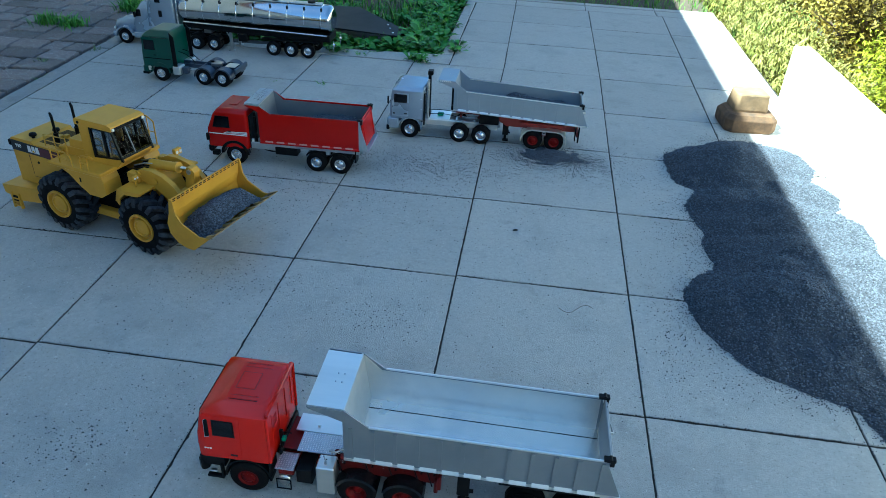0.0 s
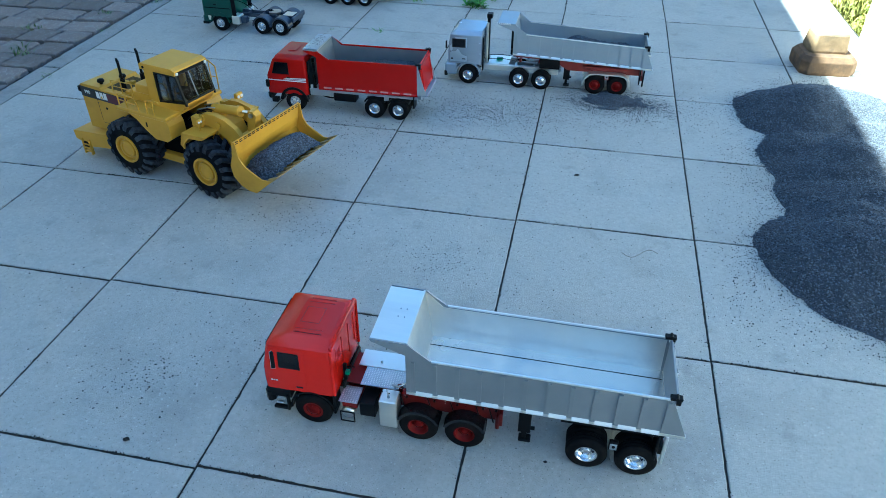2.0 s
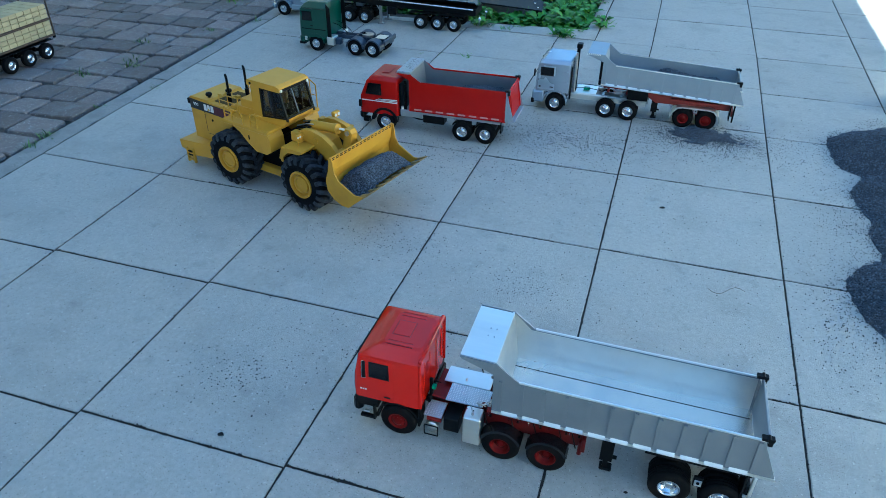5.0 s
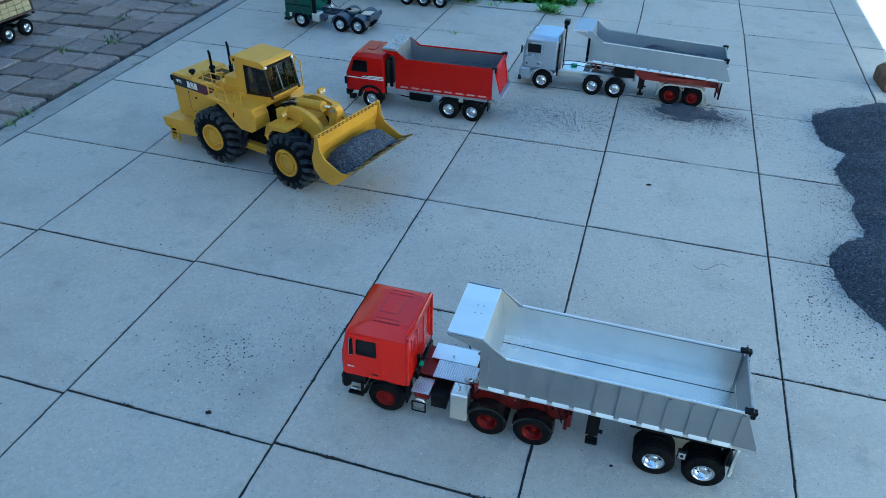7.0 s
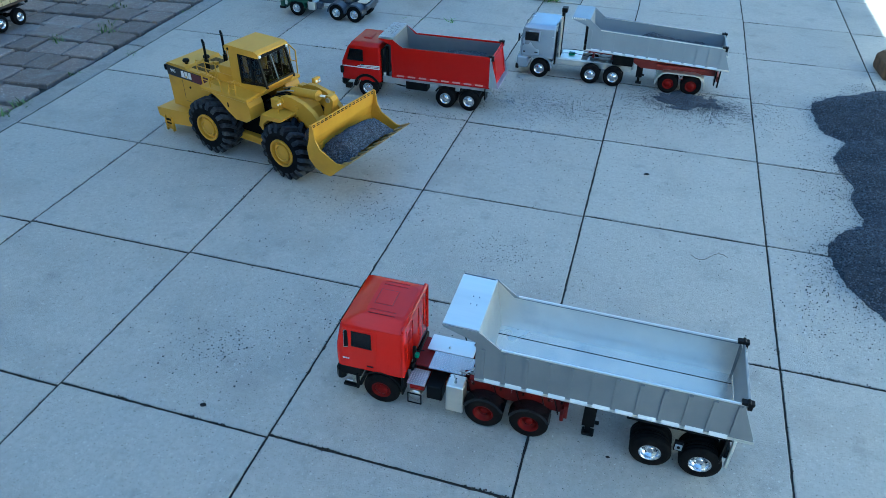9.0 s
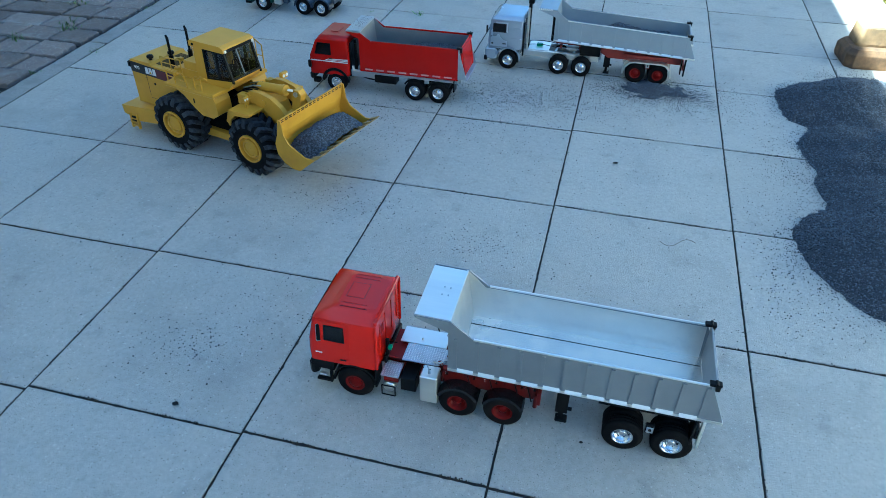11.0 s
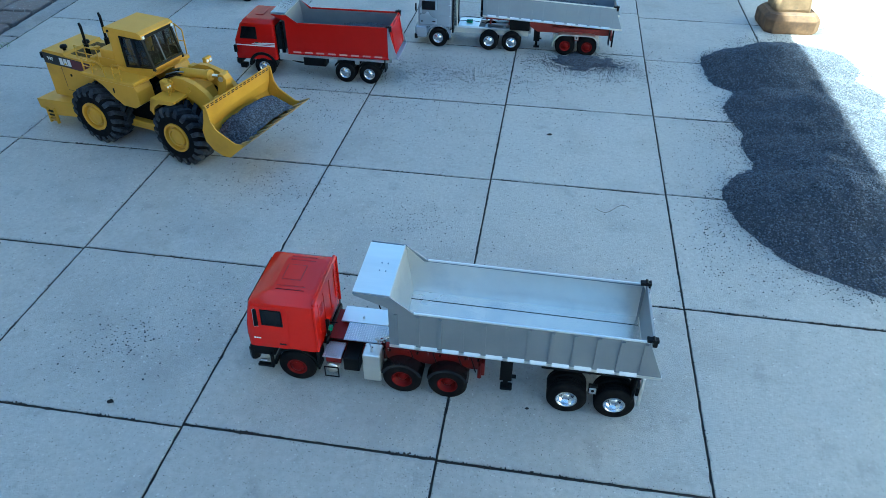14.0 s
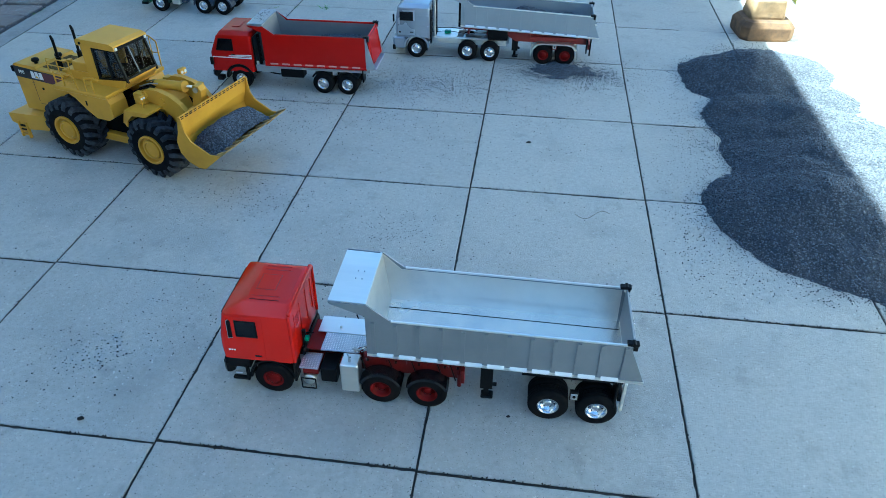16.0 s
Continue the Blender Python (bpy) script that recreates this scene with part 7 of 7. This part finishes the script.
# ---- the trailer loaded with bricks ----
def brick_trailer(m):
    T = thing("flatbed_trailer", m, "model flatbed trailer on three axles carrying bricks", "model trailer", "parked model trucks")
    R, OUT = 0.0385, 0.085
    axle_tubes(T, (0.0, -0.11, -0.22), OUT, R)
    for x in (0.0, -0.11, -0.22):
        axle_wheels(T, x, OUT, R, M["rim_alu"], False, "flat")
    chassis(T, -0.29, 0.5, M["black"], 0.07, 0.092)
    part("bed", Shape().box(-0.29, 0.55, -0.084, 0.084, 0.096, 0.106, 0.002), M["wood"], T)
    part("mudguard", Shape().box(-0.27, 0.05, 0.045, 0.084, 0.082, 0.085, 0.001).box(-0.27, 0.05, -0.045, -0.084, 0.082, 0.085, 0.001), M["black"], T)
    part("tail_lamp", Shape().cyl((-0.29, 0.07, 0.088), (-0.3, 0.07, 0.088), 0.006, n=10).cyl((-0.29, -0.07, 0.088), (-0.3, -0.07, 0.088), 0.006, n=10), M["black"], T)
    part("stake", Shape().box(-0.292, -0.288, 0.078, 0.085, 0.096, 0.27).box(-0.292, -0.288, -0.078, -0.085, 0.096, 0.27), M["wood"], T)
    for sd in (1, -1):
        part("stand", Shape().box(0.34, 0.352, sd * 0.05, sd * 0.062, 0.0, 0.098, 0.001), M["black"], T)


TRAILER = pose(-1.345, 1.611, 0, 0, 0, -90)
brick_trailer(TRAILER)
brick = Shape().box(-0.0205, 0.0205, -0.039, 0.039, 0, 0.0195, 0.0012).mesh("brick", M["yellow_block"])
stack = thing("brick_stack", TRAILER @ pose(0, 0, 0.106), "stack of cream bricks with a wooden batten on the trailer", "bricks")
for row in range(7):
    if row == 3:
        for sd in (1, -1):
            part("batten", Shape().box(-0.284, 0.5, sd * 0.083, sd * 0.06, 0.0656, 0.0756, 0.001), M["wood"], stack)
        continue
    z = row * 0.0218 - (0.0108 if row > 3 else 0.0)
    for col in range(18):
        for sd in (1, -1):
            ob = new("brick", brick)
            ob.parent, ob.location = stack, (-0.262 + col * 0.0435, sd * 0.0415 + r.uniform(-0.001, 0.001), z + 0.0004)
            ob.rotation_euler = (0, 0, r.uniform(-0.012, 0.012))

# ---- the single slabs, kerb stones and pavers ----
rng = random.Random(4)


def pieces(name, parent, mesh, places):
    for m in places:
        ob = new(name, mesh)
        ob.parent = parent
        ob.matrix_basis = m


def rough_block(hx, hy, depth, edge, jitter, per_side, seed, name, material):
    """A cast block with slightly crumbled upper edges."""
    q = random.Random(seed)
    line = []
    for (ax, ay), (bx, by) in (((-1, -1), (1, -1)), ((1, -1), (1, 1)), ((1, 1), (-1, 1)), ((-1, 1), (-1, -1))):
        for k in range(per_side):
            t = k / per_side
            line.append((ax + (bx - ax) * t, ay + (by - ay) * t))
    low, mid, top = [], [], []
    for u, v in line:
        a = max(0.0, q.gauss(0, jitter)) + (2.5 * jitter if q.random() < 0.06 else 0)
        b = a + edge * q.uniform(0.6, 1.4)
        low.append((u * hx, v * hy, -depth))
        mid.append((u * (hx - a), v * (hy - a), -edge * 0.9))
        top.append((u * (hx - b), v * (hy - b), 0.0))
    return Shape().loft([low, mid, top], smooth=False).mesh(name, material)


def slab(corners, seed):
    """A cast slab between four corners (near left, near right, far right, far left), with slightly crumbled edges."""
    q = random.Random(seed)
    cx, cy = sum(p[0] for p in corners) / 4, sum(p[1] for p in corners) / 4
    low, mid, top = [], [], []
    for (ax, ay), (bx, by) in zip(corners, corners[1:] + corners[:1]):
        n = max(8, int(math.hypot(bx - ax, by - ay) / 0.011))
        for k in range(n):
            x, y = ax + (bx - ax) * k / n - cx, ay + (by - ay) * k / n - cy
            d = math.hypot(x, y)
            a = max(0.0, q.gauss(0, 0.0006)) + (0.0015 if q.random() < 0.06 else 0)
            b = a + 0.0016 * q.uniform(0.6, 1.4)
            low.append((x, y, -0.045))
            mid.append((x * (1 - a / d), y * (1 - a / d), -0.0014))
            top.append((x * (1 - b / d), y * (1 - b / d), 0.0))
    ob = new("slab", Shape().loft([low, mid, top], smooth=False).mesh("slab", M["concrete"]))
    ob.parent = base
    ob.matrix_basis = pose(cx, cy, rng.uniform(-0.001, 0.0005), rng.uniform(-0.1, 0.1), rng.uniform(-0.1, 0.1), 0)


for c in range(7):
    for j in range(-5, 9 if c > 3 else 6):
        y0, y1 = cross_y(c, j) + 0.0028, cross_y(c, j + 1) - 0.0028
        gap = 0.0021 if c else 0.004
        slab([(long_x(c - 1, y0) + gap, y0), (long_x(c, y0) - 0.0021, y0), (long_x(c, y1) - 0.0021, y1), (long_x(c - 1, y1) + gap, y1)], 60 + 17 * c + j)
for j in range(6, 9):
    y0, y1 = j * S + 0.0016, (j + 1) * S - 0.0016
    slab([(1.217, y0), (long_x(3, y0) - 0.0018, y0), (long_x(3, y1) - 0.0018, y1), (1.222, y1)], 300 + j)
kerb_mesh = rough_block(0.0435, 0.497, 0.06, 0.004, 0.0015, 60, 72, "kerb_stone", M["kerb"])
kerb = tagged(new("kerb", Shape().prism([(kerb_x(y, 0.002 if k in (0, 3) else 0.092), y) for k, y in enumerate((-2.5, -2.5, 3.6, 3.6))], -0.07, -0.006, "z").mesh("kerb", M["joint"])), "narrow concrete kerb between slabs and old pavers", "kerb", kind="structure")
pieces("kerb_stone", kerb, kerb_mesh, [pose(kerb_x(-1.73 + j, 0.0465) + rng.uniform(-0.002, 0.002), -1.73 + j, 0, 0, 0, 2.5 + rng.uniform(-0.2, 0.2)) for j in range(6)])
edging = tagged(new("edging", Shape().box(-0.59, 1.21, 3.0, 3.13, -0.07, -0.006).box(1.145, 1.215, 3.13, 4.5, -0.07, -0.006).box(1.15, 2.93, 4.5, 4.74, -0.07, -0.006).mesh("edging", M["joint"])), "concrete edging stones round the garden bed", "kerb", kind="structure")
for x0, x1 in ((-0.585, -0.03), (-0.03, 0.44), (0.44, 0.75), (0.75, 1.2145)):
    e = Shape().prism([(x0 + 0.002, 3.003), (x1 - 0.002, 3.003), (x1 - 0.002, 3.062 + 0.09 * x1), (x0 + 0.002, 3.062 + 0.09 * x0)], -0.06, 0.002, "z").mesh("edging_stone", M["concrete"])
    pieces("edging_stone", edging, e, [pose(0, 0, 0)])
for y0, y1 in ((3.176, 3.6), (3.6, 4.1), (4.1, 4.5)):
    e = Shape().box(1.15, 1.212, y0 + 0.002, y1 - 0.002, -0.06, 0.002, 0.004).mesh("edging_stone", M["concrete"])
    pieces("edging_stone", edging, e, [pose(0, 0, 0)])
for x0, x1 in ((1.15, 1.5), (1.5, 2.0), (2.0, 2.5), (2.5, 2.928)):
    e = Shape().box(x0 + 0.002, x1 - 0.002, 4.506, 4.655, -0.06, 0, 0.003).mesh("edging_stone", M["concrete"])
    k = Shape().box(x0 + 0.002, x1 - 0.002, 4.662, 4.73, -0.06, 0.004, 0.004).mesh("edging_stone", M["concrete"])
    pieces("edging_stone", edging, e, [pose(0, 0, 0)])
    pieces("edging_stone", edging, k, [pose(0, 0, 0)])
TURN = pose(-0.634, 1.0, 0, 0, 0, 2.5) @ pose(0.645, -1.0, 0)
paver_meshes = [rough_block(w, 0.0728, 0.05, 0.004, 0.0022, 7, 80 + k, "paver", M["paver"]) for k, w in enumerate((0.056, 0.074, 0.082, 0.1))]
places, joined = {0: [], 1: [], 2: [], 3: []}, Shape()
for row in range(-14, 34):
    y = row * 0.158 + 0.09
    x = -0.645 - rng.uniform(0.0, 0.012)
    while x > -2.6:
        k = rng.choice((0, 1, 2, 2, 3, 3))
        w = (0.056, 0.074, 0.082, 0.1)[k]
        cx = x - w - 0.003
        pm = TURN @ pose(cx, y + rng.uniform(-0.006, 0.006), -0.004 + rng.uniform(-0.005, 0.003), rng.uniform(-1.4, 1.4), rng.uniform(-1.4, 1.4), rng.uniform(-2.2, 2.2))
        if 0.7 < y < 3.6:
            places[k].append(pm)
        else:
            joined.box(-w, w, -0.073, 0.073, -0.05, 0, 0.006, m=pm)
        x = cx - w - rng.uniform(0.005, 0.012)
for k in places:
    pieces("paver", left_bed, paver_meshes[k], places[k])
rest = new("paver_rest", joined.mesh("paver_rest", M["paver"]))
rest.parent = left_bed
tagged(rest, kind="stuff")
